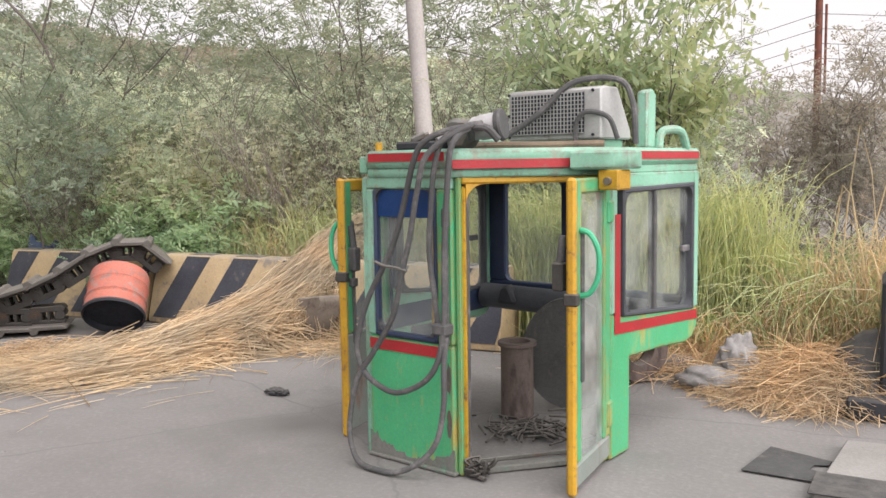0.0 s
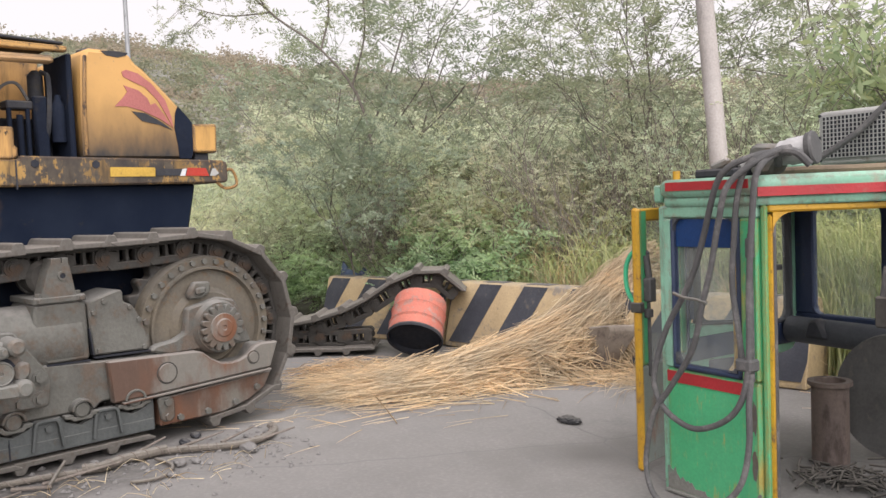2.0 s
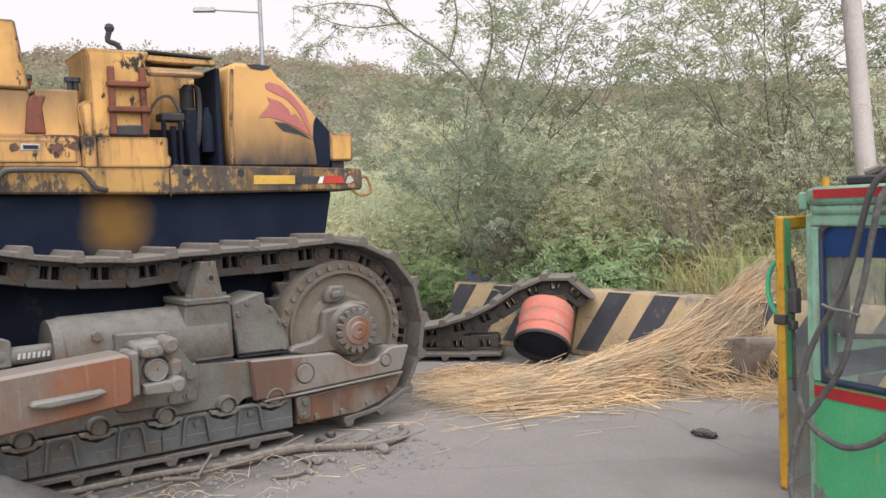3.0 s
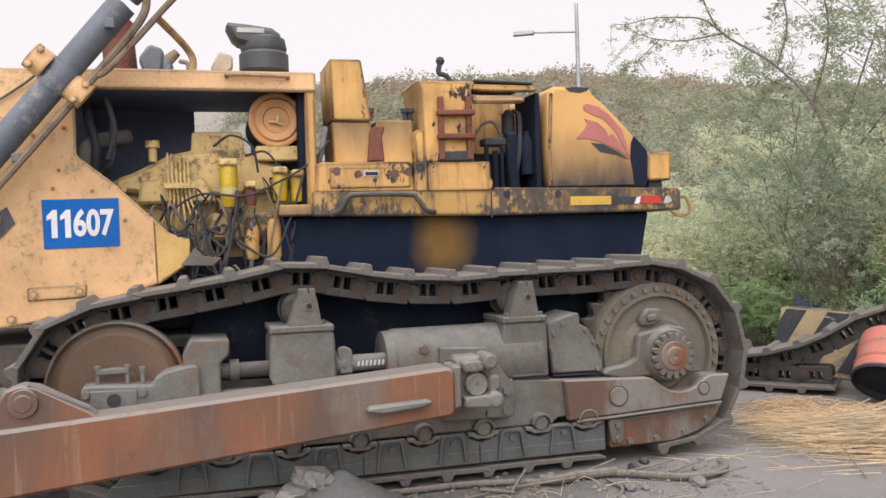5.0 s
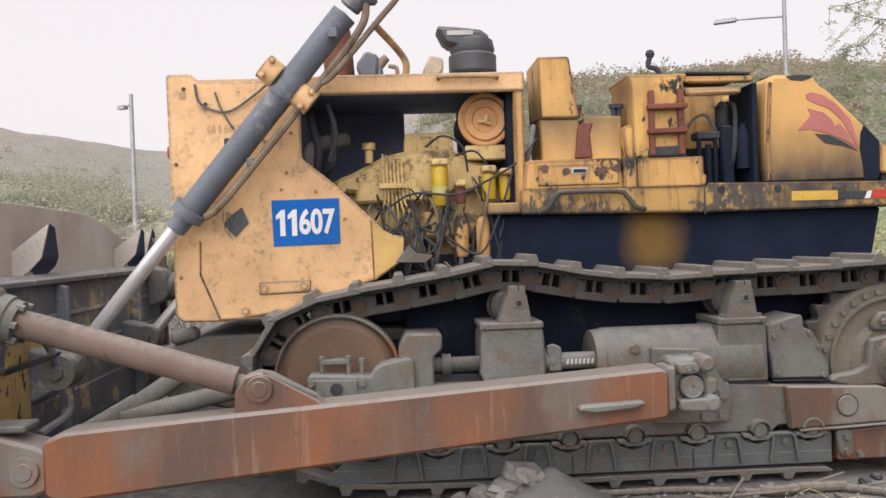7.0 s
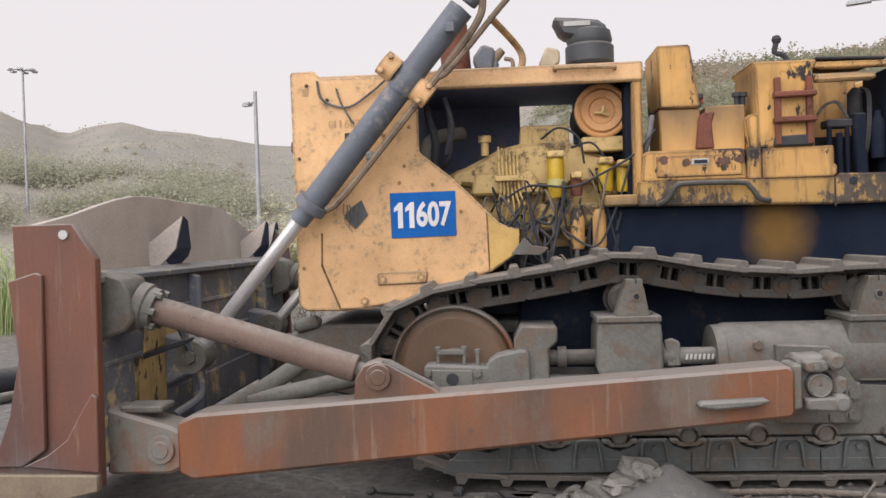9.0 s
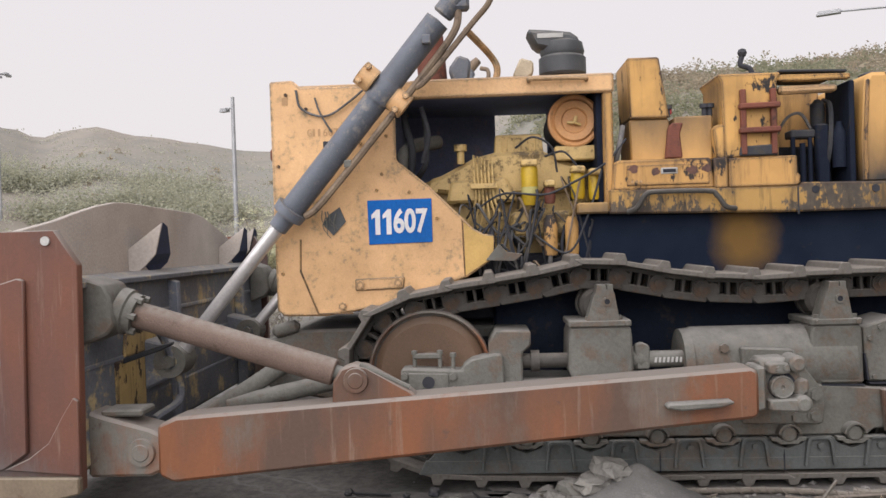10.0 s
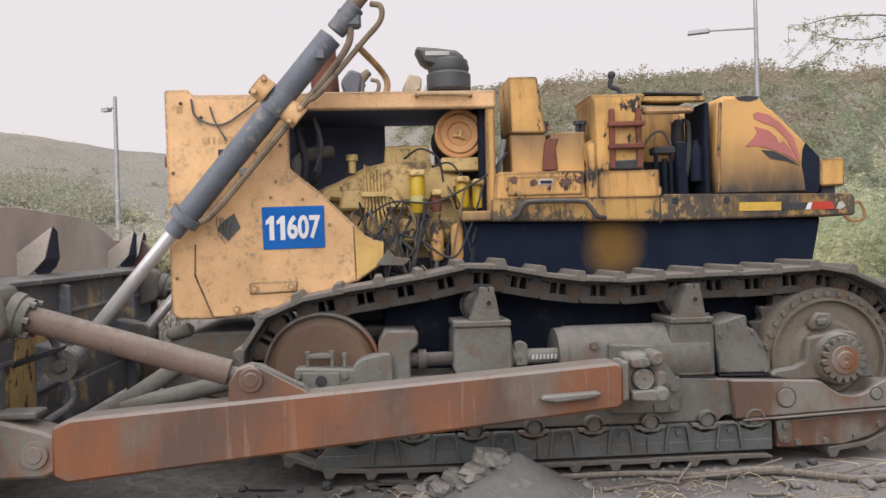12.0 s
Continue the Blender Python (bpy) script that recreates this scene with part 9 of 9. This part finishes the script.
PLANTS = {
    "acacia": [plant("acacia_tree", s, 5.0, 1.0, 0.22, 2.0, 0.10, ACACIATREE, "thin-limbed acacia tree with feathery dull green leaves", "tree", levels=3, forks=4, upward=0.5, rad=0.024) for s in (1, 2)],
    "thicket": [plant("thorn_bush", s, 3.0, 0.8, 0.14, 2.5, 0.17, (ACACIA, ACACIADRY, ACACIA)[s % 3], "dense dusty green thorn bush, leaves paled for haze", "bush", pairs=3, stems=4, levels=3, forks=3, upward=0.75, rad=0.022) for s in (3, 4, 5)],
    "low": [plant("low_bush", s, 1.25, 1.0, 0.17, 2, 0.12, BRIGHTLEAF, "low fresh green bush", "bush", stems=6, levels=2, forks=4, upward=0.45, rad=0.016) for s in (6, 7)],
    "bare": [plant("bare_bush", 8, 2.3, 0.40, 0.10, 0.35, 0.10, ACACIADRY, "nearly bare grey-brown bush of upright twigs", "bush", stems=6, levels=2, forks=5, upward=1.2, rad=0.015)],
    "hazy": [plant("seeding_bush", s, 3.0, 0.7, 0.13, 1.1, 0.13, FARSCRUB, "grey-brown twiggy bush gone to seed", "bush", pairs=3, stems=5, levels=3, forks=3, upward=0.9, rad=0.020) for s in (10, 11)],
    "broad": [plant("broadleaf_tree", 9, 3.9, 0.75, 0.17, 3.6, 0.15, BROADLEAF, "young tree with broad yellow-green leaves", "tree", pairs=0, levels=3, forks=4, upward=0.6, rad=0.035)],
}
used = set()


def put(kind, i, x, y, turn, size, sink=0.0):
    src = PLANTS[kind][i % len(PLANTS[kind])]
    m = pose(x, y, land(x, y) - sink, 0, 0, turn) @ Matrix.Diagonal((size, size, size, 1))
    if src.name not in used:
        used.add(src.name)
        src.matrix_basis = m
        return src
    return copy_thing(src, m)


prn = random.Random(17)
# the thicket behind the barriers: low and thick in front, looser and a little taller behind
for k in range(34):
    x = -15 + 14.0 * (k + prn.random()) / 34
    y = (8.6 if x < -5.6 else 9.6) + prn.random() * 1.1 + (0.25 * max(0, -x - 8))
    put("thicket", k, x, y, prn.uniform(0, 360), prn.uniform(0.80, 1.06))
for k in range(24):
    x = -22 + 20.3 * (k + prn.random()) / 24
    y = 11.5 + prn.random() * 4
    put("thicket", k + 1, x, y, prn.uniform(0, 360), prn.uniform(0.95, 1.2))
for k in range(18):
    x = -24 + 20 * (k + prn.random()) / 18
    put("thicket", k, x, 15 + prn.random() * 5, prn.uniform(0, 360), prn.uniform(1.3, 1.6))
put("acacia", 1, -7.45, 7.0, 70, 0.62)
# bushes closing the view behind the bulldozer's tail
for k in range(18):
    x, y = prn.uniform(-17, -9.0), prn.uniform(5.6, 9.0)
    put("thicket", k + 2, x, y, prn.uniform(0, 360), prn.uniform(0.7, 0.95))
for x, y, s in ((-7.33, 9.3, 0.98), (-9.2, 9.5, 0.95), (-3.71, 10.5, 1.0), (-10.6, 9.8, 1.0), (-6.0, 11.0, 1.05), (-1.8, 11.0, 1.0), (-13.5, 10, 1.0), (-3.0, 12.0, 1.1), (-9, 12.5, 1.1), (-10.0, 8.2, 1.12), (-9.4, 9.3, 1.08), (-4.9, 12.2, 1.1), (-2.4, 11.6, 1.05), (-1.2, 12.6, 1.1), (-2.9, 13.6, 1.25), (-5.9, 9.9, 0.95)):
    put("acacia", int(x * 3), x, y, prn.uniform(0, 360), s)
for x, y, s in ((-6.6, 7.9, 1.05), (-6.1, 7.8, 1.0), (-6.3, 8.3, 1.25), (-9.3, 7.0, 0.8), (-8.6, 7.5, 0.8)):
    put("low", int(x * 5), x, y, prn.uniform(0, 360), s)
for x, y, s in ((-4.65, 8.6, 1.15), (-4.75, 8.5, 1.05), (-3.4, 8.3, 1.1), (-4.1, 8.9, 1.15), (-5.2, 8.5, 0.8), (-7.4, 8.2, 0.9), (-8.1, 8.4, 1.0)):
    put("bare", 0, x, y, prn.uniform(0, 360), s)
for x, y, s in ((-0.75, 10.2, 1.05), (-0.5, 10.9, 0.95)):
    put("broad", 0, x, y, prn.uniform(0, 360), s)
for x, y, s in ((0.0, 16.0, 1.1), (0.95, 16.2, 1.35), (0.5, 15.4, 0.85), (-0.5, 15.2, 0.8), (1.3, 15.0, 0.85), (0.3, 18.5, 0.95), (1.2, 18.0, 1.0)):
    put("hazy", int(x * 3), x, y, prn.uniform(0, 360), s)
for x, y, s in ((-13.2, -3.7, 1.0), (-14.4, -3.8, 1.0), (-13.0, -4.4, 0.85), (-14, -5.0, 0.7)):
    put("thicket", 1, x, y, prn.uniform(0, 360), s)
for x, y, s in ((-12.4, -3.9, 0.9), (-13.6, -4.3, 0.95)):
    put("hazy", 1, x, y, prn.uniform(0, 360), s)


def grass(name, material, spots, height, seed, label, blade=0.006, lay=1.0):
    rn = random.Random(seed)
    st = []
    for cx, cy, rad, count, hs_ in spots:
        for k in range(count):
            a, q = rn.uniform(0, 6.283), rn.random() ** 0.7
            x, y = cx + rad * q * math.cos(a), cy + rad * q * math.sin(a)
            h = height * hs_ * rn.uniform(0.45, 1.1)
            b, bend = rn.uniform(0, 6.283), rn.uniform(0.08, 0.5) * h * lay
            dx, dy = math.cos(b) * bend, math.sin(b) * bend
            st.append(([(x, y, -0.01), (x + dx * 0.15, y + dy * 0.15, h * 0.45), (x + dx * 0.5, y + dy * 0.5, h * 0.82), (x + dx, y + dy, h * (0.98 - (0.3 + 0.45 * (lay > 1)) * rn.random() ** (2 if lay == 1 else 0.7)))], blade * rn.uniform(0.7, 1.3)))
    return ribbons(name, material, st, label, "grass", 5)


grass("tall_grass", GRASS, [(-0.5, 7.7, 0.7, 1100, 0.95), (0.1, 7.9, 0.5, 700, 0.98), (0.6, 8.2, 0.6, 300, 0.70), (-1.2, 7.9, 0.7, 1000, 0.92), (1.3, 8.3, 0.8, 420, 0.6), (2.2, 8.2, 0.8, 240, 0.5), (-2.0, 8.0, 0.6, 800, 0.88), (-2.8, 8.1, 0.6, 600, 0.85), (-3.6, 8.0, 0.6, 560, 0.75), (-4.4, 8.1, 0.6, 520, 0.75), (-5.1, 8.0, 0.5, 380, 0.65), (-4.0, 8.8, 0.9, 600, 0.95), (-7.9, 8.0, 0.5, 160, 0.6)], 1.6, 41, "tall green reed grass behind the cab", 0.007)
grass("dry_grass", DRYGRASS, [(1.4, 7.6, 0.6, 420, 0.74), (1.8, 8.2, 0.7, 420, 0.72), (0.9, 7.4, 0.5, 160, 0.55), (2.6, 9.2, 1.0, 400, 0.7), (-2.3, 7.8, 0.5, 200, 0.7), (-3.4, 8.1, 0.6, 220, 0.75), (-5.3, 8.3, 0.5, 260, 0.8), (-4.6, 8.0, 0.5, 220, 0.7), (-4.9, 8.9, 0.6, 260, 1.0), (-8.4, 8.3, 0.6, 200, 0.6)], 1.5, 42, "dry straw-coloured grass clump", 0.008)
grass("lodged_grass", GRASS, [(0.9, 7.5, 0.6, 260, 1.0), (1.5, 7.6, 0.6, 260, 1.0), (2.1, 7.5, 0.7, 240, 1.1), (0.3, 7.4, 0.4, 120, 0.8)], 0.95, 44, "green and yellow grass lodged over the straw", 0.007, 2.6)
grass("lodged_straw", DRYGRASS, [(0.8, 7.3, 0.5, 150, 0.7), (1.6, 7.5, 0.6, 260, 0.9), (2.3, 7.4, 0.7, 240, 1.0), (0.2, 7.2, 0.4, 100, 0.6)], 0.9, 45, "dry stalks lodged over the straw", 0.007, 2.8)
grass("long_stalks", DRYGRASS, [(0.7, 7.9, 0.5, 5, 1.0), (1.5, 8.0, 0.6, 7, 1.0), (2.2, 8.3, 0.5, 4, 1.1)], 2.15, 46, "long leaning dry grass stalks", 0.010, 1.3)
grass("far_grass", GRASS, [(-17.5 + 0.7 * k, -9.6 - 0.55 * k, 1.1, 200, 1.1) for k in range(7)], 1.7, 43, "green roadside grass far off", 0.012)


def hill_scrub():
    """Scrub over the far slopes: clumps of leaf-sized facets, thinning towards the dry left-hand hill."""
    rn = random.Random(51)
    pts, made = [], 0
    while made < 6400:
        a, d = rn.uniform(8, 118), 25 + 62 * rn.random() ** 0.9
        bare = 0.05 if a > 86 else 1.0
        if rn.random() > bare:
            continue
        x, y = -d * math.sin(radians(a)), d * math.cos(radians(a))
        if math.hypot(x + 6, y - 9) < 9 or (a > 84 and d < 55):
            continue
        z = land(x, y)
        s = rn.uniform(0.5, 1.25) * (0.65 if a > 86 else 1) * (1 if d < 60 else 0.8)
        for k in range(46):
            gx, gy = rn.gauss(0, 0.5), rn.gauss(0, 0.5)
            pts.append((x + gx * s, y + gy * s, z - 0.1 + 0.95 * s * max(0.08, 1 - (gx * gx + gy * gy) / 0.7) * rn.random() ** 0.5))
        made += 1
    for k in range(170):
        a, d = rn.uniform(48, 88), rn.uniform(63, 71)
        x, y = -d * math.sin(radians(a)), d * math.cos(radians(a))
        z, s = land(x, y), rn.uniform(0.8, 1.7)
        for q in range(120):
            gx, gy = rn.gauss(0, 0.42), rn.gauss(0, 0.42)
            pts.append((x + gx * s, y + gy * s, z - 0.2 + 1.05 * s * max(0.08, 1 - (gx * gx + gy * gy) / 0.6) * rn.random() ** 0.5))
    brown = [q for q in pts if noise.noise(Vector((q[0] * 0.16, q[1] * 0.16, 3))) > 0.55 - 0.018 * (math.hypot(q[0], q[1]) - 30)]
    gone = set(brown)
    me = leaf_mesh("hill_scrub", [q for q in pts if q not in gone], 0.23, SCRUB, 52, 0.6)
    tagged(new("hill_scrub", me), "grey-green scrub over the far hillside", "scrub", kind="stuff")
    me = leaf_mesh("dry_scrub", brown, 0.24, DRYSCRUB, 54, 0.6)
    tagged(new("dry_scrub", me), "brown withered scrub along the hill's crest", "scrub", kind="stuff")
    pts = []
    for k in range(900):
        a, d = rn.uniform(105, 126), rn.uniform(56, 74)
        if noise.noise(Vector((a * 0.16, d * 0.13, 4))) + 0.02 * (a - 116) < -0.05:
            continue
        x, y = -d * math.sin(radians(a)), d * math.cos(radians(a))
        z, s = land(x, y), rn.uniform(0.8, 1.7)
        for q in range(90):
            pts.append((x + rn.gauss(0, s * 0.6), y + rn.gauss(0, s * 0.6), z - 0.1 + abs(rn.gauss(0, s * 0.6))))
    for k in range(1300):
        a, d = rn.uniform(86, 126), 52 + 50 * rn.random()
        x, y = -d * math.sin(radians(a)), d * math.cos(radians(a))
        if noise.noise(Vector((x * 0.05, y * 0.12, 9))) < -0.05 and d < 100:
            continue
        z = land(x, y)
        s = rn.uniform(0.25, 0.7)
        for q in range(9):
            pts.append((x + rn.gauss(0, s), y + rn.gauss(0, s), z - 0.1 + abs(rn.gauss(0, s * 0.5))))
    me = leaf_mesh("far_scrub", pts, 0.22, PALESCRUB, 53, 0.6)
    return tagged(new("far_scrub", me), "sparse scrub on the dry far hill, paled for haze", "scrub", kind="stuff")


hill_scrub()


def arching_acacia():
    """A thin tree whose long limbs arch out past the bulldozer's tail, with sparse hanging leaves."""
    th = thing("arching_acacia", (-8.1, 8.5, 0), "slender acacia with long arching nearly bare limbs", "tree")
    crook, fork = Vector((-8.75, 7.67, 3.85)), Vector((-9.15, 7.11, 4.38))
    runs = [
        ([(-8.1, 8.5, -0.1), (-8.25, 8.3, 1.5), (-8.41, 8.09, 3.05), crook, fork, (-9.3, 6.9, 4.9), (-9.4, 6.8, 5.3)], 0.026, 0.008, 0.55),
        ([fork, (-9.3, 6.9, 4.6), (-9.47, 6.63, 4.66), (-9.65, 6.3, 4.68), (-9.82, 6.02, 4.63), (-9.96, 5.85, 4.66)], 0.014, 0.004, 0.1),
        ([fork, (-9.3, 6.85, 4.34), (-9.47, 6.63, 4.33), (-9.65, 6.31, 4.40), (-9.8, 6.08, 4.52)], 0.014, 0.004, 0.1),
        ([(-9.6, 6.4, 4.38), (-9.68, 6.25, 4.22), (-9.78, 6.1, 4.08), (-9.9, 5.88, 4.05)], 0.008, 0.003, 0.35),
        ([crook, (-8.7, 7.8, 4.4), (-8.75, 7.75, 4.9), (-8.9, 7.6, 5.5)], 0.016, 0.006, 0.2),
        ([(-8.5, 8.0, 3.3), (-8.3, 8.1, 4.0), (-8.2, 8.0, 4.6), (-8.3, 7.8, 5.3)], 0.016, 0.006, 0.2),
    ]
    rn = random.Random(61)
    b, places = None, []
    for pts, r, r2, start in runs:
        line = spline([Vector(p) for p in pts], 26)
        b = tube([Vector(p) for p in pts], r, 26, 6, r2, b, closed=False)
        for k, p in enumerate(line):
            p = Vector(p)
            if k < start * len(line):
                continue
            for q in range(rn.choice((0, 2, 3, 4))):
                places.append(p + Vector((rn.gauss(0, 0.045), rn.gauss(0, 0.045), rn.gauss(-0.04, 0.045))))
            if rn.random() < 0.22:
                end = p + Vector((rn.gauss(0, 0.12), rn.gauss(-0.05, 0.14), rn.gauss(-0.12, 0.12)))
                b = tube([p, p.lerp(end, 0.5) + Vector((0, 0, 0.03)), end], 0.004, 6, 3, 0.003, b, closed=False)
                for q in range(7):
                    places.append(p.lerp(end, rn.random()) + Vector((rn.gauss(0, 0.03), rn.gauss(0, 0.03), rn.gauss(-0.02, 0.03))))
    part("trunk", b, BARKDARK, th)
    cr = new("crown", frond_mesh("crown", places, 0.13, 5, 0.045, ACACIATREE, 62, 0.5))
    cr.parent = th
    cr.location = -th.location


arching_acacia()
